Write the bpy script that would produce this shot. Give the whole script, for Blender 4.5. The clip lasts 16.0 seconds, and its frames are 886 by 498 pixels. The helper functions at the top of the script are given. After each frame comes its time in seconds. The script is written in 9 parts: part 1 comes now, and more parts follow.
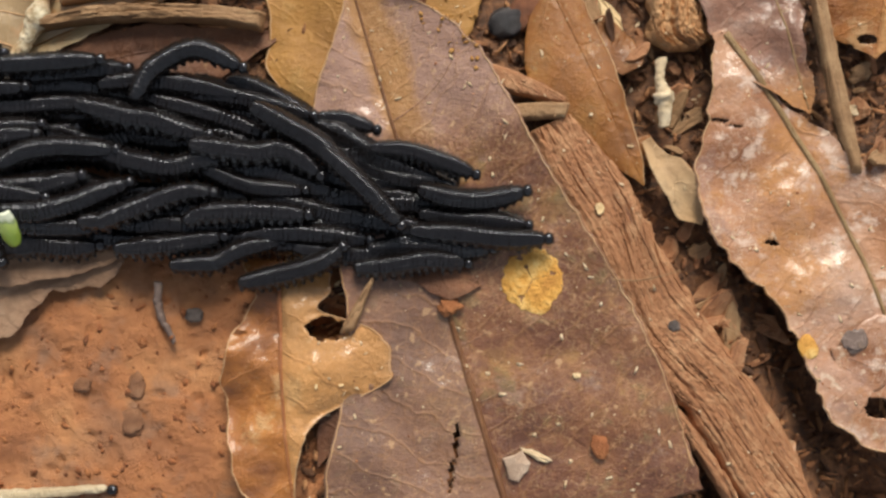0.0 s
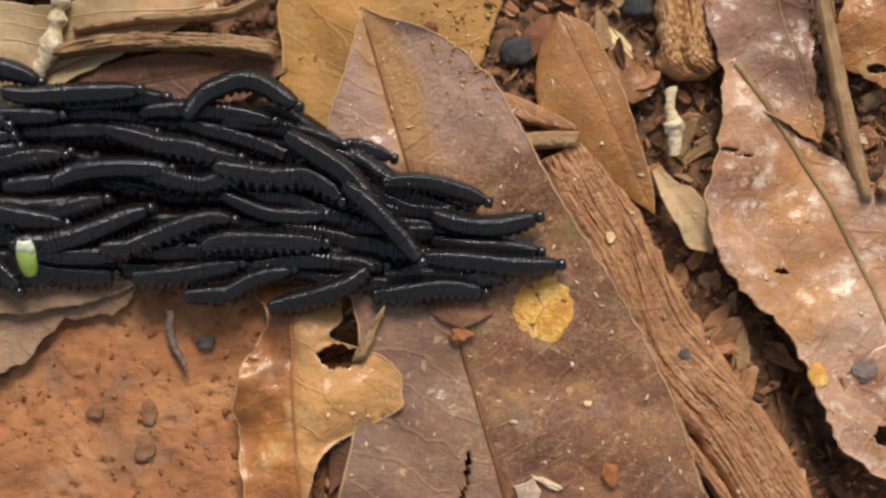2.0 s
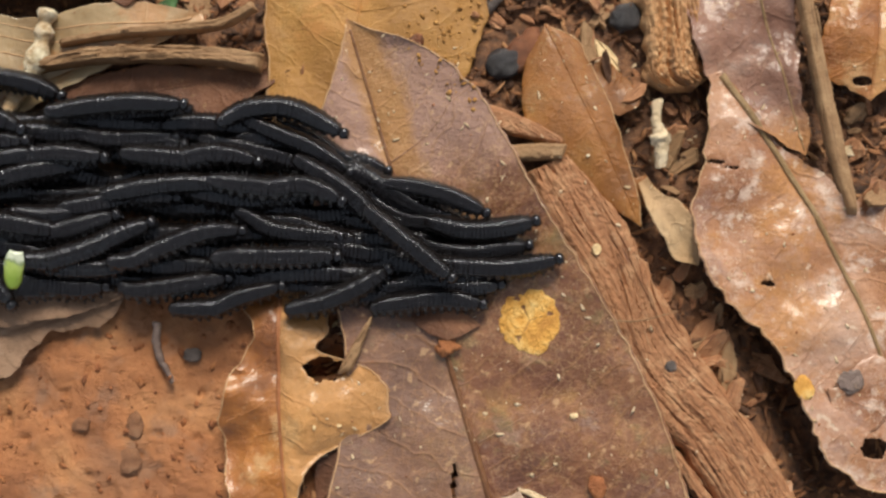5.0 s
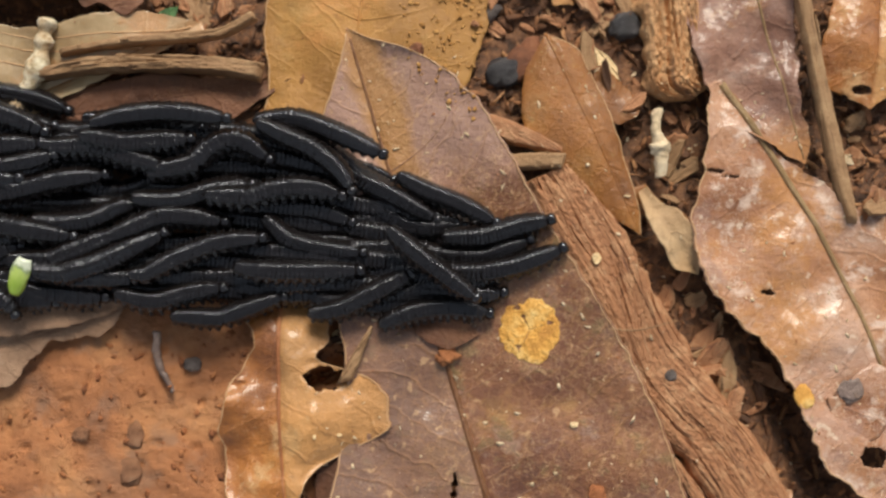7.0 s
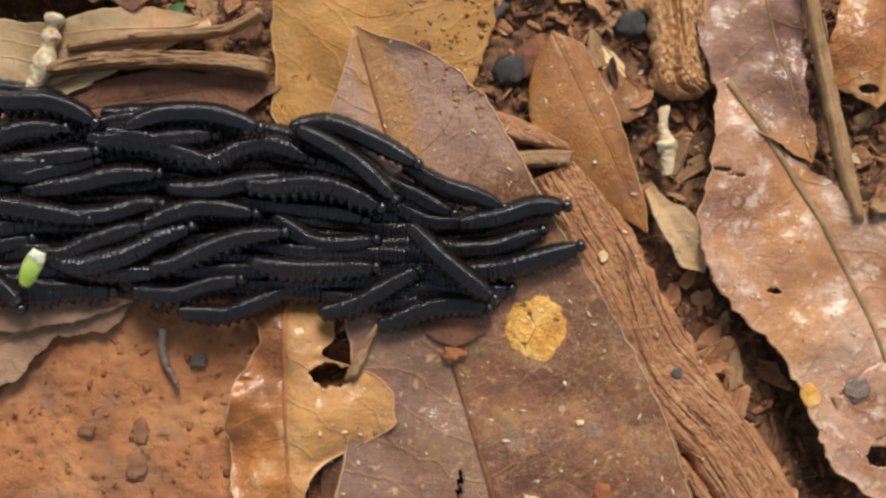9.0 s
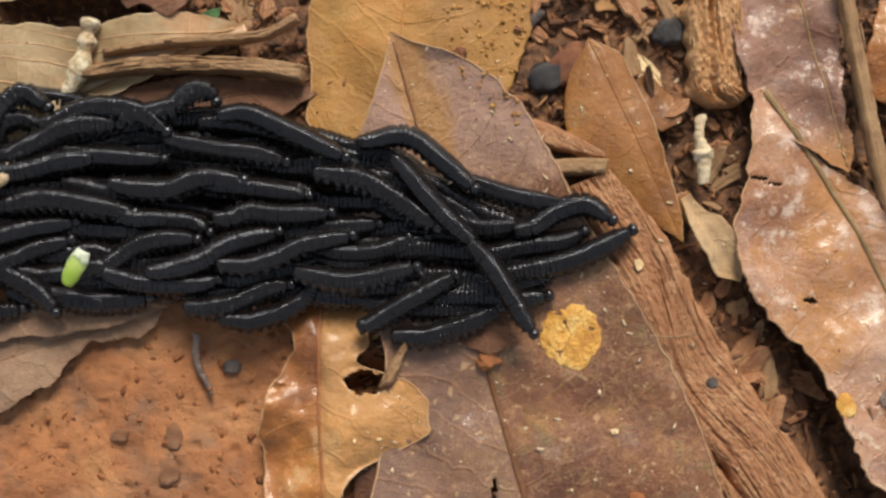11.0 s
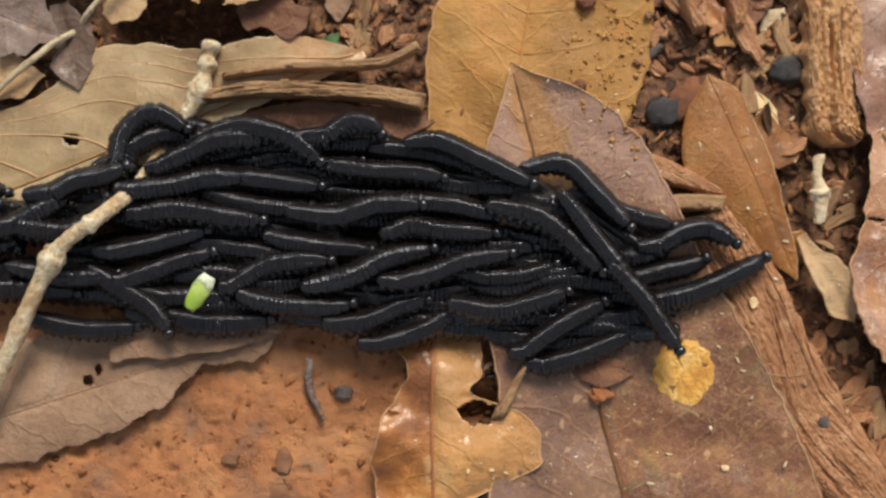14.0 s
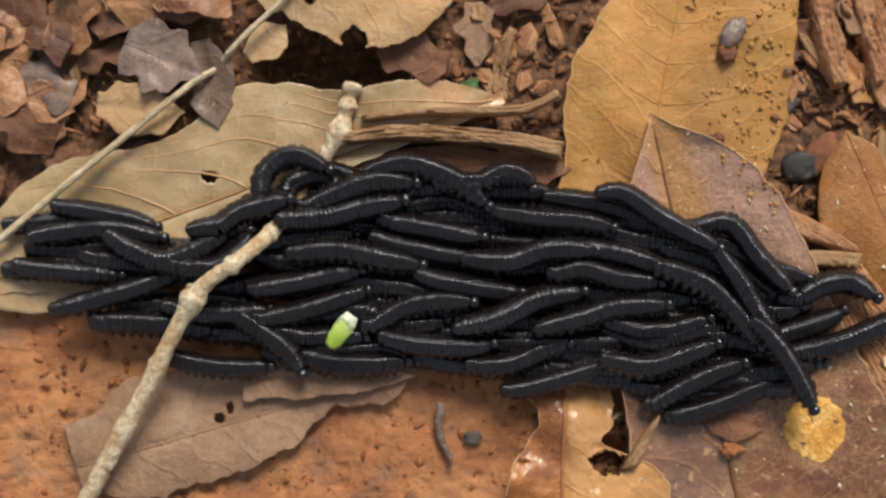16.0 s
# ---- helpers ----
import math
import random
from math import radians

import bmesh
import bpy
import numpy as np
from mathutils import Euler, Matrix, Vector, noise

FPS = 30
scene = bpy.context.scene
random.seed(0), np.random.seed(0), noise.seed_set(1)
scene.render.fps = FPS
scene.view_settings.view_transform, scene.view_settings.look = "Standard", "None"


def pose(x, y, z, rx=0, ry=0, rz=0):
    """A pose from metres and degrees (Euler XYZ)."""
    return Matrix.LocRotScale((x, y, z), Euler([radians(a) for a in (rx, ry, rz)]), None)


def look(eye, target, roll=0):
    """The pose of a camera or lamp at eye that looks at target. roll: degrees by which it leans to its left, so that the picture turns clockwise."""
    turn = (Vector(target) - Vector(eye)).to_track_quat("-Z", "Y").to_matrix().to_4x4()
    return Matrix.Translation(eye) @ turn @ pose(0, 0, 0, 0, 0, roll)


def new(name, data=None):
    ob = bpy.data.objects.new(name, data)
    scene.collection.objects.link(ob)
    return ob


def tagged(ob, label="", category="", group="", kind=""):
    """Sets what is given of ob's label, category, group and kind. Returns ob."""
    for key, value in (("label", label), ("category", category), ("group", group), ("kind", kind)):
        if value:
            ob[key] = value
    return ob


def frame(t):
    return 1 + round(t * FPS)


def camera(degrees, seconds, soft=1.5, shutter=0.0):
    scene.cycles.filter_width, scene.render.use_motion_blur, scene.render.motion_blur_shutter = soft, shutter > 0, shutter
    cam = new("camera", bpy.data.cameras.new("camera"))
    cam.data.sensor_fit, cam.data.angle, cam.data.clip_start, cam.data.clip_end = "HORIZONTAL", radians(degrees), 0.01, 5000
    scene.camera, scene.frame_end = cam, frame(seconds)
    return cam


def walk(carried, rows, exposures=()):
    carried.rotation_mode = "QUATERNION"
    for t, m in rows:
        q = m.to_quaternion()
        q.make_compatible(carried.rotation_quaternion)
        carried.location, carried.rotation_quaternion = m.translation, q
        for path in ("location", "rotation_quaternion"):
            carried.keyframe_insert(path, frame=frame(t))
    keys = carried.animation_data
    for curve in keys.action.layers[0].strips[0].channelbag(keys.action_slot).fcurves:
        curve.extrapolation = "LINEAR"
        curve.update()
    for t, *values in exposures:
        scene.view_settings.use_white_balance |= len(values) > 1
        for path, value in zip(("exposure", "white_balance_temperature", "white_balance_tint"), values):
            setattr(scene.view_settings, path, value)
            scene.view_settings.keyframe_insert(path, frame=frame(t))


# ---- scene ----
cam = camera(42.0, 16.0, soft=2.6)
PATH = [
    (0, (-0.00146, -0.02116, 0.23250), (-0.00122, -0.00907, 0.03286), 4.48),
    (0.5, (-0.00319, -0.02089, 0.23344), (-0.00314, -0.00773, 0.03387), 3.62),
    (1, (-0.00429, -0.02003, 0.23378), (-0.00392, -0.00641, 0.03424), 4.99),
    (1.5, (-0.00414, -0.01865, 0.23375), (-0.00341, -0.00549, 0.03419), 6.61),
    (2, (-0.00416, -0.01667, 0.23373), (-0.00381, -0.00379, 0.03414), 4.95),
    (2.5, (-0.00411, -0.01596, 0.23387), (-0.00348, -0.00308, 0.03428), 6.20),
    (3, (-0.00280, -0.01714, 0.23373), (-0.00260, -0.00280, 0.03424), 4.18),
    (3.5, (-0.00271, -0.01623, 0.23387), (-0.00232, -0.00214, 0.03437), 5.01),
    (4, (-0.00224, -0.01528, 0.23380), (-0.00162, -0.00167, 0.03427), 5.99),
    (6.5, (-0.00184, -0.01598, 0.23388), (-0.00119, -0.00088, 0.03445), 5.80),
    (7, (-0.00216, -0.01377, 0.23402), (-0.00141, 0.00041, 0.03453), 6.34),
    (7.5, (-0.00153, -0.01418, 0.23386), (-0.00088, 0.00011, 0.03437), 5.99),
    (8, (-0.00170, -0.01430, 0.23393), (-0.00086, 0.00020, 0.03446), 6.65),
    (8.5, (-0.00230, -0.01456, 0.23391), (-0.00143, -0.00030, 0.03442), 6.92),
    (11, (-0.01033, -0.01408, 0.23337), (-0.00971, 0.00073, 0.03392), 6.31),
    (11.5, (-0.01198, -0.01244, 0.23369), (-0.01128, 0.00189, 0.03421), 6.82),
    (12, (-0.01564, -0.01165, 0.23394), (-0.01500, 0.00321, 0.03450), 6.65),
    (12.5, (-0.01981, -0.01101, 0.23368), (-0.01886, 0.00288, 0.03417), 8.47),
    (13, (-0.02539, -0.00762, 0.23388), (-0.02406, 0.00503, 0.03429), 10.89),
    (13.5, (-0.02934, -0.00768, 0.23382), (-0.02831, 0.00559, 0.03426), 9.59),
    (14, (-0.03500, -0.00752, 0.23398), (-0.03334, 0.00525, 0.03439), 12.86),
    (14.5, (-0.03910, -0.00670, 0.23442), (-0.03765, 0.00675, 0.03488), 11.97),
    (15, (-0.04739, -0.00319, 0.23481), (-0.04495, 0.01045, 0.03529), 16.50),
    (15.5, (-0.05533, -0.00139, 0.23481), (-0.05333, 0.01118, 0.03522), 15.83),
    (16, (-0.06250, 0.00003, 0.23438), (-0.06114, 0.01172, 0.03472), 13.87),
]
walk(cam, [(t, look(eye, target, roll)) for t, eye, target, roll in PATH],
     exposures=[(0, 0.27, 6600, 8), (16, 0.27, 6600, 8)])

# ---- light: overcast daylight from above and from the far side ----
world = bpy.data.worlds.new("sky")
scene.world = world
world.use_nodes = True
wn = world.node_tree.nodes
wn.clear()
sky = wn.new("ShaderNodeTexSky")
sky.sky_type = "NISHITA"
sky.sun_disc = False
sky.sun_elevation = radians(44)
sky.sun_rotation = radians(10)
sky.dust_density = 1.0
sky.air_density = 1.0
bg = wn.new("ShaderNodeBackground")
bg.inputs["Strength"].default_value = 0.108
wo = wn.new("ShaderNodeOutputWorld")
grey = wn.new("ShaderNodeHueSaturation")
grey.inputs["Saturation"].default_value = 0.35
world.node_tree.links.new(sky.outputs[0], grey.inputs["Color"])
world.node_tree.links.new(grey.outputs[0], bg.inputs[0])
world.node_tree.links.new(bg.outputs[0], wo.inputs[0])
sun = new("sun", bpy.data.lights.new("sun", "SUN"))
sun.data.energy = 3.7
sun.data.angle = radians(25)
sun.data.color = (1.0, 0.93, 0.82)
sun.matrix_world = look((0.08, 0.76, 0.73), (0, 0, 0))

MM = 0.001


# ---- materials ----
def nodes(name):
    m = bpy.data.materials.new(name)
    m.use_nodes = True
    t = m.node_tree
    return m, t, t.nodes["Principled BSDF"]


def noise_node(t, scale, detail=4.0, rough=0.55, vec=None, stretch=None):
    n = t.nodes.new("ShaderNodeTexNoise")
    n.inputs["Scale"].default_value = scale
    n.inputs["Detail"].default_value = detail
    n.inputs["Roughness"].default_value = rough
    if vec is None:
        c = t.nodes.new("ShaderNodeTexCoord")
        vec = c.outputs["Object"]
    if stretch:
        mp = t.nodes.new("ShaderNodeMapping")
        mp.inputs["Scale"].default_value = stretch
        t.links.new(vec, mp.inputs[0])
        vec = mp.outputs[0]
    t.links.new(vec, n.inputs["Vector"])
    return n.outputs["Fac"]


def ramp(t, fac, stops):
    r = t.nodes.new("ShaderNodeValToRGB")
    el = r.color_ramp.elements
    while len(el) < len(stops):
        el.new(0.5)
    for e, (p, c) in zip(el, stops):
        e.position = p
        e.color = (*c, 1) if len(c) == 3 else c
    t.links.new(fac, r.inputs[0])
    return r.outputs[0]


def mix(t, fac, a, b, kind="MIX"):
    m = t.nodes.new("ShaderNodeMix")
    m.data_type = "RGBA"
    m.blend_type = kind
    for sock, val in ((m.inputs[0], fac), (m.inputs[6], a), (m.inputs[7], b)):
        if isinstance(val, (int, float)):
            sock.default_value = val
        elif isinstance(val, tuple):
            sock.default_value = (*val, 1)
        else:
            t.links.new(val, sock)
    return m.outputs[2]


def calc(t, op, a, b=0.0):
    m = t.nodes.new("ShaderNodeMath")
    m.operation = op
    for sock, val in zip(m.inputs, (a, b)):
        if isinstance(val, (int, float)):
            sock.default_value = val
        else:
            t.links.new(val, sock)
    return m.outputs[0]


def bump(t, bsdf, height, strength, dist):
    b = t.nodes.new("ShaderNodeBump")
    b.inputs["Strength"].default_value = strength
    b.inputs["Distance"].default_value = dist
    t.links.new(height, b.inputs["Height"])
    t.links.new(b.outputs[0], bsdf.inputs["Normal"])


def leaf_material(name, dark, mid, light, vein, gloss=0.45, blotch=(0.12, 0.07, 0.04), blotch_amount=0.4, speck=(0.75, 0.55, 0.3), speck_amount=0.5, vein_amount=0.45, coat=0.0, worn_sheen=None, sheen=None, speck_at=0.67, net_amount=0.06, patches=(), cracks=0.0, ends=None, relief=1.0):
    m, t, b = nodes(name)
    uv = t.nodes.new("ShaderNodeUVMap").outputs[0]
    sep = t.nodes.new("ShaderNodeSeparateXYZ")
    t.links.new(uv, sep.inputs[0])
    big = calc(t, "ADD", calc(t, "MULTIPLY", noise_node(t, 42, 5, 0.6), 0.75), calc(t, "MULTIPLY", noise_node(t, 150, 4, 0.6), 0.25))
    fine = noise_node(t, 700, 6, 0.65)
    tiny = noise_node(t, 2600, 3, 0.6)
    col = ramp(t, big, [(0.38, dark), (0.5, mid), (0.62, light)])
    col = mix(t, calc(t, "MULTIPLY", fine, 0.6), col, mix(t, 0.65, col, dark), "MIX")
    bl = ramp(t, noise_node(t, 150, 6, 0.7), [(0.5, (0, 0, 0)), (0.64, (1, 1, 1))])
    col = mix(t, calc(t, "MULTIPLY", bl, blotch_amount), col, blotch)
    if sheen:
        # the leaf's sheen, painted into the colour as uneven patches of another tone
        sheen_mask = ramp(t, noise_node(t, 85, 5, 0.65), [(0.46, (0, 0, 0)), (0.6, (1, 1, 1))])
        col = mix(t, calc(t, "MULTIPLY", sheen_mask, sheen[1]), col, sheen[0])
    for tone, size, at, amount in patches:
        area = calc(t, "ADD", calc(t, "MULTIPLY", noise_node(t, size, 5, 0.68), 0.85), calc(t, "MULTIPLY", fine, 0.15))
        area = ramp(t, area, [(at, (0, 0, 0)), (at + 0.07, (1, 1, 1))])
        col = mix(t, calc(t, "MULTIPLY", area, amount), col, mix(t, tiny, tuple(v * 0.75 for v in tone), tuple(v * 1.2 for v in tone)))
    if worn_sheen:
        # a paler half beside the rib, towards the stalk, with its sheen painted in
        part_v = calc(t, "MULTIPLY", sep.outputs[1], 900.0)
        part_u = calc(t, "SUBTRACT", 6.0, calc(t, "MULTIPLY", sep.outputs[0], 110.0))
        grown = calc(t, "MINIMUM", part_v, calc(t, "ADD", part_u, calc(t, "MULTIPLY", big, 2.0)))
        col = mix(t, calc(t, "MULTIPLY", ramp(t, grown, [(0.0, (0, 0, 0)), (0.6, (1, 1, 1))]), 0.5), col, mix(t, fine, tuple(v * 0.6 for v in worn_sheen), tuple(v * 1.4 for v in worn_sheen)))
    if ends:
        # towards the tip one tone along the rib, another to both sides
        along = calc(t, "ADD", calc(t, "MULTIPLY", calc(t, "SUBTRACT", sep.outputs[0], ends[0]), ends[3]), calc(t, "SUBTRACT", big, 0.5))
        across = calc(t, "ADD", calc(t, "MULTIPLY", sep.outputs[1], 45.0), calc(t, "ADD", calc(t, "MULTIPLY", big, 0.5), calc(t, "MULTIPLY", fine, 0.15)))
        half = ramp(t, across, [(0.0, ends[2]), (0.12, ends[1]), (0.36, ends[1]), (0.46, ends[2])])
        col = mix(t, calc(t, "MULTIPLY", ramp(t, along, [(0.0, (0, 0, 0)), (0.5, (1, 1, 1))]), 0.85), col, mix(t, tiny, mix(t, 0.3, half, dark), half))
    # side veins in the leaf's own length and width
    side = calc(t, "ABSOLUTE", sep.outputs[1])
    wob = calc(t, "MULTIPLY", calc(t, "SUBTRACT", noise_node(t, 70, 3), 0.5), 0.014)
    run = calc(t, "ADD", calc(t, "SUBTRACT", sep.outputs[0], calc(t, "MULTIPLY", side, 0.75)), wob)
    wave = calc(t, "ABSOLUTE", calc(t, "SUBTRACT", calc(t, "FRACT", calc(t, "DIVIDE", run, 0.0085)), 0.5))
    vfac = ramp(t, wave, [(0.0, (1, 1, 1)), (0.07, (0, 0, 0))])
    vor = t.nodes.new("ShaderNodeTexVoronoi")
    vor.feature = "DISTANCE_TO_EDGE"
    vor.inputs["Scale"].default_value = 330
    warp = t.nodes.new("ShaderNodeTexNoise")
    warp.inputs["Scale"].default_value = 260
    t.links.new(uv, warp.inputs["Vector"])
    shift = t.nodes.new("ShaderNodeMix")
    shift.data_type = "VECTOR"
    shift.inputs[0].default_value = 0.0035
    t.links.new(uv, shift.inputs[4])
    t.links.new(warp.outputs["Color"], shift.inputs[5])
    t.links.new(shift.outputs[1], vor.inputs["Vector"])
    net = ramp(t, vor.outputs["Distance"], [(0.0, (1, 1, 1)), (0.055, (0, 0, 0))])
    col = mix(t, calc(t, "MULTIPLY", vfac, vein_amount), col, vein)
    col = mix(t, calc(t, "MULTIPLY", net, net_amount), col, vein)
    if cracks:
        # pale threads where the upper skin has cracked
        thread = noise_node(t, 230, 5, 0.62)
        thread = calc(t, "ABSOLUTE", calc(t, "SUBTRACT", thread, 0.5))
        thread = ramp(t, thread, [(0.0, (1, 1, 1)), (0.014, (0, 0, 0))])
        where = ramp(t, noise_node(t, 60, 3, 0.6), [(0.42, (0, 0, 0)), (0.58, (1, 1, 1))])
        col = mix(t, calc(t, "MULTIPLY", calc(t, "MULTIPLY", thread, where), cracks), col, speck)
    sp = ramp(t, noise_node(t, 420, 2, 0.5), [(speck_at, (0, 0, 0)), (speck_at + 0.06, (1, 1, 1))])
    col = mix(t, calc(t, "MULTIPLY", sp, speck_amount), col, speck)
    dust = ramp(t, noise_node(t, 1300, 3, 0.6), [(0.6, (0, 0, 0)), (0.7, (1, 1, 1))])
    patch = ramp(t, noise_node(t, 75, 3, 0.6), [(0.45, (0, 0, 0)), (0.65, (1, 1, 1))])
    col = mix(t, calc(t, "MULTIPLY", calc(t, "MULTIPLY", dust, patch), 0.45), col, speck)
    pit = ramp(t, noise_node(t, 850, 4, 0.7, None, (1, 1.3, 1)), [(0.28, (1, 1, 1)), (0.4, (0, 0, 0))])
    col = mix(t, calc(t, "MULTIPLY", pit, 0.55), col, blotch)
    t.links.new(col, b.inputs["Base Color"])
    ro = calc(t, "ADD", calc(t, "ADD", calc(t, "MULTIPLY", fine, 0.4), calc(t, "MULTIPLY", noise_node(t, 95, 3, 0.6), 0.5)), gloss - 0.34)
    t.links.new(ro, b.inputs["Roughness"])
    b.inputs["Specular IOR Level"].default_value = 0.5
    b.inputs["Coat Weight"].default_value = coat
    b.inputs["Coat Roughness"].default_value = 0.2
    if coat:
        film_bump = t.nodes.new("ShaderNodeBump")
        film_bump.inputs["Strength"].default_value = 0.6
        film_bump.inputs["Distance"].default_value = 0.0008
        t.links.new(calc(t, "ADD", noise_node(t, 260, 3, 0.55), calc(t, "MULTIPLY", noise_node(t, 900, 2, 0.5), 0.25)), film_bump.inputs["Height"])
        t.links.new(film_bump.outputs[0], b.inputs["Coat Normal"])
    h = calc(t, "ADD", calc(t, "MULTIPLY", fine, 0.6), calc(t, "MULTIPLY", vfac, 0.16))
    h = calc(t, "ADD", h, calc(t, "MULTIPLY", tiny, 0.3))
    h = calc(t, "ADD", h, calc(t, "MULTIPLY", noise_node(t, 160, 3, 0.5), 0.22))
    h = calc(t, "ADD", h, calc(t, "MULTIPLY", noise_node(t, 330, 4, 0.6), 0.35))
    bump(t, b, h, 0.8, 0.0009 * relief)
    return m


def wood_material(name, dark, mid, light, stretch=(1, 1, 1), gloss=0.75, scale=900, depth=0.0006):
    m, t, b = nodes(name)
    uv = t.nodes.new("ShaderNodeUVMap").outputs[0]
    coarse = noise_node(t, scale, 5, 0.7, uv, (0.09, 1, 1))
    thin = noise_node(t, scale * 2.6, 5, 0.75, uv, (0.10, 1, 1))
    grain = calc(t, "ADD", calc(t, "MULTIPLY", coarse, 0.5), calc(t, "MULTIPLY", thin, 0.5))
    wide = noise_node(t, 120, 4, 0.6)
    fine = noise_node(t, 1800, 4, 0.6)
    col = ramp(t, grain, [(0.39, dark), (0.47, mid), (0.54, mid), (0.64, light)])
    col = mix(t, calc(t, "MULTIPLY", wide, 0.5), col, mix(t, 0.5, col, dark))
    worn_sheen = ramp(t, noise_node(t, 230, 5, 0.7), [(0.5, (0, 0, 0)), (0.66, (0.55, 0.55, 0.55))])
    col = mix(t, worn_sheen, col, light)
    t.links.new(col, b.inputs["Base Color"])
    b.inputs["Roughness"].default_value = gloss
    flaky = noise_node(t, 420, 5, 0.7)
    bump(t, b, calc(t, "ADD", grain, calc(t, "ADD", calc(t, "MULTIPLY", fine, 0.35), calc(t, "MULTIPLY", flaky, 0.9))), 0.9, depth)
    return m


def soil_material(name, cols, scale=160, gloss=0.7, depth=0.0015, vary=False):
    m, t, b = nodes(name)
    n1 = noise_node(t, scale, 6, 0.65)
    n2 = noise_node(t, scale * 8, 5, 0.7)
    if vary:
        oi = t.nodes.new("ShaderNodeObjectInfo")
        gi = t.nodes.new("ShaderNodeNewGeometry")
        n1 = calc(t, "ADD", calc(t, "MULTIPLY", n1, 0.5), calc(t, "MULTIPLY", calc(t, "ADD", calc(t, "MULTIPLY", gi.outputs["Random Per Island"], 0.8), calc(t, "MULTIPLY", oi.outputs["Random"], 0.2)), 0.5))
    col = ramp(t, n1, [(0.3 + 0.4 * i / (len(cols) - 1), c) for i, c in enumerate(cols)])
    col = mix(t, calc(t, "MULTIPLY", n2, 0.55), col, mix(t, 0.6, col, cols[0]))
    t.links.new(col, b.inputs["Base Color"])
    b.inputs["Roughness"].default_value = gloss
    bump(t, b, calc(t, "ADD", n2, n1), 0.8, depth)
    return m


def ground_material():
    m, t, b = nodes("forest soil")
    c = t.nodes.new("ShaderNodeTexCoord").outputs["Object"]
    sep = t.nodes.new("ShaderNodeSeparateXYZ")
    t.links.new(c, sep.inputs[0])
    n1 = noise_node(t, 70, 5, 0.6)
    n2 = noise_node(t, 420, 6, 0.7)
    n3 = noise_node(t, 2400, 4, 0.6)
    clay = ramp(t, n1, [(0.32, (0.25, 0.092, 0.033)), (0.5, (0.385, 0.15, 0.054)), (0.66, (0.48, 0.215, 0.084))])
    clay = mix(t, ramp(t, n2, [(0.56, (0, 0, 0)), (0.78, (0.6, 0.6, 0.6))]), clay, (0.26, 0.11, 0.045))
    clay = mix(t, ramp(t, noise_node(t, 38, 4, 0.6), [(0.5, (0, 0, 0)), (0.66, (0.65, 0.65, 0.65))]), clay, (0.24, 0.13, 0.075))
    clay = mix(t, ramp(t, noise_node(t, 110, 3, 0.6, None, (1, 1, 3)), [(0.55, (0, 0, 0)), (0.7, (0.6, 0.6, 0.6))]), clay, (0.24, 0.14, 0.09))
    humus = ramp(t, n2, [(0.35, (0.045, 0.02, 0.01)), (0.52, (0.16, 0.068, 0.028)), (0.68, (0.30, 0.14, 0.06))])
    # clay shows in the bare hollow beside the tan leaf, humus elsewhere
    edge = calc(t, "ADD", calc(t, "MULTIPLY", sep.outputs[0], -1.0), calc(t, "MULTIPLY", sep.outputs[1], -0.8))
    edge = calc(t, "ADD", edge, calc(t, "MULTIPLY", n1, 0.02))
    fac = ramp(t, calc(t, "MULTIPLY", edge, 10.0), [(0.28, (0, 0, 0)), (0.46, (1, 1, 1))])
    low = calc(t, "ADD", calc(t, "MULTIPLY", sep.outputs[1], -60.0), calc(t, "MULTIPLY", n1, 1.2))
    fac = calc(t, "MULTIPLY", fac, ramp(t, low, [(0.0, (0, 0, 0)), (0.6, (1, 1, 1))]))
    span = t.nodes.new("ShaderNodeVectorMath")
    span.operation = "LENGTH"
    t.links.new(c, span.inputs[0])
    away = ramp(t, span.outputs["Value"], [(0.2, (0, 0, 0)), (0.4, (1, 1, 1))])
    fac = mix(t, away, fac, ramp(t, noise_node(t, 6, 6, 0.65), [(0.48, (0, 0, 0)), (0.62, (1, 1, 1))]))
    t.links.new(mix(t, fac, humus, clay), b.inputs["Base Color"])
    t.links.new(calc(t, "ADD", calc(t, "MULTIPLY", n2, 0.3), 0.45), b.inputs["Roughness"])
    bump(t, b, calc(t, "ADD", calc(t, "MULTIPLY", n2, 1.0), calc(t, "MULTIPLY", n3, 0.35)), 0.8, 0.0013)
    return m


def scrap_material():
    m, t, b = nodes("green leaf scrap")
    sep = t.nodes.new("ShaderNodeSeparateXYZ")
    t.links.new(t.nodes.new("ShaderNodeTexCoord").outputs["Object"], sep.inputs[0])
    run = calc(t, "ADD", calc(t, "MULTIPLY", sep.outputs[0], 130.0), calc(t, "MULTIPLY", noise_node(t, 500, 3), 0.6))
    t.links.new(ramp(t, run, [(0.05, (0.27, 0.40, 0.05)), (0.45, (0.38, 0.48, 0.12)), (0.56, (0.2, 0.26, 0.12)), (0.66, (0.56, 0.60, 0.46))]), b.inputs["Base Color"])
    b.inputs["Roughness"].default_value = 0.35
    bump(t, b, noise_node(t, 1500, 3), 0.5, 0.0003)
    return m


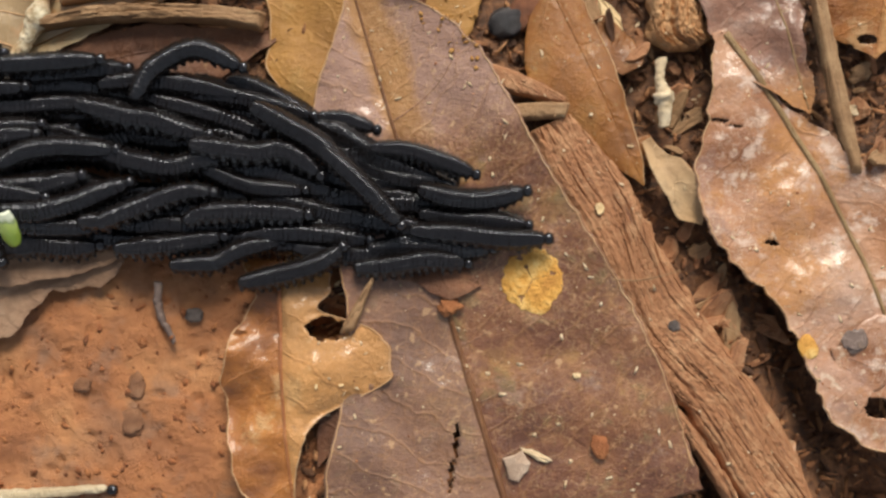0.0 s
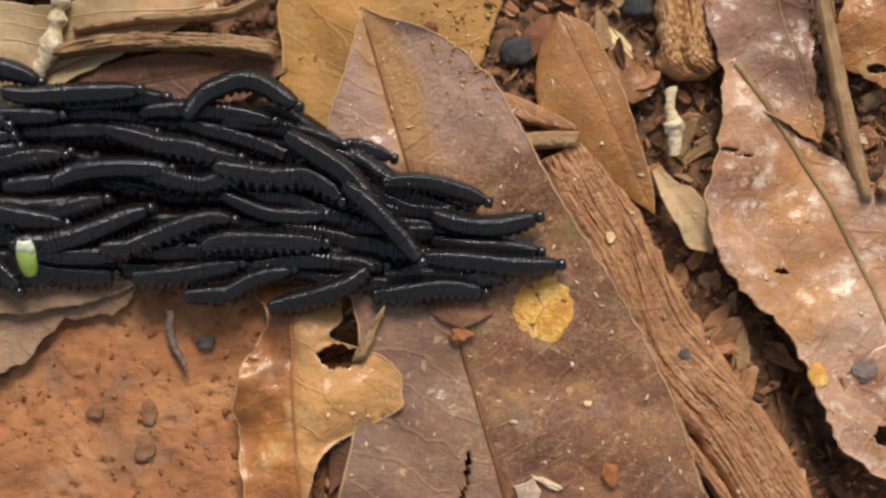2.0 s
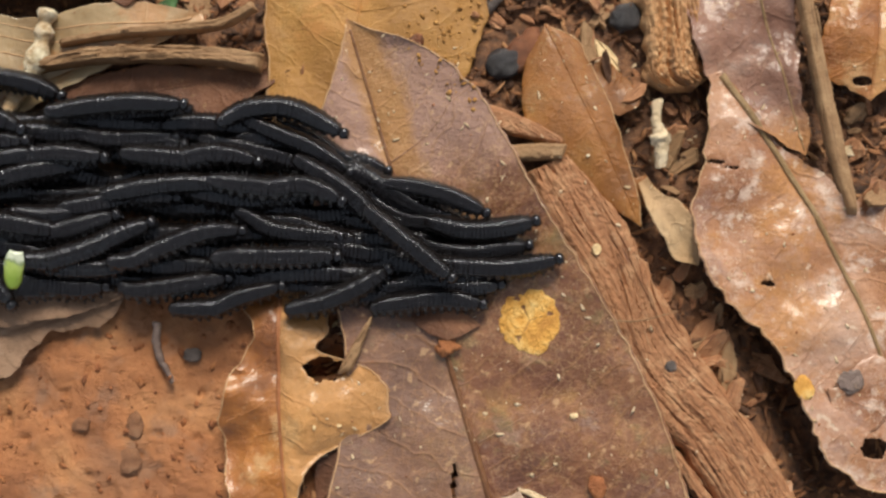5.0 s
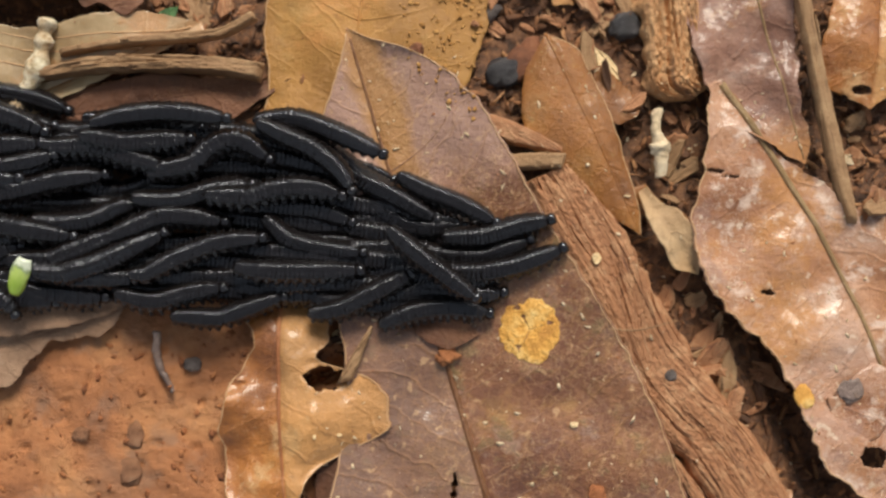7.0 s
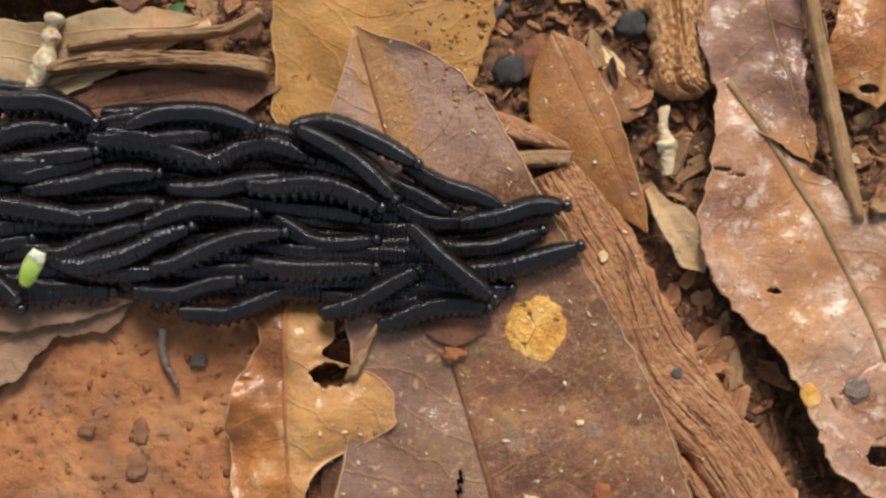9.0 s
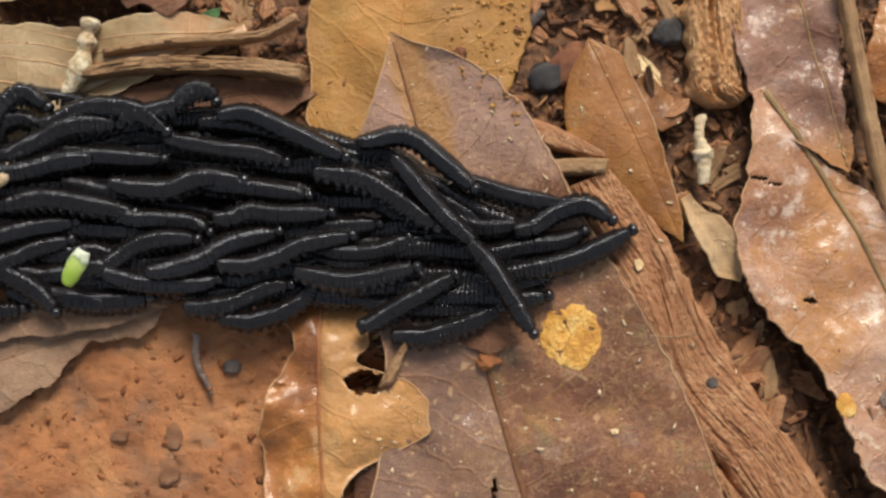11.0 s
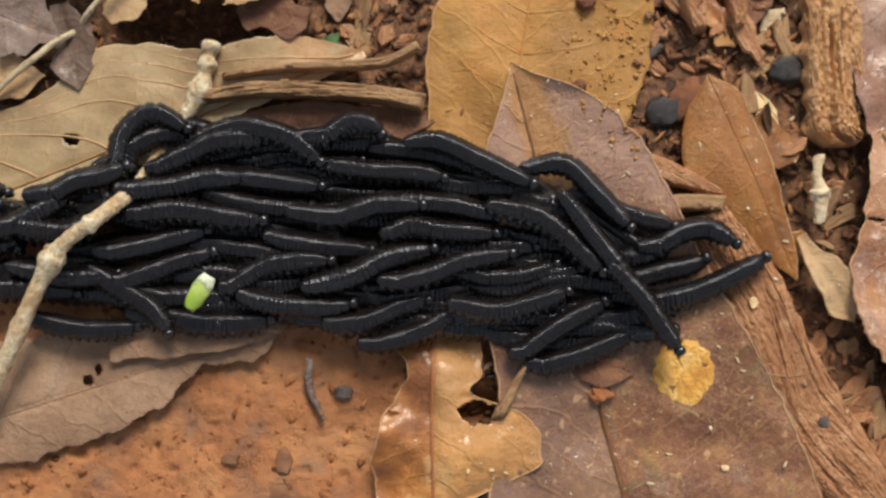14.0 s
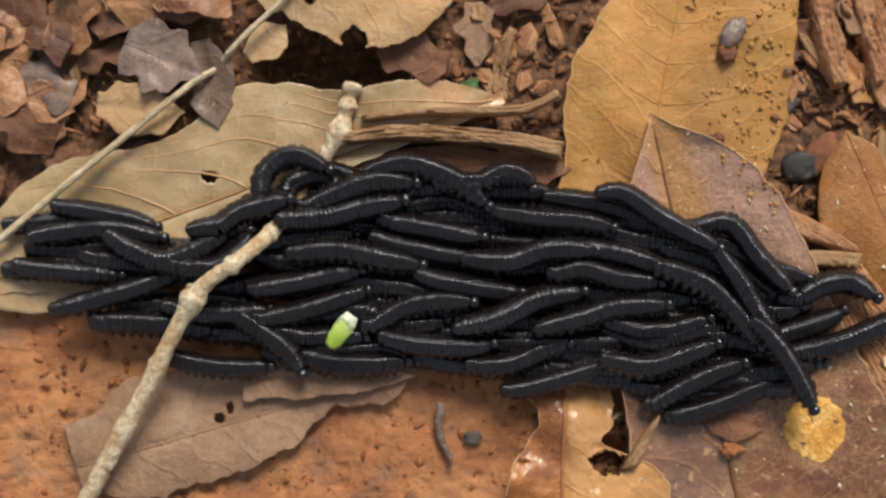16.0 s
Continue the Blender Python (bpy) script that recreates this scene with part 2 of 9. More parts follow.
def larva_material(name, rough, colour, depth):
    m, t, b = nodes(name)
    n2 = noise_node(t, 7.0, 6, 0.7)
    col = mix(t, n2, colour, tuple(v * 2.2 for v in colour))
    t.links.new(col, b.inputs["Base Color"])
    t.links.new(calc(t, "ADD", calc(t, "MULTIPLY", n2, 0.2), rough - 0.1), b.inputs["Roughness"])
    b.inputs["Specular IOR Level"].default_value = 0.64
    b.inputs["Specular Tint"].default_value = (0.86, 0.91, 1.0, 1.0)
    if depth:
        bump(t, b, calc(t, "ADD", n2, calc(t, "MULTIPLY", noise_node(t, 22.0, 3, 0.6), 0.5)), 0.8, depth)
    return m


M_GROUND = ground_material()
M_MAIN = leaf_material("wet brown leaf", (0.085, 0.026, 0.010), (0.18, 0.062, 0.022), (0.30, 0.125, 0.05), (0.36, 0.175, 0.06), 0.40, (0.085, 0.028, 0.014), 0.6, (0.58, 0.36, 0.18), 0.5, 0.25, 0.7, (0.23, 0.130, 0.088), ((0.27, 0.115, 0.045), 0.45), 0.66, 0.3, patches=[((0.38, 0.245, 0.18), 75, 0.58, 0.4), ((0.36, 0.19, 0.05), 90, 0.56, 0.55), ((0.10, 0.028, 0.011), 48, 0.52, 0.55), ((0.20, 0.15, 0.055), 160, 0.56, 0.45)], cracks=0.45, ends=(0.078, (0.42, 0.205, 0.06), (0.40, 0.235, 0.175), 50.0))
M_OCHRE = leaf_material("ochre leaf", (0.27, 0.125, 0.026), (0.40, 0.195, 0.042), (0.50, 0.265, 0.07), (0.44, 0.225, 0.06), 0.5, (0.24, 0.11, 0.03), 0.45, (0.24, 0.11, 0.04), 0.3, 0.4, patches=[((0.49, 0.21, 0.055), 45, 0.53, 0.6), ((0.36, 0.21, 0.065), 80, 0.55, 0.5)], relief=0.75)
M_CURL = leaf_material("curled orange leaf", (0.16, 0.048, 0.008), (0.41, 0.145, 0.020), (0.56, 0.26, 0.062), (0.36, 0.14, 0.03), 0.42, (0.13, 0.05, 0.015), 0.4, (0.66, 0.48, 0.26), 0.2, 0.2, 0.45, (0.60, 0.33, 0.12), patches=[((0.30, 0.10, 0.018), 60, 0.53, 0.6), ((0.52, 0.33, 0.15), 80, 0.55, 0.55)])
M_RIGHT = leaf_material("rotting pink-brown leaf", (0.21, 0.072, 0.024), (0.42, 0.195, 0.09), (0.58, 0.36, 0.235), (0.32, 0.15, 0.07), 0.42, (0.26, 0.10, 0.032), 0.7, (0.70, 0.56, 0.42), 0.5, 0.25, 0.55, None, ((0.46, 0.29, 0.225), 0.5), 0.65, 0.12, patches=[((0.42, 0.18, 0.045), 48, 0.52, 0.75), ((0.26, 0.15, 0.12), 65, 0.55, 0.6), ((0.64, 0.49, 0.40), 110, 0.55, 0.7)], cracks=0.4)
M_MAUVE = leaf_material("mauve-brown rotting leaf", (0.15, 0.06, 0.034), (0.29, 0.14, 0.088), (0.42, 0.25, 0.17), (0.26, 0.13, 0.07), 0.5, (0.10, 0.05, 0.04), 0.6, (0.62, 0.47, 0.33), 0.5, 0.2, 0.4, None, ((0.40, 0.24, 0.185), 0.5), 0.66, 0.1, patches=[((0.34, 0.145, 0.04), 60, 0.53, 0.6), ((0.46, 0.33, 0.26), 110, 0.58, 0.5)], cracks=0.4, ends=(0.040, (0.40, 0.17, 0.035), (0.40, 0.17, 0.035), 60.0))
M_ORANGE = leaf_material("glossy orange-brown leaf", (0.15, 0.05, 0.008), (0.31, 0.112, 0.016), (0.42, 0.19, 0.04), (0.24, 0.10, 0.03), 0.38, (0.10, 0.04, 0.015), 0.45, (0.55, 0.4, 0.2), 0.2, 0.2, 0.2, patches=[((0.42, 0.23, 0.08), 70, 0.6, 0.5), ((0.24, 0.085, 0.014), 60, 0.52, 0.6)])
M_TAN = leaf_material("dry tan leaf", (0.19, 0.105, 0.058), (0.30, 0.175, 0.105), (0.40, 0.25, 0.155), (0.22, 0.13, 0.075), 0.6, (0.15, 0.08, 0.045), 0.4, (0.2, 0.11, 0.06), 0.4, 0.35, patches=[((0.22, 0.125, 0.075), 50, 0.53, 0.6), ((0.36, 0.26, 0.18), 90, 0.56, 0.5)], cracks=0.3)
M_BEIGE = leaf_material("dry beige leaf", (0.30, 0.17, 0.08), (0.46, 0.295, 0.15), (0.56, 0.39, 0.22), (0.32, 0.19, 0.09), 0.6, (0.24, 0.13, 0.06), 0.35, (0.3, 0.18, 0.09), 0.3, 0.3, patches=[((0.46, 0.25, 0.09), 60, 0.54, 0.5)])
M_OLIVE = leaf_material("dry olive leaf", (0.23, 0.145, 0.065), (0.37, 0.265, 0.138), (0.46, 0.35, 0.20), (0.40, 0.27, 0.12), 0.33, (0.36, 0.19, 0.065), 0.25, (0.2, 0.12, 0.06), 0.25, 0.2, 0.7, None, ((0.37, 0.24, 0.115), 0.4), patches=[((0.42, 0.20, 0.075), 40, 0.53, 0.7), ((0.38, 0.31, 0.19), 45, 0.54, 0.5)], relief=0.45)
M_BROWN = leaf_material("dark reddish leaf", (0.075, 0.027, 0.012), (0.145, 0.054, 0.022), (0.24, 0.10, 0.045), (0.22, 0.10, 0.05), 0.5, (0.06, 0.025, 0.012), 0.5, (0.4, 0.25, 0.12), 0.3, 0.3)
M_RUST = leaf_material("rust-brown rotten leaf", (0.15, 0.055, 0.02), (0.36, 0.155, 0.06), (0.50, 0.265, 0.125), (0.30, 0.13, 0.05), 0.42, (0.09, 0.034, 0.015), 0.6, (0.60, 0.42, 0.25), 0.4, 0.25, 0.15, None, ((0.36, 0.19, 0.10), 0.5), patches=[((0.42, 0.20, 0.07), 60, 0.53, 0.6), ((0.30, 0.19, 0.13), 90, 0.56, 0.5)], cracks=0.3)
M_GREY = leaf_material("grey-brown leaf", (0.11, 0.07, 0.055), (0.215, 0.15, 0.125), (0.34, 0.26, 0.22), (0.2, 0.12, 0.08), 0.5, (0.09, 0.05, 0.03), 0.5, (0.4, 0.3, 0.2), 0.4, 0.3, 0.2, patches=[((0.12, 0.08, 0.068), 110, 0.52, 0.6), ((0.34, 0.21, 0.12), 90, 0.57, 0.5)])
M_SLATE = leaf_material("dark grey-brown leaf", (0.07, 0.04, 0.026), (0.15, 0.088, 0.058), (0.24, 0.155, 0.11), (0.16, 0.10, 0.07), 0.45, (0.06, 0.035, 0.025), 0.5, (0.35, 0.27, 0.2), 0.3, 0.3, 0.2)
M_RIB = wood_material("leaf rib", (0.20, 0.065, 0.02), (0.32, 0.115, 0.04), (0.42, 0.19, 0.08), gloss=0.5)
M_BARK = wood_material("fibrous wood", (0.13, 0.045, 0.020), (0.39, 0.176, 0.078), (0.58, 0.34, 0.18), gloss=0.7, scale=700, depth=0.0009)
M_BLOCK = wood_material("tan splintered wood", (0.17, 0.07, 0.026), (0.48, 0.25, 0.105), (0.66, 0.42, 0.22), gloss=0.65, scale=260, depth=0.0008)
M_TWIG = wood_material("pale twig", (0.22, 0.13, 0.06), (0.63, 0.50, 0.32), (0.82, 0.74, 0.56), gloss=0.7, scale=420, depth=0.0018)


def twig_material():
    """Cream bark, scuffed, with brown specks and a green-grey bloom."""
    m, t, b = nodes("pale twig bark")
    wide, mid, tiny = noise_node(t, 130, 5, 0.65), noise_node(t, 620, 5, 0.7), noise_node(t, 2400, 4, 0.65)
    col = ramp(t, mid, [(0.33, (0.24, 0.14, 0.065)), (0.43, (0.52, 0.39, 0.24)), (0.56, (0.74, 0.63, 0.45)), (0.7, (0.86, 0.79, 0.64))])
    col = mix(t, ramp(t, wide, [(0.5, (0, 0, 0)), (0.68, (0.5, 0.5, 0.5))]), col, (0.46, 0.42, 0.24))
    col = mix(t, ramp(t, wide, [(0.4, (0.75, 0.75, 0.75)), (0.54, (0, 0, 0))]), col, (0.44, 0.27, 0.12))
    col = mix(t, ramp(t, tiny, [(0.3, (0.8, 0.8, 0.8)), (0.4, (0, 0, 0))]), col, (0.16, 0.09, 0.04))
    t.links.new(col, b.inputs["Base Color"])
    b.inputs["Roughness"].default_value = 0.65
    bump(t, b, calc(t, "ADD", mid, calc(t, "MULTIPLY", tiny, 0.3)), 0.9, 0.0012)
    return m


M_PALE_BARK = twig_material()
M_MARGIN = wood_material("pale leaf margin", (0.34, 0.17, 0.07), (0.50, 0.30, 0.15), (0.62, 0.42, 0.24), gloss=0.5)
M_OLIVE_RIB = wood_material("olive leaf rib", (0.15, 0.085, 0.03), (0.27, 0.165, 0.07), (0.36, 0.24, 0.12), gloss=0.5)
M_TAWNY = wood_material("tawny leaf rib", (0.10, 0.036, 0.013), (0.165, 0.066, 0.024), (0.24, 0.11, 0.042), gloss=0.45)
M_VEIN = wood_material("brown leaf vein", (0.20, 0.085, 0.025), (0.30, 0.15, 0.05), (0.40, 0.23, 0.09), gloss=0.5)
M_STICK = wood_material("brown stick", (0.14, 0.07, 0.03), (0.30, 0.17, 0.08), (0.42, 0.27, 0.14), gloss=0.75, scale=500)
M_BROWN_WOOD = wood_material("dark rotten wood", (0.035, 0.015, 0.008), (0.10, 0.042, 0.018), (0.2, 0.09, 0.04), gloss=0.8, scale=500)
M_PALE = wood_material("pale rotten wood", (0.52, 0.34, 0.14), (0.72, 0.52, 0.28), (0.82, 0.66, 0.42), gloss=0.7, scale=500)
M_CREAM = soil_material("cream stripped wood", [(0.50, 0.35, 0.19), (0.76, 0.59, 0.38), (0.86, 0.74, 0.55)], 300, 0.65, 0.0006)
M_ROSE = soil_material("pale pinkish bark", [(0.34, 0.22, 0.15), (0.52, 0.37, 0.27), (0.64, 0.50, 0.38)], 300, 0.65, 0.0006)
M_CRUMB = soil_material("wood crumbs", [(0.07, 0.03, 0.013), (0.20, 0.08, 0.03), (0.36, 0.15, 0.055), (0.52, 0.26, 0.11)], 200, 0.75, 0.0008, True)
M_CLAY = soil_material("clay crumbs", [(0.18, 0.06, 0.02), (0.33, 0.11, 0.035), (0.45, 0.18, 0.06)], 200, 0.7, 0.0008, True)
M_DUST = soil_material("ochre dust", [(0.36, 0.165, 0.036), (0.44, 0.21, 0.05), (0.52, 0.275, 0.08)], 200, 0.75, 0.0008, True)
M_STONE = soil_material("grey stone", [(0.05, 0.038, 0.034), (0.11, 0.085, 0.075), (0.2, 0.16, 0.14)], 300, 0.5, 0.0006)
M_COAL = soil_material("black stone", [(0.018, 0.016, 0.017), (0.04, 0.036, 0.038), (0.10, 0.09, 0.09)], 300, 0.4, 0.0006)
M_REDSTONE = soil_material("red-brown stone", [(0.10, 0.035, 0.014), (0.22, 0.075, 0.03), (0.30, 0.12, 0.05)], 300, 0.55, 0.0006)
M_EARTH = soil_material("clay-coated stone", [(0.15, 0.062, 0.028), (0.26, 0.115, 0.052), (0.36, 0.19, 0.10)], 300, 0.6, 0.0006)
M_FUNGUS = soil_material("yellow mould", [(0.40, 0.165, 0.03), (0.70, 0.36, 0.07), (0.90, 0.66, 0.26)], 170, 0.75, 0.0006)
M_GREEN = scrap_material()
M_MOSS = soil_material("green shoot", [(0.02, 0.06, 0.01), (0.05, 0.13, 0.03), (0.08, 0.2, 0.06)], 300, 0.5, 0.0004)
M_BODY = larva_material("black larva skin", 0.16, (0.0044, 0.0032, 0.0029), 0.00007)
M_LEG = larva_material("black larva leg", 0.5, (0.006, 0.0045, 0.004), 0.0)
M_HEAD = larva_material("shiny black head", 0.12, (0.005, 0.004, 0.004), 0.0)
M_EYE = larva_material("black eye", 0.05, (0.003, 0.003, 0.003), 0.0)


# ---- building helpers ----
def obj(name, mesh, material, parent=None, label="", smooth=True):
    mesh.materials.clear()
    mesh.materials.append(material)
    if smooth:
        mesh.shade_smooth()
    ob = new(name, mesh)
    if parent is not None:
        ob.parent = parent
    if label:
        ob["label"] = label
    return ob


def mesh_of(name, verts, faces):
    me = bpy.data.meshes.new(name)
    me.from_pydata(verts, [], faces)
    me.update()
    return me


def spline(points, n):
    """n points along a smooth curve through the given ones."""
    p = [np.array(q, float) for q in points]
    p = [2 * p[0] - p[1], *p, 2 * p[-1] - p[-2]]
    out = []
    for k in range(n):
        s = k / (n - 1) * (len(p) - 3)
        i = min(int(s), len(p) - 4)
        f = s - i
        a, b, c, d = p[i:i + 4]
        out.append(0.5 * (2 * b + (c - a) * f + (2 * a - 5 * b + 4 * c - d) * f * f + (3 * b - a - 3 * c + d) * f ** 3))
    return out


def tube(path, radii, sides=10, rough=0.0, seed=0.0, freq=400.0):
    """Mesh data of a closed tube in metres, with UVs along and around."""
    verts, faces, uvs = [], [], []
    run = 0.0
    for k, c in enumerate(path):
        a, b = path[max(k - 1, 0)], path[min(k + 1, len(path) - 1)]
        tan = Vector(b - a).normalized()
        up = Vector((0, 0, 1))
        sid = tan.cross(up).normalized()
        up = sid.cross(tan)
        if k:
            run += float(np.linalg.norm(c - path[k - 1]))
        for j in range(sides):
            th = 2 * math.pi * j / sides
            dirn = sid * math.cos(th) + up * math.sin(th)
            base = Vector(c) + dirn * radii[k]
            r = radii[k] * (1 + rough * noise.noise(base * freq + Vector((seed, 0, 0))))
            verts.append(Vector(c) + dirn * r)
            uvs.append((run, th * radii[k]))
    for k in range(len(path) - 1):
        for j in range(sides):
            j2 = (j + 1) % sides
            faces.append((k * sides + j, k * sides + j2, (k + 1) * sides + j2, (k + 1) * sides + j))
    faces.append(tuple(range(sides))[::-1])
    faces.append(tuple((len(path) - 1) * sides + j for j in range(sides)))
    return verts, faces, uvs


def uv_mesh(name, verts, faces, uvs):
    me = mesh_of(name, verts, faces)
    lay = me.uv_layers.new(name="UVMap")
    idx = np.empty(len(me.loops), dtype=np.int32)
    me.loops.foreach_get("vertex_index", idx)
    lay.data.foreach_set("uv", np.array(uvs, dtype=np.float32)[idx].ravel())
    return me
# ---- the ground: one sheet from the litter to the horizon ----
# hollows in the soil: from, to, half width, depth (m)
HOLLOWS = [(0.061, 0.0, 0.087, -0.055, 0.006, 0.008), (-0.100, 0.047, -0.078, 0.049, 0.007, 0.011), (-0.027, -0.026, -0.020, -0.025, 0.0045, 0.008), (0.047, -0.042, 0.058, -0.056, 0.003, 0.007)]


def ground_height(x, y):
    p = Vector((x, y, 0))
    near = 1.0 / (1.0 + (max(abs(x), abs(y)) / 0.35) ** 4)
    h = 0.0016 * noise.noise(p * 45) + 0.0010 * noise.noise(p * 130) + 0.0004 * noise.noise(p * 480)
    h -= 0.0045 * max(0.0, noise.noise(p * 260 + Vector((3, 7, 0))) - 0.42) + 0.004 * max(0.0, noise.noise(p * 420 + Vector((9, 1, 0))) - 0.45)
    for x0, y0, x1, y1, wide, deep in HOLLOWS:
        dx, dy = x1 - x0, y1 - y0
        f = min(max(((x - x0) * dx + (y - y0) * dy) / (dx * dx + dy * dy), 0.0), 1.0)
        d = math.hypot(x - x0 - f * dx, y - y0 - f * dy) / wide
        h -= deep * math.exp(-d * d)
    return near * h + (1 - near) * 0.02 * noise.noise(p * 1.5)


def build_ground():
    core_x = np.arange(-0.175, 0.1151, 0.0007)
    core_y = np.arange(-0.085, 0.1151, 0.0007)
    far = np.array([0.01, 0.03, 0.08, 0.2, 0.5, 1.2, 3, 8, 20, 60])
    xs = np.concatenate([core_x[0] - far[::-1], core_x, core_x[-1] + far])
    ys = np.concatenate([core_y[0] - far[::-1], core_y, core_y[-1] + far])
    verts = [(x, y, ground_height(x, y)) for y in ys for x in xs]
    w = len(xs)
    faces = [(j * w + i, j * w + i + 1, (j + 1) * w + i + 1, (j + 1) * w + i) for j in range(len(ys) - 1) for i in range(w - 1)]
    ob = obj("ground", mesh_of("ground", verts, faces), M_GROUND)
    tagged(ob, "orange clay and dark humus forest soil", "ground", kind="structure")


build_ground()


# ---- leaves ----
def leaf(name, label, base, tip, left, right, z, material, bend=0.0, cup=0.0, wave=0.6, jag=0.5, holes=(), rib=0.55, thick=0.22, rib_label="", ribmat=None, seed=0, curl=0.0, nu=90, nv=15, margin=None, veins=(), veinmat=None, vein_size=0.20, cup_right=None):
    """A dead leaf. base, tip: ends of the midrib (mm); left, right: half widths along it (mm); z: heights at base, middle, tip."""
    rnd = random.Random(seed)
    a, b = np.array(base, float), np.array(tip, float)
    length = float(np.hypot(*(b - a)))
    d = (b - a) / length
    n = np.array((-d[1], d[0]))
    stations = np.linspace(0, 1, len(left))
    zs = spline([(0, z[0]), (0.5, z[1]), (1, z[2])], 41)
    off = Vector((seed * 3.7, seed * 1.3, 0))

    def rib_point(u):
        c = a + d * length * u + n * bend * math.sin(math.pi * u)
        return c, float(np.interp(u, np.linspace(0, 1, 41), [q[1] for q in zs]))

    def smooth_width(side, u):
        s = u * (len(side) - 1)
        i = min(int(s), len(side) - 2)
        f = s - i
        p0, p1, p2, p3 = side[max(i - 1, 0)], side[i], side[i + 1], side[min(i + 2, len(side) - 1)]
        w = 0.5 * (2 * p1 + (p2 - p0) * f + (2 * p0 - 5 * p1 + 4 * p2 - p3) * f * f + (3 * p1 - p0 - 3 * p2 + p3) * f ** 3)
        return max(w, 0.05)

    def surface(u, v):
        c, zc = rib_point(u)
        w = smooth_width(left if v > 0 else right, u)
        e = noise.noise(Vector((u * length * 0.35, 5.0 if v > 0 else 9.0, 0)) + off) + 0.25 * noise.noise(Vector((u * length * 1.3, 2.0 if v > 0 else 7.0, 0)) + off)
        w = max(w + jag * e * min(1.0, w / 3), 0.05)
        s = v * w
        q = c + n * s
        flex = min(1.0, w / 9.0)
        h = zc + flex * (cup if v > 0 or cup_right is None else cup_right) * v * v + wave * noise.noise(Vector((q[0] * 0.09, q[1] * 0.09, 0)) + off) + 0.14 * wave * noise.noise(Vector((q[0] * 0.3, q[1] * 0.3, 0)) + off)
        h += flex * curl * max(0.0, abs(v) - 0.7) ** 2 * 11
        h -= 0.3 * math.exp(-(s / 0.9) ** 2)
        return q, h, s

    verts, uvs = [], []
    cols = 2 * nv + 1
    for i in range(nu + 1):
        for j in range(cols):
            v = (j - nv) / nv
            v = math.copysign(abs(v) ** 0.9, v)
            q, h, s = surface(i / nu, v)
            verts.append((q[0] * MM, q[1] * MM, h * MM))
            uvs.append((i / nu * length * MM, s * MM))
    keep = []
    for i in range(nu):
        for j in range(cols - 1):
            k = i * cols + j
            cx = (verts[k][0] + verts[k + cols + 1][0]) / 2 / MM
            cy = (verts[k][1] + verts[k + cols + 1][1]) / 2 / MM
            cut = False
            for hx, hy, rx, ry in holes:
                rr = math.hypot((cx - hx) / rx, (cy - hy) / ry)
                if rr + 0.35 * noise.noise(Vector((cx * 0.6, cy * 0.6, seed))) < 1:
                    cut = True
            if not cut:
                keep.append((k, k + 1, k + cols + 1, k + cols))
    # lower skin and rim
    nn = len(verts)
    verts += [(x, y, h - thick * MM) for x, y, h in verts]
    uvs += uvs
    faces = [f[::-1] for f in keep]
    faces += [tuple(q + nn for q in f) for f in keep]
    count = {}
    for f in keep:
        for p, q in zip(f, f[1:] + f[:1]):
            count[(p, q)] = 1
    for p, q in count:
        if (q, p) not in count:
            faces.append((p, q, q + nn, p + nn))
    thing = new(name)
    me = uv_mesh("blade", verts, faces, uvs)
    bm = bmesh.new()
    bm.from_mesh(me)
    bmesh.ops.delete(bm, geom=[q for q in bm.verts if not q.link_faces], context="VERTS")
    bmesh.ops.recalc_face_normals(bm, faces=bm.faces)
    bm.to_mesh(me)
    bm.free()
    obj("blade", me, material, thing)
    if rib:
        path, radii = [], []
        for k in range(41):
            u = 0.01 + 0.97 * k / 40
            q, h, _ = surface(u, 0.0)
            path.append(np.array((q[0], q[1], h + 0.02)) * MM)
            radii.append(0.6 * rib * MM * (1 - 0.75 * u) + 0.00005)
        obj("midrib", uv_mesh("midrib", *tube(path, radii, 8, 0.2, seed)), ribmat or material, thing, rib_label)
    for side in (margin or ((), None))[0]:
        path = []
        for k in range(121):
            q, h, _ = surface(0.04 + 0.95 * k / 120, 0.985 * side)
            path.append(np.array((q[0], q[1], h)) * MM)
        radii = [MM * (0.15 + 0.08 * noise.noise(Vector((k * 0.3, side, seed)))) for k in range(121)]
        obj("margin", uv_mesh("margin", *tube(path, radii, 6, 0.3, seed)), margin[1], thing, "thin pale leaf margin")
    for u0, side, reach in veins:
        path = []
        for k in range(25):
            f = k / 24
            q, h, _ = surface(min(max(u0 + reach * (0.55 * f + 0.45 * f ** 3), 0.02), 0.99), side * 0.93 * f ** 0.9)
            path.append(np.array((q[0], q[1], h - 0.06)) * MM)
        obj("side_vein", uv_mesh("side_vein", *tube(path, [MM * vein_size * (1 - 0.65 * k / 24) for k in range(25)], 6, 0.2, seed)), veinmat or material, thing)
    tagged(thing, label, "leaf", "fallen leaves")
    return thing


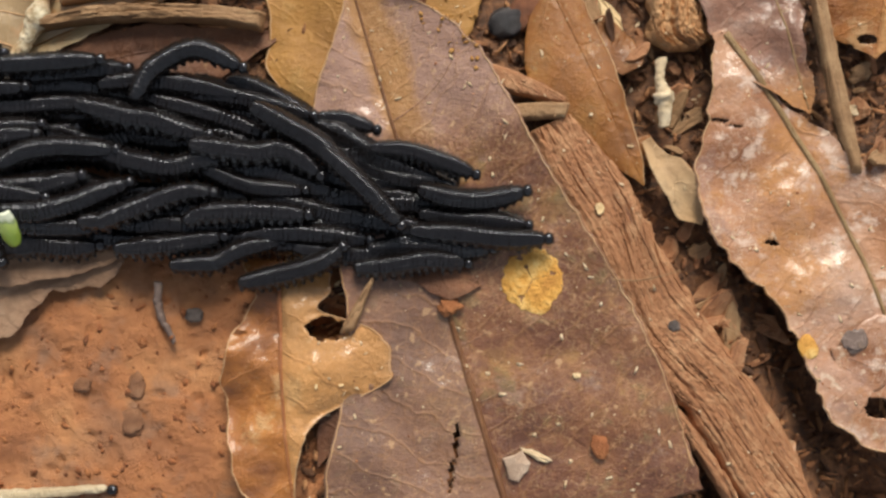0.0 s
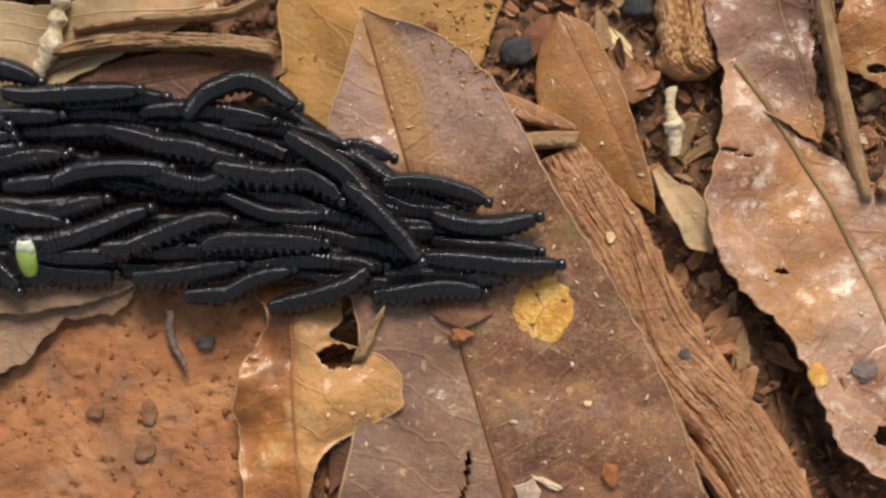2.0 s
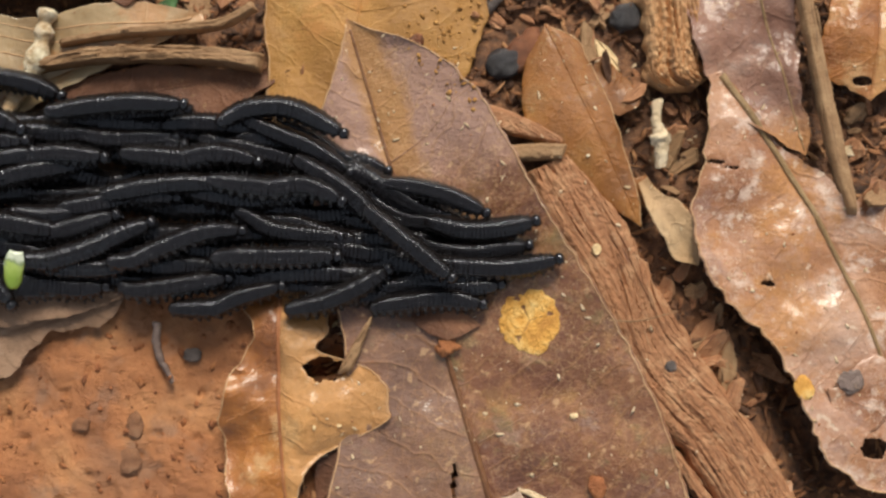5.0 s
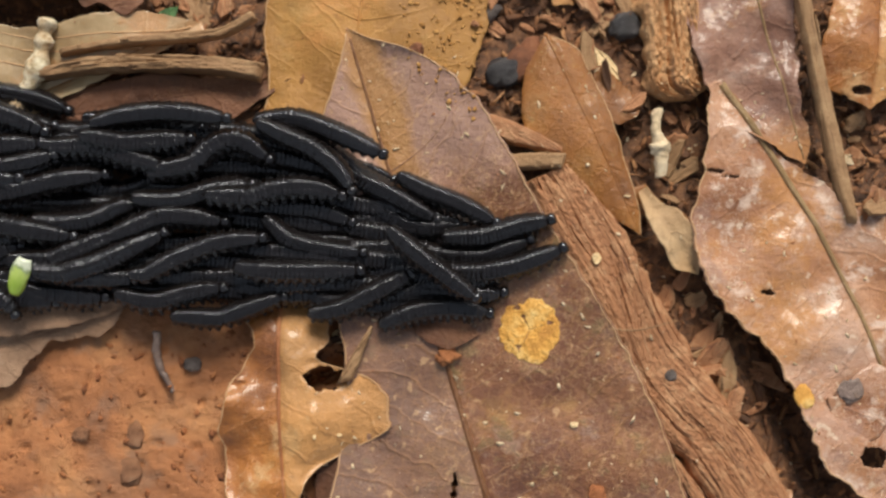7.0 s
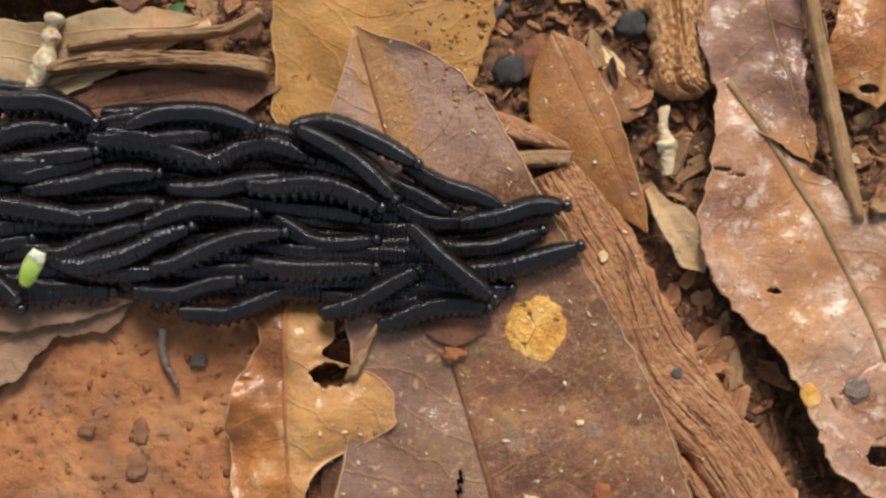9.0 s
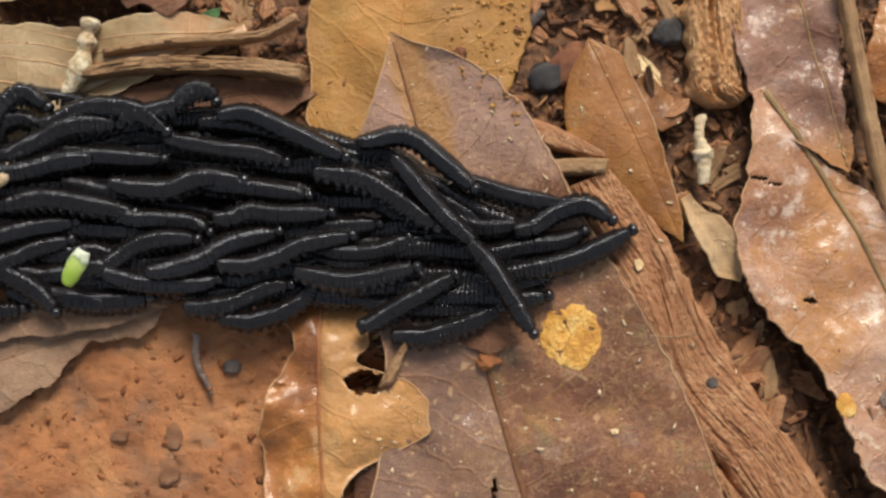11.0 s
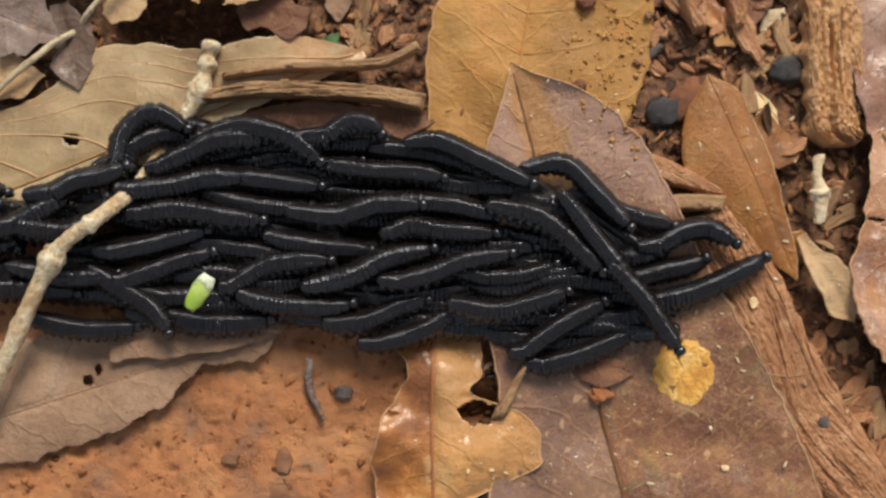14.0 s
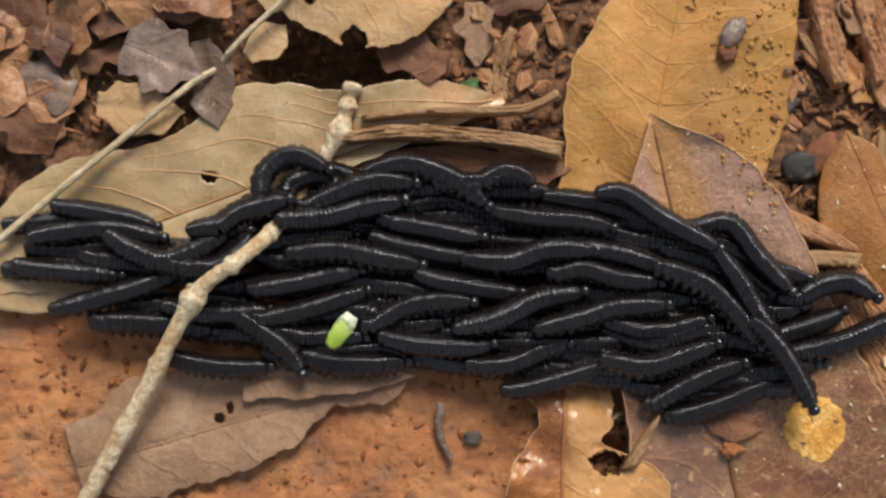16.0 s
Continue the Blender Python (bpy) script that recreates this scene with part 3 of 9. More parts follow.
leaf("fallen_leaf", "dark reddish curled leaf under the brown stick", (-81.1, 24.8), (-37.7, 35.0),
     [4.3, 4.9, 5.4, 5.0, 3.1, 1.5, 0.3], [4.8, 6.1, 7.8, 8.9, 8.9, 5.9, 2.3], (2, 3, 2.5), M_BROWN, wave=1.5, seed=1, rib=0.3)
leaf("fallen_leaf", "large ochre dead leaf dusted with soil crumbs", (-22.7, 13.9), (-18.8, 90.0),
     [7.6, 12.7, 17.2, 16.9, 18.7, 19.2, 18.3, 15.9, 13.1, 11.1, 6.8, 0.1], [8.9, 12.7, 17.6, 22.2, 24.1, 25.7, 25.8, 25.3, 24.5, 22.6, 17.4, 0.1],
     (2.0, 4.2, 6.0), M_OCHRE, wave=1.2, seed=2, rib=0.5, cup=-1.0, jag=0.7, nu=160, nv=30, margin=((1,), M_MARGIN), veins=[(0.12 + 0.11 * k, s, 0.14) for k in range(6) for s in (-1, 1)])
leaf("fallen_leaf", "large wet brown dead leaf with a pale margin", (16.7, -64.0), (-23.2, 45.8),
     [34.0, 33.8, 33.2, 27.6, 22.0, 19.2, 18.2, 17.9, 16.3, 13.2, 5.9, 0.1], [37.5, 37.6, 37.4, 36.1, 34.3, 31.5, 28.5, 26.0, 23.7, 20.6, 13.4, 0.1],
     (3.2, 3.6, 6.4), M_MAIN, wave=1.3, seed=3, rib=1.25, ribmat=M_TAWNY, cup=1.2, cup_right=2.8, margin=((-1, 1), M_MARGIN), veins=[(0.14 + 0.1 * k, -1, 0.12) for k in range(7)], jag=0.6, nu=300, nv=52, rib_label="flattened brown midrib", holes=[(3.6, -45.0, 0.55, 4.2), (3.0, -52.0, 0.45, 3.6)])
leaf("fallen_leaf", "torn curled orange leaf with a ragged lobe", (-33.4, -7.0), (-26.6, -63.0),
     [6.0, 9.0, 10.0, 9.5, 8.0, 17.5, 21.2, 21.4, 20.6, 10.5, 5.2, 3.2, 1.8, 0.7, 0.3, 0.1], [6.5, 7.6, 6.0, 4.8, 7.4, 9.8, 10.8, 11.9, 11.8, 11.6, 11.4, 11.1, 10.7, 9.9, 6.0, 0.1],
     (2.8, 6.2, 6.0), M_CURL, wave=3.0, seed=4, ribmat=M_RIB, rib=0.8, cup=-2.0, jag=0.8, curl=0.8, nu=220, nv=40, bend=-1.2, margin=((-1, 1), M_MARGIN), holes=[(-23.0, -24.3, 4.0, 2.4), (-40.4, -26.2, 1.9, 0.35)])
leaf("fallen_leaf", "dark mauve-brown rotting leaf with an orange end", (53.7, 73.6), (69.9, 23.5),
     [12.4, 12.4, 11.2, 9.2, 7.2, 6.0, 4.9, 3.8, 2.7, 1.9, 2.6, 0.1], [9.8, 11.0, 12.6, 14.1, 15.6, 15.9, 15.3, 14.3, 12.6, 9.7, 6.1, 0.1],
     (5.5, 5.6, 7.2), M_MAUVE, wave=1.8, seed=18, rib=0.6, ribmat=M_OLIVE_RIB, cup=0.6, jag=1.3, curl=0.5, nu=150, nv=30)
leaf("fallen_leaf", "large rotting pink-brown leaf with pale spots", (51.9, 39.5), (95.5, -42.6),
     [0.5, 0.9, 1.5, 1.5, 4.1, 5.9, 7.3, 9.8, 10.7, 11.4, 11.9, 11.9, 11.9, 9.7, 7.0, 0.1], [2.6, 6.3, 11.2, 17.0, 21.7, 24.1, 24.7, 23.3, 20.7, 19.6, 18.4, 18.1, 17.6, 15.8, 10.7, 0.1],
     (6.8, 7.2, 7.5), M_RIGHT, wave=1.6, seed=5, rib=1.3, bend=5.0, ribmat=M_OLIVE_RIB, rib_label="olive-brown raised midrib", cup=0.8, jag=1.3, curl=0.35, nu=260, nv=46, margin=((-1,), M_MARGIN), holes=[(84.5, -33.5, 2.6, 2.2), (51.5, 21.0, 2.2, 0.35), (54.6, 20.0, 1.6, 0.3), (63.0, -2.5, 1.2, 0.5)])
leaf("fallen_leaf", "small glossy orange-brown leaf on edge", (16.8, 47.5), (38.1, 7.5),
     [0.2, 4.3, 4.9, 5.0, 4.8, 4.2, 3.4, 2.8, 1.8, 0.1], [0.2, 6.6, 9.8, 11.9, 12.4, 11.0, 8.6, 5.8, 3.2, 0.1], (5, 6.5, 4.5), M_ORANGE, wave=1.0, seed=6, margin=((1,), M_MARGIN), rib=0.35, cup=-2.4, jag=0.3)
leaf("fallen_leaf", "pale orange dead leaf with a notched end", (83.7, 58.4), (82.2, 35.2),
     [9.3, 10.1, 10.9, 10.3, 8.8, 4.8, 0.1], [9.1, 9.5, 10.2, 10.8, 10.2, 8.8, 0.1], (8, 8, 7), M_CURL, wave=1.2, seed=7, rib=0.3, cup=-1.5, nu=110, nv=40, holes=[(80.5, 39.0, 1.8, 1.0), (77.0, 36.0, 1.5, 2.0)])
leaf("fallen_leaf", "dry tan leaf with a ragged edge and small holes", (-127.7, -38.7), (-62.8, -11.0),
     [8.7, 9.2, 13.4, 13.3, 13.2, 12.1, 10.8, 9.8, 8.8, 7.4, 3.7, 0.1], [4.9, 7.7, 10.0, 9.6, 9.6, 9.7, 8.5, 6.5, 2.8, 3.6, 4.6, 0.1],
     (2.8, 3.2, 2.4), M_TAN, wave=1.2, seed=8, rib=0.3, cup=-0.6, jag=1.0, nu=240, nv=50, holes=[(-100.8, -25.5, 1.2, 1.0), (-99.0, -23.2, 0.8, 1.2)])
leaf("leaf_scrap", "tan torn flap lying over the dry leaf", (-97.0, -16.8), (-63.2, -12.2),
     [2.6, 2.8, 3.0, 3.0, 2.6, 1.8, 0.1], [4.6, 4.0, 4.4, 3.6, 3.2, 1.9, 0.1], (4.4, 4.9, 4.4), M_TAN, wave=0.7, seed=20, rib=0.0, jag=0.6, nu=90, nv=14)
# the pale vein material paints in the highlight along the raised veins
leaf("fallen_leaf", "olive-beige dry leaf with dark veins and a hole", (-149.6, -4.5), (-52.8, 45.7),
     [9.0, 15.0, 17.5, 16.5, 15.0, 16.5, 20.2, 16.9, 11.7, 10.3, 7.1, 0.3], [2.4, 6.0, 8.8, 10.2, 8.8, 7.3, 5.7, 4.1, 2.9, 2.3, 2.3, 1.6],
     (3.0, 4.0, 3.5), M_OLIVE, wave=1.1, seed=9, veins=[(0.98, 1, -0.36), (0.88, 1, -0.40), (0.77, 1, -0.40), (0.64, 1, -0.36), (0.5, 1, -0.3), (0.36, 1, -0.25)], veinmat=M_MARGIN, vein_size=0.32, ribmat=M_VEIN, rib=0.5, cup=0.8, jag=0.6, nu=220, nv=44, holes=[(-109.0, 22.0, 1.8, 1.1)])
leaf("fallen_leaf", "beige dead leaf with eaten holes", (-105.7, 63.3), (-65.3, 62.7),
     [3.8, 4.8, 6.4, 7.9, 8.0, 7.7, 7.4, 5.4, 0.1], [5.2, 6.8, 8.3, 10.0, 11.8, 11.4, 10.5, 7.0, 0.1], (7, 8, 7), M_BEIGE, wave=1.6, seed=10, rib=0.3, cup=-1.0, jag=1.3,
     nu=160, nv=44, holes=[(-93.7, 59.3, 1.4, 1.0), (-83.6, 52.6, 2.6, 2.4)])
leaf("fallen_leaf", "crumpled dry grey-brown dead leaf", (-129.0, 46.2), (-112.6, 41.6),
     [2.6, 5.4, 7.4, 6.2, 6.6, 3.4, 3.0, 0.1], [3.6, 6.4, 5.8, 7.6, 6.0, 5.4, 2.8, 0.1], (6.2, 7.2, 6.0), M_GREY, wave=2.6, seed=11, rib=0.25, jag=2.0, nu=110, nv=24)
leaf("fallen_leaf", "dark brown crumpled leaf beside the dry stalk", (-114.6, 49.0), (-108.6, 31.8),
     [2.0, 4.2, 5.0, 4.8, 3.4, 0.1], [1.6, 2.8, 3.6, 3.8, 2.8, 0.1], (4.6, 5.4, 4.4), M_SLATE, wave=2.0, seed=19, rib=0.25, jag=1.5)
leaf("leaf_scrap", "small torn tan scrap of dead leaf", (-133.0, 33.1), (-115.5, 34.2),
     [2.6, 4.4, 5.2, 4.3, 2.7, 0.1], [2.2, 4.1, 5.6, 5.4, 4.6, 0.1], (6, 6, 5), M_BEIGE, wave=1.8, seed=12, rib=0.0, jag=1.2, nu=40, nv=8)
leaf("leaf_scrap", "small beige leaf corner under the dry stalk", (-105.0, 47.0), (-98.0, 54.5),
     [1.4, 2.6, 3.0, 2.4, 0.1], [1.8, 3.2, 4.2, 3.6, 0.1], (4.4, 5.0, 4.6), M_BEIGE, wave=1.0, seed=23, rib=0.0, jag=1.0, nu=30, nv=8)
leaf("leaf_scrap", "curled tan leaf fragment beside the wood strip", (37.6, 16.6), (49.7, 0.3),
     [1.4, 1.6, 3.1, 4.3, 3.9, 3.2, 0.1], [0.8, 1.8, 2.9, 3.0, 3.2, 3.3, 0.1], (5, 6.5, 5), M_BEIGE, wave=1.8, seed=13, rib=0.0, cup=1.2, jag=0.7, nu=40, nv=8)
leaf("leaf_scrap", "pink-brown rotting dead leaf fragment", (76.0, -25.1), (90.9, -19.8),
     [2.9, 3.5, 5.4, 6.5, 5.6, 0.1], [4.7, 7.0, 7.6, 5.8, 3.1, 0.1], (7.9, 8.4, 7.9), M_RIGHT, wave=0.8, seed=14, rib=0.0, jag=0.8, nu=40, nv=8)
leaf("fallen_leaf", "brown rotting leaf lying among soil", (-155.4, 26.7), (-135.7, 47.8),
     [13.7, 13.7, 13.7, 13.6, 13.4, 12.1, 0.1], [4.8, 9.4, 10.7, 9.4, 7.4, 3.7, 0.1], (0.9, 1.6, 0.9), M_RUST, wave=2.5, seed=15, rib=0.3, jag=1.2)
leaf("fallen_leaf", "beige leaf end under the trailing larvae", (-155.2, 2.8), (-130.4, -4.3),
     [6.0, 6.1, 6.3, 5.7, 4.7, 0.1], [10.5, 10.5, 9.8, 8.5, 6.0, 0.1], (3.0, 3.4, 3.0), M_OLIVE, wave=0.7, seed=16, rib=0.4, jag=0.5, nu=50, nv=10)
leaf("leaf_scrap", "narrow brown leaf strip behind the curled leaf", (-17.0, -13.8), (-23.4, -51.9),
     [2.3, 4.1, 5.5, 6.3, 5.3, 0.1], [1.2, 1.2, 1.5, 2.0, 1.7, 0.1], (2.2, 2.6, 2.6), M_BROWN, wave=0.8, seed=17, rib=0.0, jag=0.5, nu=60, nv=8)


def scraps():
    """Small torn pieces of old leaves lying in the litter."""
    rnd = random.Random(77)
    spots = [(-152, 52, M_BROWN), (-142, 63, M_TAN), (-133, 44, M_BROWN), (-146, 36, M_GREY), (-118, 62, M_BROWN), (-138, 19, M_BROWN), (-124, 23, M_BROWN), (-72, 51, M_BROWN),
             (-60, 58, M_TAN), (-52, 66, M_BROWN), (-72, 66, M_GREY), (8, 66, M_BROWN), (18, 60, M_CURL), (27, 66, M_BROWN), (20, 70, M_TAN), (38, 14, M_ORANGE), (62, 8, M_BROWN), (86, 14, M_RIGHT),
             (66, -44, M_RUST), (31, 36, M_ORANGE), (-159, 14, M_TAN)]
    words = {M_BROWN.name: "dark reddish torn leaf scrap", M_RUST.name: "rust-brown torn leaf scrap", M_TAN.name: "dry tan torn leaf scrap", M_GREY.name: "grey-brown torn leaf scrap", M_CURL.name: "pale orange torn leaf scrap", M_ORANGE.name: "orange-brown torn leaf scrap", M_RIGHT.name: "pink-brown torn leaf scrap"}
    for k, (x, y, mat) in enumerate(spots):
        th, size = rnd.uniform(0, 6.28), rnd.uniform(9, 17)
        d = (math.cos(th) * size / 2, math.sin(th) * size / 2)
        w = rnd.uniform(2.2, 4.8)
        sides = [[w * rnd.uniform(0.5, 1.3) * s for s in (0.6, 1, 1.1, 1, 0.8, 0.1)] for _ in range(2)]
        z = rnd.uniform(1.8, 3.6)
        leaf("leaf_scrap", words[mat.name] + " in the litter", (x - d[0], y - d[1]), (x + d[0], y + d[1]), sides[0], sides[1], (z, z + rnd.uniform(-0.5, 1.5), z), mat, wave=1.5, jag=1.1, rib=0.0, seed=40 + k, nu=36, nv=9, cup=rnd.uniform(-1.2, 1.2))


scraps()


def crumpled():
    """Crumpled brown leaf remains among the litter of the bare corner."""
    rnd = random.Random(91)
    for k in range(26):
        x, y = (rnd.uniform(-164, -112), rnd.uniform(34, 76)) if k < 16 else (rnd.uniform(-166, -138), rnd.uniform(14, 62))
        if x > -128 and y < 56:
            y += 22
        th, size = rnd.uniform(0, 6.28), rnd.uniform(14, 24)
        d = (math.cos(th) * size / 2, math.sin(th) * size / 2)
        sides = [[rnd.uniform(2.5, 6.5) for _ in range(6)] + [0.1] for _ in range(2)]
        z = rnd.uniform(3.0, 5.5)
        leaf("leaf_scrap", "crumpled reddish-brown remains of a dead leaf", (x - d[0], y - d[1]), (x + d[0], y + d[1]), sides[0], sides[1], (z, z + rnd.uniform(0, 2.5), z), rnd.choice((M_RUST, M_RUST, M_RUST, M_BROWN)), wave=3.2, jag=1.4, rib=0.2, seed=140 + k, nu=44, nv=11, cup=rnd.uniform(-2.5, 2.0), curl=rnd.uniform(0, 1.2))


crumpled()
leaf("leaf_scrap", "small brown leaf flap over the tear", (-5.6, -12.0), (7.0, -14.0), [2.0, 2.2, 2.2, 1.8, 0.1], [2.4, 3.8, 4.2, 3.0, 0.1], (4.6, 5.2, 4.6), M_BROWN, wave=0.5, jag=0.5, rib=0.0, seed=70, nu=36, nv=9)


# ---- wood ----
def strip(name, label, left, right, z, material, seed=0, nu=140, nv=26, rough=1.1, jag=0.8, category="wood", uvscale=1.0):
    """A split strip of wood between two long edges (mm), z: low and high."""
    el, er = spline(left, nu + 1), spline(right, nu + 1)
    off = Vector((seed * 2.3, seed, 0))
    verts, uvs = [], []
    run = 0.0
    for i in range(nu + 1):
        c = (el[i] + er[i]) / 2
        if i:
            run += float(np.hypot(*((el[i] + er[i]) / 2 - (el[i - 1] + er[i - 1]) / 2)))
        w = float(np.hypot(*(er[i] - el[i])))
        end = min(1.0, (i + 0.5) / 2, (nu - i + 0.5) / 2)
        for j in range(nv + 1):
            v = j / nv
            e = jag * noise.noise(Vector((run * 0.25, 3 + 5 * v, 0)) + off)
            q = el[i] + (er[i] - el[i]) * (v + (2 * v - 1) ** 5 * e / w)
            across = v * w + 0.25 * noise.noise(Vector((run * 0.05, v * w * 0.2, 2)) + off)
            fib = 0.5 * noise.noise(Vector((run * 0.03, across * 0.9, 1)) + off) + 0.5 * noise.noise(Vector((run * 0.11, across * 2.4, 4)) + off) + 0.45 * noise.noise(Vector((run * 0.8, across * 2.0, 7)) + off) + 0.5 * noise.noise(Vector((run * 1.1, across * 3.4, 8)) + off)
            slit = max(0.0, 1 - abs(noise.noise(Vector((run * 0.028, across * 0.62, 9)) + off)) * 11) * min(1.0, max(0.0, 2.5 * noise.noise(Vector((run * 0.06, across * 0.3, 12)) + off) + 0.55))
            crack = 1.15 * slit
            edge = (1 - abs(2 * v - 1) ** 9) * end
            h = z[0] + (z[1] - z[0]) * edge + rough * (0.5 * fib - 1.0 * crack) * edge
            q = q + np.array((0.15, 0.06)) * fib
            verts.append((q[0] * MM, q[1] * MM, h * MM))
            uvs.append((run * MM, v * w * MM))
    cols = nv + 1
    top = [(i * cols + j, (i + 1) * cols + j, (i + 1) * cols + j + 1, i * cols + j + 1) for i in range(nu) for j in range(nv)]
    nn = len(verts)
    verts += [(x, y, min(h, z[0] * MM) - 0.0008) for x, y, h in verts]
    uvs += uvs
    faces = top + [tuple(q + nn for q in f[::-1]) for f in top]
    rim = [i * cols for i in range(nu + 1)] + [nu * cols + j for j in range(1, cols)] + [i * cols + nv for i in range(nu - 1, -1, -1)] + [j for j in range(nv - 1, 0, -1)]
    for p, q in zip(rim, rim[1:] + rim[:1]):
        faces.append((q, p, p + nn, q + nn))
    me = uv_mesh(name, verts, faces, uvs)
    bm = bmesh.new()
    bm.from_mesh(me)
    bmesh.ops.recalc_face_normals(bm, faces=bm.faces)
    bm.to_mesh(me)
    bm.free()
    ob = obj(name, me, material)
    return tagged(ob, label, category)


def split(name, label, left, right, z, material, seed, nu, nv, rough, jag, fibres, category="wood", lift=0.25):
    """A strip of wood with its loose fibres and flakes as parts."""
    body = strip("body", "", left, right, z, material, seed, nu, nv, rough, jag)
    del body["category"]
    thing = new(name)
    body.parent = thing
    tagged(thing, label, category)
    rnd = random.Random(seed + 3)
    el, er = spline(left, 200), spline(right, 200)
    for k in range(fibres):
        i0 = rnd.randrange(2, 150)
        n = rnd.randrange(6, 26)
        v0 = rnd.choice((rnd.uniform(0.04, 0.96), rnd.uniform(0.02, 0.1), rnd.uniform(0.9, 0.98)))
        dv = rnd.uniform(-0.05, 0.05)
        w = rnd.uniform(0.05, 0.15) * (1.8 if k % 7 == 0 else 1.0)
        path, rad = [], []
        for j in range(10):
            i = min(i0 + int(n * j / 9), 199)
            v = v0 + dv * j / 9
            q = el[i] + (er[i] - el[i]) * v
            h = z[0] + (z[1] - z[0]) * (1 - abs(2 * v - 1) ** 9) + lift + 0.3 * noise.noise(Vector((i * 0.05, k, 0)))
            path.append(np.array((q[0], q[1], h)) * MM)
            rad.append(w * MM * (math.sin(math.pi * (j + 0.4) / 9.8) ** 0.5) + 0.00003)
        obj("splinter", uv_mesh("splinter", *tube(path, rad, 6, 0.3, k)), material, thing)
    return thing


split("wood_strip", "long fibrous reddish-brown strip of split wood",
      [(13.6, 16.8), (20.4, 5.5), (31.2, -10.6), (38.6, -26.0), (44.0, -33.0), (50.5, -39.5), (61.0, -54.5), (65.5, -60.7)],
      [(23.6, 22.2), (34.2, 10.4), (40.3, -0.4), (48.7, -13.3), (57.0, -23.9), (68.6, -38.6), (78.3, -59.9)], (0.6, 5.2), M_BARK, 1, 340, 92, 1.0, 1.2, 60, "wood", 0.05)
split("wood_chip", "curved splinter torn from the wood strip", [(44.0, -36.0), (48.5, -41.8), (54.0, -49.0), (60.0, -58.0)], [(46.5, -35.2), (51.8, -41.4), (57.6, -49.4), (63.0, -58.0)], (1.5, 5.2), M_BARK, 8, 70, 16, 0.9, 0.7, 14)
split("wood_chip", "fibrous orange-brown wood chip", [(34.0, 74), (35.3, 60), (37.0, 45.2), (37.7, 38.3), (41.5, 35.2)], [(46.0, 74), (47.5, 60), (48.6, 45.9), (49.9, 39.5), (47.5, 35.8)], (2.5, 6.5), M_BLOCK, 2, 120, 60, 3.2, 2.6, 50, "wood", 0.1)
split("wood_chip", "upright reddish fibrous wood fragment", [(5.5, 76.7), (7.3, 69.8), (9.7, 63.0), (13.3, 55.8)], [(11.3, 77.4), (12.5, 70.4), (15.5, 63.7), (16.1, 56.7)], (2.0, 5.5), M_BARK, 21, 60, 20, 1.6, 1.2, 14)
split("wood_chip", "upright reddish fibrous wood fragment", [(15.3, 77.8), (16.5, 70.9), (19.5, 64.1), (21.3, 57.3)], [(21.1, 78.5), (22.9, 71.6), (24.1, 64.7), (23.9, 58.2)], (2.0, 5.2), M_BARK, 22, 60, 20, 1.6, 1.2, 14)
split("wood_chip", "pale flat wood sliver lying across the brown leaf", [(9.0, 22.0), (15, 22.9), (22.6, 23.4)], [(12.5, 19.2), (17, 19.6), (21.6, 20.0)], (4.5, 6.6), M_STICK, 3, 40, 10, 0.4, 0.3, 5)
split("wood_chip", "tan bark chip above the wood strip", [(5, 31), (13, 28.5), (22, 24.5)], [(8.5, 25.0), (15, 23.8), (22.0, 23.0)], (4.2, 5.6), M_BARK, 4, 40, 14, 0.5, 0.4, 5)
split("leaf_stalk", "flat brown dry leaf stalk", [(60.0, 80), (66.0, 57), (70.0, 40), (73.8, 24), (78.0, 12.0)], [(62.5, 80), (69.0, 57), (73.0, 40), (77.2, 24), (80.0, 12.0)], (7.5, 9.6), M_STICK, 5, 70, 8, 0.5, 0.4, 8, "stalk")
split("leaf_stalk", "short pointed tan sliver", [(-20.6, -25.3), (-17.6, -18.6), (-14.6, -13.4)], [(-17.6, -24.4), (-15.6, -18.6), (-14.2, -13.6)], (5.5, 7.0), M_STICK, 6, 30, 6, 0.3, 0.2, 8, "stalk")


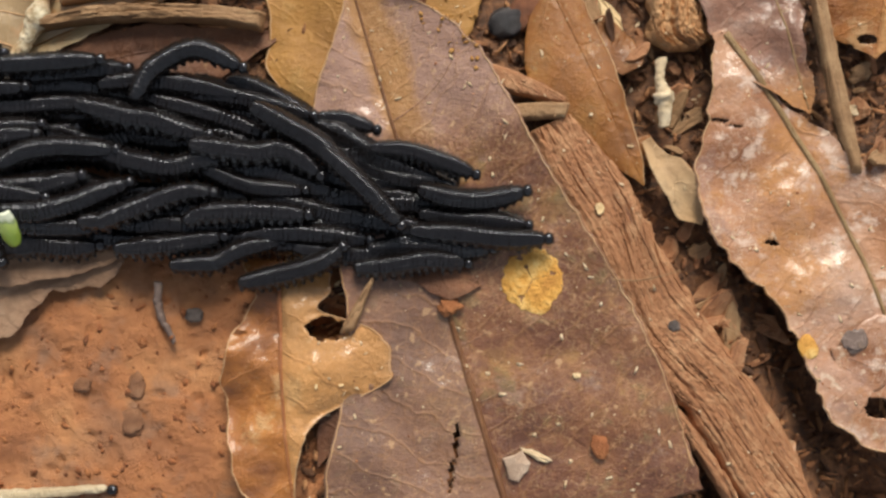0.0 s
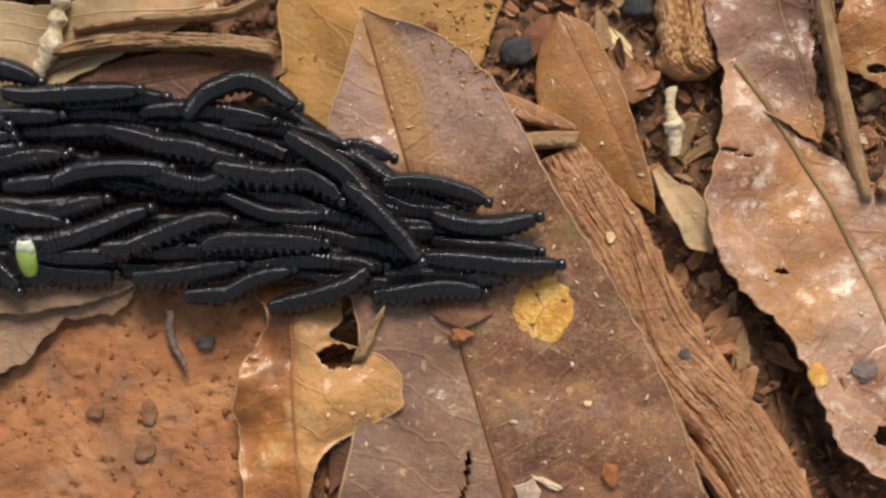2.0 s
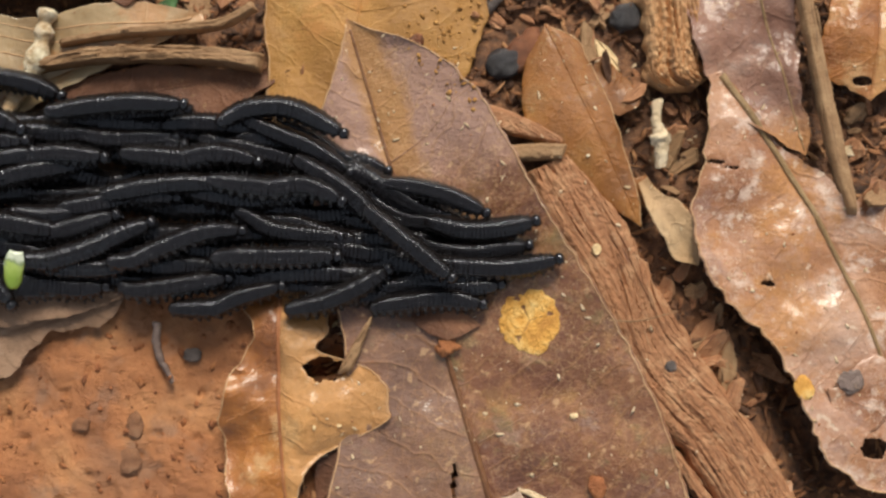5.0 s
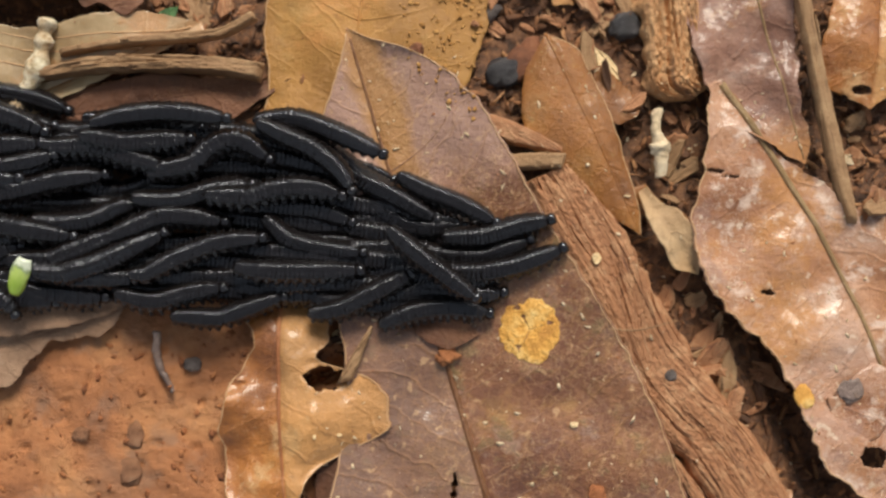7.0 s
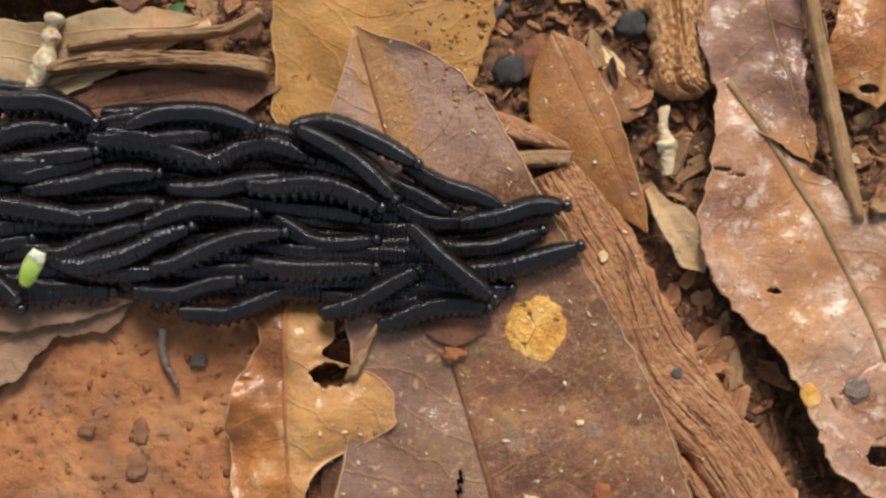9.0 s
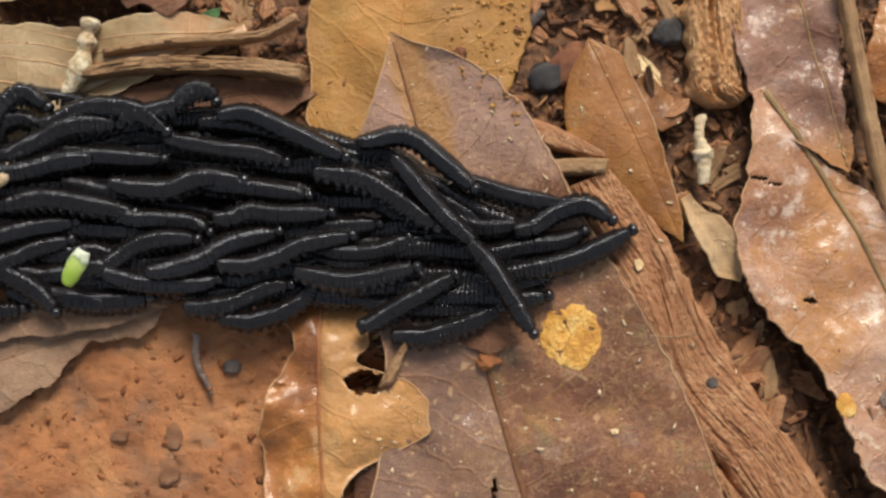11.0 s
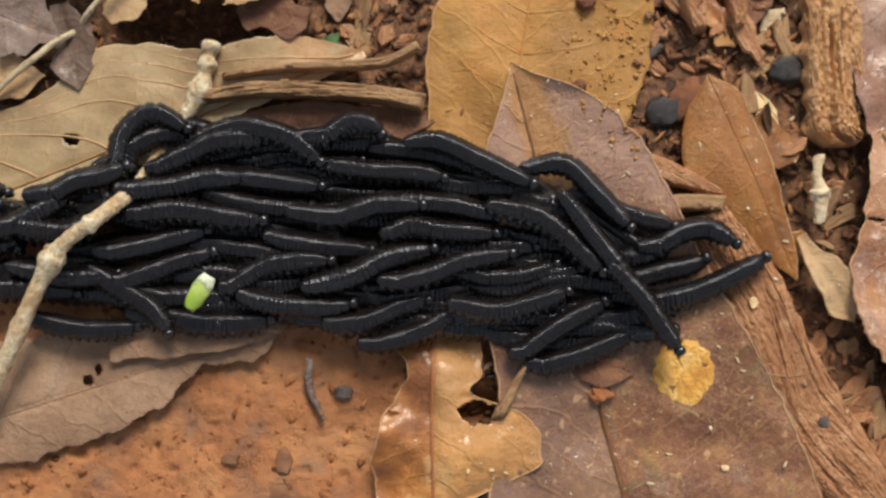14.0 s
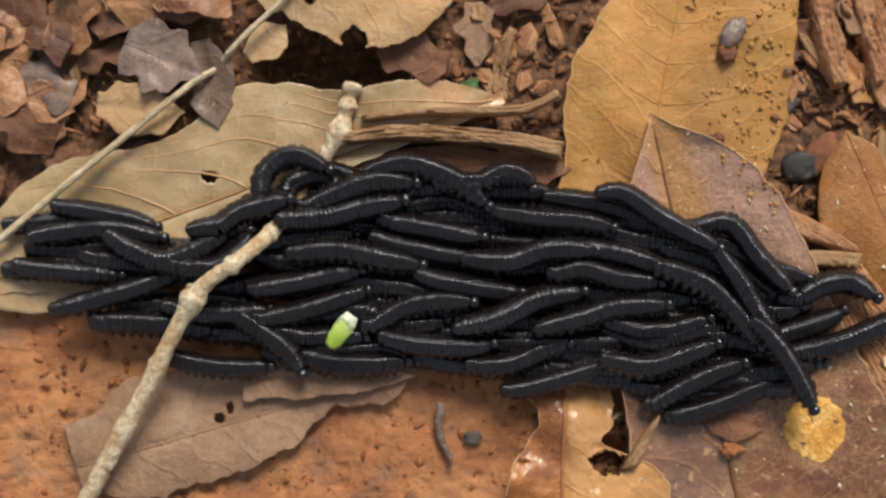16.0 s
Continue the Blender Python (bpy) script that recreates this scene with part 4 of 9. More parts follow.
def twig(name, label, pts, radii, material, knots=(), seed=0, sides=18, rough=0.22, spurs=()):
    """A twig along points (x, y, z in mm), with radii (mm) and knots at fractions of its length."""
    n = 26 * len(pts)
    path = [q * MM for q in spline(pts, n)]
    rr = [q[0] for q in spline([(r, 0) for r in radii], n)]
    for k in range(n):
        u = k / (n - 1)
        for ku, size, wide in knots:
            rr[k] += size * math.exp(-((u - ku) / wide) ** 2)
        path[k] = path[k] + np.array((noise.noise(Vector((u * 14, seed, 0))), noise.noise(Vector((u * 14, seed, 5))), 0.3 * noise.noise(Vector((u * 14, seed, 9))))) * 0.0002
    rr[0] *= 0.5
    rr[-1] *= 0.55
    if not spurs:
        ob = obj(name, uv_mesh(name, *tube(path, [r * MM for r in rr], sides, rough, seed, 900)), material)
        return tagged(ob, label, "twig")
    thing = new(name)
    obj("shaft", uv_mesh("shaft", *tube(path, [r * MM for r in rr], sides, rough, seed, 900)), material, thing)
    for u, turn, long, thin in spurs:
        k = int(u * (n - 1))
        way = Vector(path[k + 1] - path[k - 1]).normalized()
        side = Matrix.Rotation(radians(turn), 3, "Z") @ way
        stub = [path[k] + np.array(side) * (long * MM * q / 6) + np.array((0, 0, 0.0004 * q / 6)) for q in range(7)]
        obj("spur", uv_mesh("spur", *tube(stub, [thin * MM * (1 - 0.09 * q) for q in range(7)], 8, rough, seed + k, 520)), material, thing)
    return tagged(thing, label, "twig")


twig("twig", "pale knobbly twig lying across the larvae", [(-126.4, -49.6, 4), (-116.6, -26.7, 9), (-106.9, -2.5, 14), (-100.2, 5.0, 14.8), (-94.0, 13.0, 9.5), (-89.5, 23, 5.5), (-84.6, 33.7, 5.5), (-82.7, 44.1, 6.5)],
     [1.75, 1.65, 1.5, 1.45, 1.45, 1.45, 1.5, 1.7], M_PALE_BARK, [(0.285, 1.0, 0.018), (0.86, 0.9, 0.03), (0.985, 0.3, 0.012), (0.96, -0.45, 0.008), (0.935, 0.4, 0.01), (0.905, -0.3, 0.01), (0.13, 0.35, 0.012), (0.2, 0.3, 0.01), (0.42, 0.35, 0.012), (0.55, 0.3, 0.015), (0.68, 0.35, 0.012)], 1, spurs=[(0.29, 60, 2.6, 1.2), (0.86, -70, 3.0, 1.1), (0.6, 50, 2.0, 0.6)])
split("stick", "rough flattened dry brown stick", [(-84.5, 34.0), (-73.0, 36.9), (-62.0, 38.0), (-51.0, 38.6), (-39.4, 37.9)], [(-84.0, 31.6), (-73.0, 33.8), (-62.0, 34.7), (-51.0, 35.0), (-39.8, 34.2)], (4.2, 7.4), M_STICK, 11, 120, 20, 0.9, 0.5, 16)
split("stick", "thin curved dark stick with a raised end", [(-80.5, 37.9), (-69.0, 40.8), (-56.0, 42.8), (-48.0, 44.4), (-42.4, 48.2)], [(-80.0, 36.7), (-69.0, 39.2), (-56.0, 41.0), (-48.0, 42.4), (-41.2, 46.6)], (5.0, 7.4), M_STICK, 12, 90, 10, 0.5, 0.3, 8)
twig("grass_stalk", "long thin straight dry stalk", [(-165, -16, 4), (-149.8, 2.0, 6), (-125.7, 27.5, 8), (-114.4, 39.6, 7.6), (-110.6, 44.0, 4.2), (-106.6, 48.8, 7.2), (-96.7, 60.7, 8.5), (-80, 80, 8)], [0.75, 0.78, 0.7, 0.66, 0.62, 0.6, 0.58, 0.5], M_TWIG, [], 4, rough=0.15)
twig("rootlet", "hair-thin brown rootlet on the wood strip", [(32.0, -11.5, 7), (38, -11.3, 7.6), (45.5, -9.0, 7.4)], [0.14, 0.17, 0.1], M_STICK, [], 5, 6)
twig("stick", "pale broken stick half buried in clay", [(-96.0, -62.6, 0.8), (-84.0, -61.0, 1.2), (-64.8, -58.4, 1.6)], [1.2, 1.3, 0.8], M_TWIG, [], 9)
twig("rootlet", "thin grey-brown rootlet on the clay", [(-57.5, -17, 2.0), (-57.0, -23.0, 1.4), (-53.5, -29.0, 1.0)], [0.9, 0.8, 0.5], M_GREY, [], 6, 8)


bpy.context.view_layer.update()
SURFACES = bpy.context.evaluated_depsgraph_get()


def rest(x, y):
    """Height (mm) of the litter at a place (mm)."""
    hit, place, *_ = scene.ray_cast(SURFACES, Vector((x * MM, y * MM, 0.1)), Vector((0, 0, -1)))
    return place.z / MM if hit else 0.0


def pellet(name, label, x, y, size, material, seed=0, turn=0.0, lump=0.35, category="debris"):
    """A worn lump: an uneven block of the given size (mm) with rounded edges."""
    bm = bmesh.new()
    bmesh.ops.create_icosphere(bm, subdivisions=3, radius=1.0)
    for v in bm.verts:
        p = v.co.copy()
        m = max(abs(p.x), abs(p.y), abs(p.z))
        p = p.lerp(p / m * 0.86, 0.22)
        p *= 1 + lump * noise.noise(v.co * 1.6 + Vector((seed * 5.1, 0, 0))) + 0.12 * noise.noise(v.co * 5 + Vector((seed, 3, 0)))
        v.co = Vector((p.x * size[0], p.y * size[1], p.z * size[2])) * (MM / 2)
    me = bpy.data.meshes.new(name)
    uvl = bm.loops.layers.uv.new("UVMap")
    for f in bm.faces:
        for lp in f.loops:
            lp[uvl].uv = (lp.vert.co.x, lp.vert.co.y)
    bm.to_mesh(me)
    bm.free()
    ob = obj(name, me, material)
    ob.matrix_world = pose(x * MM, y * MM, (rest(x, y) + size[2] * 0.28) * MM, 0, 0, turn)
    return tagged(ob, label, category)


def flake_mesh(seed, size, thick=0.35):
    """A flat splintered flake of the given size (mm) with a broken outline and grain along x."""
    rnd = random.Random(seed)
    n = rnd.randrange(9, 14)
    ring = []
    for k in range(n):
        th = 2 * math.pi * (k + rnd.uniform(-0.3, 0.3)) / n
        r = rnd.uniform(0.32, 0.52)
        ring.append((r * math.cos(th), r * math.sin(th) * rnd.uniform(0.75, 1.1)))
    bm = bmesh.new()
    top = [bm.verts.new((x * 0.9, y * 0.9, thick * (0.5 + 0.5 * rnd.random()))) for x, y in ring]
    mid = [bm.verts.new((x, y, thick * 0.35 * rnd.uniform(0.5, 1.3))) for x, y in ring]
    low = [bm.verts.new((x * 0.92, y * 0.92, -thick * 0.3)) for x, y in ring]
    c = bm.verts.new((rnd.uniform(-0.1, 0.1), rnd.uniform(-0.1, 0.1), thick * rnd.uniform(0.6, 1.1)))
    for k in range(n):
        q = (k + 1) % n
        bm.faces.new((c, top[k], top[q]))
        bm.faces.new((top[k], mid[k], mid[q], top[q]))
        bm.faces.new((mid[k], low[k], low[q], mid[q]))
    bm.faces.new(low[::-1])
    bm.transform(Matrix.Diagonal((size[0] * MM, size[1] * MM, size[2] * MM, 1)))
    uvl = bm.loops.layers.uv.new("UVMap")
    for f in bm.faces:
        for lp in f.loops:
            lp[uvl].uv = (lp.vert.co.x + seed * 0.01, lp.vert.co.y + 0.7 * lp.vert.co.z)
    me = bpy.data.meshes.new("wood_flake")
    bm.to_mesh(me)
    bm.free()
    return me


def flake(label, x, y, size, material, seed, turn=0.0, tilt=(0, 0), name="wood_flake"):
    ob = obj(name, flake_mesh(seed, size), material, smooth=False)
    ob.matrix_world = pose(x * MM, y * MM, (rest(x, y) + size[2] * 0.15) * MM, tilt[0], tilt[1], turn)
    return tagged(ob, label, "wood", "loose wood flakes")


twig("twig", "short cream-coloured broken twig among the litter", [(39.8, 33.0, 6.5), (39.8, 28.8, 6.2), (41.0, 25.1, 5.6), (41.5, 19.5, 4.6)], [1.1, 1.0, 1.5, 1.1], M_CREAM, [(0.62, 0.6, 0.07)], 13, spurs=[(0.62, -60, 2.4, 0.9)])
flake("pale broken stick end", 30.0, 42.5, (10.3, 3.4, 3.9), M_PALE, 4, -48)
pellet("stone", "small black angular stone", 9.0, 39.5, (7.5, 6.5, 5), M_COAL, 5, 20, category="stone")
pellet("clod", "reddish-brown soil clod in litter", 13.5, 42.5, (6.5, 9.5, 5), M_REDSTONE, 6, -30)
pellet("clod", "small orange clod on the ochre leaf", -9.0, 42.5, (3.0, 2.8, 2.2), M_REDSTONE, 7)
pellet("clod", "dark red-brown clod on the ochre leaf", -9.0, 60.1, (4.0, 3.8, 2.6), M_REDSTONE, 8, 30)
pellet("stone", "small red-brown pebble on clay", -71.4, -38.4, (3.4, 2.8, 1.2), M_EARTH, 9, category="stone")
pellet("stone", "grey-brown flat pebble on clay", -60.8, -38.0, (3.6, 5.5, 1.0), M_EARTH, 10, category="stone")
pellet("stone", "grey-brown flat pebble on clay", -61.3, -45.5, (5.0, 5.6, 0.9), M_EARTH, 11, category="stone")
pellet("stone", "blue-grey pebble on clay", -50.3, -23.3, (3.6, 3.0, 1.6), M_STONE, 12, category="stone")
pellet("stone", "blue-grey chip on the wood strip", 45.0, -19.9, (2.3, 2.2, 1.0), M_STONE, 13, 40, category="stone")
flake("pale splinter on the wood strip", 29.3, 2.2, (2.1, 3.7, 1.8), M_PALE, 14, 15)
pellet("clod", "orange clay crumb at the leaf tear", 0.7, -18.6, (4.2, 3.4, 1.8), M_CLAY, 15, 20, 0.7)
flake("pale pinkish bark crumb on the brown leaf", 15.6, -49.0, (6.9, 6.4, 3.6), M_ROSE, 16, 50)
flake("pale splinter on the brown leaf", 19.5, -46.8, (8.0, 1.8, 2.0), M_CREAM, 17, -20)
pellet("clod", "orange crumb on the brown leaf", 31.7, -44.3, (3.4, 4.6, 1.8), M_CLAY, 18)
flake("pale crumb on the brown leaf", 26.5, -30.7, (2.1, 1.8, 1.5), M_PALE, 19, 0)
pellet("stone", "blue-grey stone among the litter", 5.5, 52.0, (6.0, 3.5, 3.0), M_STONE, 20, 50, category="stone")
pellet("stone", "pale grey stone on the ochre leaf", -8.5, 64.0, (4.5, 7.0, 2.6), M_GREY, 21, -25, category="stone")
pellet("leaf_stain", "grey patch of dried mud on the rotting leaf", 79.7, -20.7, (5.0, 4.4, 0.35), M_GREY, 22, 30)
pellet("mould_spot", "yellow mould spot on the rotting leaf", 70.6, -22.5, (3.4, 5.0, 0.55), M_FUNGUS, 23, 20)
flake("white twig fragment in the litter", 81.0, 25.9, (8.0, 2.8, 3.0), M_CREAM, 24, 4)
flake("pale grey-green leaf bit on wood", 29.9, 61.0, (5.0, 10.0, 2.5), M_CREAM, 31, -35, (10, 10))
pellet("stone", "dark blue-grey stone between wood chips", 33.2, 50.3, (6.5, 5.5, 4.0), M_COAL, 32, 30, category="stone")
# a small black dot of unknown nature, built as a smooth lump
pellet("seed", "tiny shiny black dot on clay", -64.0, -58.8, (2.4, 2.2, 2.0), M_HEAD, 26, 0, 0.1, "seed")
flake("pale bud scale beside the curled leaf", -21.4, -16.0, (2.6, 4.6, 2.0), M_PALE, 27, 20, (10, 20))
flake("pale crumb on the curled leaf", -24.2, -35.6, (0.8, 1.4, 0.8), M_PALE, 28, 10)
flake("pale crumb on the brown leaf", -19.5, -35.2, (1.2, 0.8, 0.8), M_PALE, 29, 10)
leaf("green_shoot", "small dark green seedling leaf under litter", (-62.5, 43.5), (-58.0, 49.0), [0.6, 1.6, 1.8, 1.2, 0.1], [0.6, 1.6, 1.8, 1.2, 0.1], (2.5, 3.2, 2.8), M_MOSS, wave=0.4, jag=0.1, rib=0.0, seed=80, nu=30, nv=6)


def mould_patch():
    """A cracked yellow crust: wedges of one flat disc with narrow gaps."""
    thing = new("mould_crust")
    cuts = [0.35, 2.1, 4.3, 6.633]
    for k in range(len(cuts) - 1):
        verts, faces = [], []
        nr, na = 26, 90
        for low in (0, 1):
            for i in range(nr + 1):
                for j in range(na + 1):
                    f = i / nr
                    th = cuts[k] + 0.02 + (cuts[k + 1] - cuts[k] - 0.04) * j / na + 0.35 * noise.noise(Vector((f * 5, k, 2)))
                    r = f * (6.1 + 1.4 * noise.noise(Vector((math.cos(th) * 1.3, math.sin(th) * 1.3, 3))) + 0.6 * noise.noise(Vector((math.cos(th) * 5, math.sin(th) * 5, 1)))) + 0.02
                    mid = (cuts[k] + cuts[k + 1]) / 2
                    x, y = 16.8 + r * math.cos(th) + 0.07 * math.cos(mid), -12.4 + r * math.sin(th) + 0.07 * math.sin(mid)
                    h = rest(x, y) + 0.06 + 0.3 * (1 - f ** 4) + 0.12 * noise.noise(Vector((x, y, 0)) * 0.7) + 0.15 * noise.noise(Vector((x, y, 3)) * 2.2) - low * 0.6
                    verts.append((x * MM, y * MM, h * MM))
        w, s = na + 1, (nr + 1) * (na + 1)
        for i in range(nr):
            for j in range(na):
                q = i * w + j
                faces += [(q, q + w, q + w + 1, q + 1), (s + q, s + q + 1, s + q + w + 1, s + q + w)]
        rim = [i * w for i in range(nr + 1)] + [nr * w + j for j in range(1, w)] + [i * w + na for i in range(nr - 1, -1, -1)] + [j for j in range(na - 1, 0, -1)]
        for p, q in zip(rim, rim[1:] + rim[:1]):
            faces.append((q, p, p + s, q + s))
        obj("lobe", mesh_of("lobe", verts, faces), M_FUNGUS, thing)
    tagged(thing, "cracked yellow mould crust on the brown leaf", "mould")


mould_patch()


def scatter_flakes():
    """Broken wood and bark in the gaps between the leaves."""
    rnd = random.Random(21)
    beds = [((44, 66, -45, 20), 80), ((24, 58, 20, 70), 90), ((-62, -44, 42, 72), 22), ((0, 40, 48, 78), 40), ((-120, -62, 46, 72), 26), ((-160, -118, 30, 72), 26), ((78, 95, -5, 40), 14), ((-150, -120, 10, 40), 6)]
    tones = [(M_BARK, "broken orange-brown flake of rotten wood"), (M_STICK, "dull brown flake of bark"), (M_BROWN_WOOD, "dark rotten flake of bark"), (M_BARK, "broken orange-brown flake of rotten wood")]
    for (x0, x1, y0, y1), count in beds:
        for _ in range(count):
            x, y = rnd.uniform(x0, x1), rnd.uniform(y0, y1)
            if rest(x, y) > 3.4:
                continue
            s = 2.0 + 6.0 * rnd.random() ** 2
            mat, text = rnd.choice(tones)
            flake(text, x, y, (s * rnd.uniform(1.0, 1.9), s * rnd.uniform(0.5, 0.9), rnd.uniform(1.6, 3.4)), mat, rnd.randrange(40), rnd.uniform(0, 360), (rnd.uniform(-25, 25), rnd.uniform(-25, 25)))


scatter_flakes()


def large_flakes():
    """Bigger fibrous pieces of rotten wood between the leaves."""
    rnd = random.Random(33)
    for (x0, x1, y0, y1), count in (((22, 56, 42, 78), 20), ((0, 30, 54, 80), 8), ((44, 60, -30, 24), 9), ((-64, -44, 46, 74), 7)):
        for _ in range(count):
            x, y = rnd.uniform(x0, x1), rnd.uniform(y0, y1)
            if rest(x, y) > 2.8:
                continue
            s = rnd.uniform(6, 12)
            flake("large fibrous piece of reddish rotten wood", x, y, (s * rnd.uniform(1.1, 1.8), s * rnd.uniform(0.4, 0.7), rnd.uniform(2.4, 4.0)), M_BARK if rnd.random() < 0.7 else M_STICK, rnd.randrange(40), rnd.uniform(55, 125), (rnd.uniform(-18, 18), rnd.uniform(-15, 15)))


large_flakes()


# ---- loose crumbs ----
def blob_shapes(count, seed):
    """A few uneven rounded lumps as arrays of points and faces."""
    rnd = random.Random(seed)
    out = []
    for k in range(count):
        bm = bmesh.new()
        bmesh.ops.create_icosphere(bm, subdivisions=1, radius=0.5)
        pts = []
        for v in bm.verts:
            p = v.co * (1 + 1.3 * noise.noise(v.co * 3.1 + Vector((k * 3.3, seed, 0))))
            pts.append(p * rnd.uniform(0.85, 1.1))
        out.append((np.array([tuple(p) for p in pts]), [tuple(v.index for v in f.verts) for f in bm.faces]))
        bm.free()
    return out


def crumbs(name, label, count, area, z, sizes, material, seed, flat=0.5, long=1.0, clear=None, on_leaves=False, below=None):
    rnd = random.Random(seed)
    shapes = blob_shapes(14, seed)
    verts, faces = [], []
    for _ in range(count):
        while True:
            x, y = rnd.uniform(area[0], area[1]), rnd.uniform(area[2], area[3])
            if (clear is None or clear(x, y)) and (below is None or rest(x, y) < below):
                break
        s = sizes[0] + (sizes[1] - sizes[0]) * rnd.random() ** 2.2
        e = rnd.uniform(1.0, long)
        rot = np.array(Euler((rnd.uniform(-0.4, 0.4), rnd.uniform(-0.4, 0.4), rnd.uniform(0, 6.28))).to_matrix())
        pts, fs = rnd.choice(shapes)
        p = (pts * np.array((s * e, s / e ** 0.45, s * flat))) @ rot.T + np.array((x, y, rest(x, y) + s * flat * 0.3 if on_leaves else ground_height(x * MM, y * MM) / MM + z + rnd.uniform(-0.3, 0.5)))
        n0 = len(verts)
        verts.extend(map(tuple, p * MM))
        faces.extend(tuple(n0 + q for q in f) for f in fs)
    ob = obj(name, mesh_of(name, verts, faces), material)
    return tagged(ob, label, "litter", kind="stuff")


def bare(x, y):
    return not (x < -30 and y < -12) and not (-150 < x < 20 and -15 < y < 28)


crumbs("wood_crumbs", "dark and orange crumbs of rotten wood", 10000, (-165, 105, -75, 110), 0.6, (0.3, 2.1), M_CRUMB, 1, 0.5, 3.2, bare)
crumbs("wood_splinters", "loose reddish wood splinters in the litter", 900, (-165, 105, -75, 110), 1.6, (0.6, 1.8), M_CRUMB, 2, 0.5, 5.0, bare)
crumbs("clay_crumbs", "orange clay grains on bare soil", 650, (-150, -25, -70, -10), 0, (0.3, 1.6), M_CLAY, 3, 0.45, 1.8, None, True, 1.9)
crumbs("leaf_dust", "orange soil grains heaped on the ochre leaf", 340, (-22, 4, 28, 72), 0, (0.15, 1.2), M_DUST, 6, 0.4, 1.35, lambda x, y: x + 0.25 * (y - 30) > -8 + 5 * noise.noise(Vector((x, y, 0)) * 0.2) and y > 48 - 0.8 * (x + 22), True)
crumbs("leaf_crumbs", "pale soil grains lying on the leaves", 420, (-130, 90, -60, 75), 0, (0.12, 0.55), M_CLAY, 4, 0.5, 1.6, None, True)
crumbs("pale_grains", "tiny cream bits scattered over the brown leaves", 520, (-25, 92, -62, 45), 0, (0.15, 0.9), M_CREAM, 8, 0.4, 2.6, None, True)


# ---- the larvae ----
SEGMENTS = 13
TIMES = [0, 0.75, 1.5, 2.25, 3, 4, 4.8, 5.7, 6.5, 7.5, 8.5, 9.3, 10.2, 11, 11.75, 12.5, 13.25, 14, 14.5, 15, 15.5, 16]


def segment_mesh(seed, tail=False, neck=False):
    """One body ring of unit length and radius along x, with fine folds and side bulges; the first and the last one are rounded off."""
    verts, faces = [], []
    nx, na = 55, 28
    for i in range(nx):
        x = -0.62 + 1.24 * i / (nx - 1)
        for j in range(na):
            th = 2 * math.pi * j / na
            y, z = math.cos(th), math.sin(th)
            crease = math.sin(math.pi * 2 * (x + 0.5) + 0.5 * noise.noise(Vector((y * 2.2, z * 2.2, seed * 3.1 + 0.8 * x))))
            fold = min(1.0, 1.3 * abs(crease)) ** 0.6
            bulge = 0.2 * math.exp(-((th - 3.5) / 0.26) ** 2) + 0.2 * math.exp(-((th - 5.92) / 0.26) ** 2)
            knob = math.exp(-((th - 0.42) / 0.16) ** 2) + math.exp(-((th - 2.72) / 0.16) ** 2)
            deep = 0.09 + 0.055 * noise.noise(Vector((x * 2.6 + seed * 4, y * 2.4, 5)))
            r = 0.98 - (0.02 + deep * max(0.0, z) ** 0.8) * (1 - fold)
            if tail and x < 0.3:
                r *= max(0.08, 1 - ((0.3 - x) / 0.925) ** 2) ** 0.5
            elif neck and x > -0.2:
                r *= max(0.3, 1 - ((x + 0.2) / 0.9) ** 2) ** 0.5
            elif abs(x) > 0.5:
                r *= 1 - 1.3 * (abs(x) - 0.5)
            k = r * (1 + bulge * (1.2 + 0.7 * noise.noise(Vector((seed * 5.3, y, 1)))) * (0.5 + 0.5 * math.cos(math.pi * 2 * x)) ** 1.3 + 0.12 * knob * fold + 0.03 * math.cos(7 * th) * fold + 0.07 * noise.noise(Vector((x * 4.2 + seed * 9, y * 3.2, z * 3.2))) + 0.03 * noise.noise(Vector((x * 10 + seed * 9, y * 7, z * 7))))
            if z > 0:
                k *= 1 - 0.10 * math.sin(2 * th) ** 2
            verts.append((x, y * k * 0.97, z * k * (1.04 if z > 0 else 0.86)))
    for i in range(nx - 1):
        for j in range(na):
            j2 = (j + 1) % na
            faces.append((i * na + j, (i + 1) * na + j, (i + 1) * na + j2, i * na + j2))
    faces.append(tuple(range(na)))
    faces.append(tuple((nx - 1) * na + j for j in range(na))[::-1])
    me = mesh_of("segment", verts, faces)
    me.materials.append(M_BODY)
    me.shade_smooth()
    return me


def leg_mesh(side, jointed):
    """A stubby proleg, or a jointed leg with a claw, in the ring's space."""
    n = 9
    if jointed:
        pts = [(0.0, 0.5, -0.5), (0.06, 0.78, -0.7), (0.14, 0.88, -0.88), (0.2, 0.8, -1.02)]
        rad = [0.24, 0.19, 0.13, 0.03]
    else:
        pts = [(0.0, 0.45, -0.45), (0.0, 0.66, -0.68), (0.02, 0.74, -0.86), (0.02, 0.74, -0.95)]
        rad = [0.32, 0.30, 0.26, 0.14]
    path = [np.array((p[0], p[1] * side, p[2])) for p in spline(pts, n)]
    rr = [q[0] for q in spline([(r, 0) for r in rad], n)]
    v, f, _ = tube(path, rr, 8)
    me = mesh_of("leg", v, f)
    me.materials.append(M_LEG)
    me.shade_smooth()
    return me


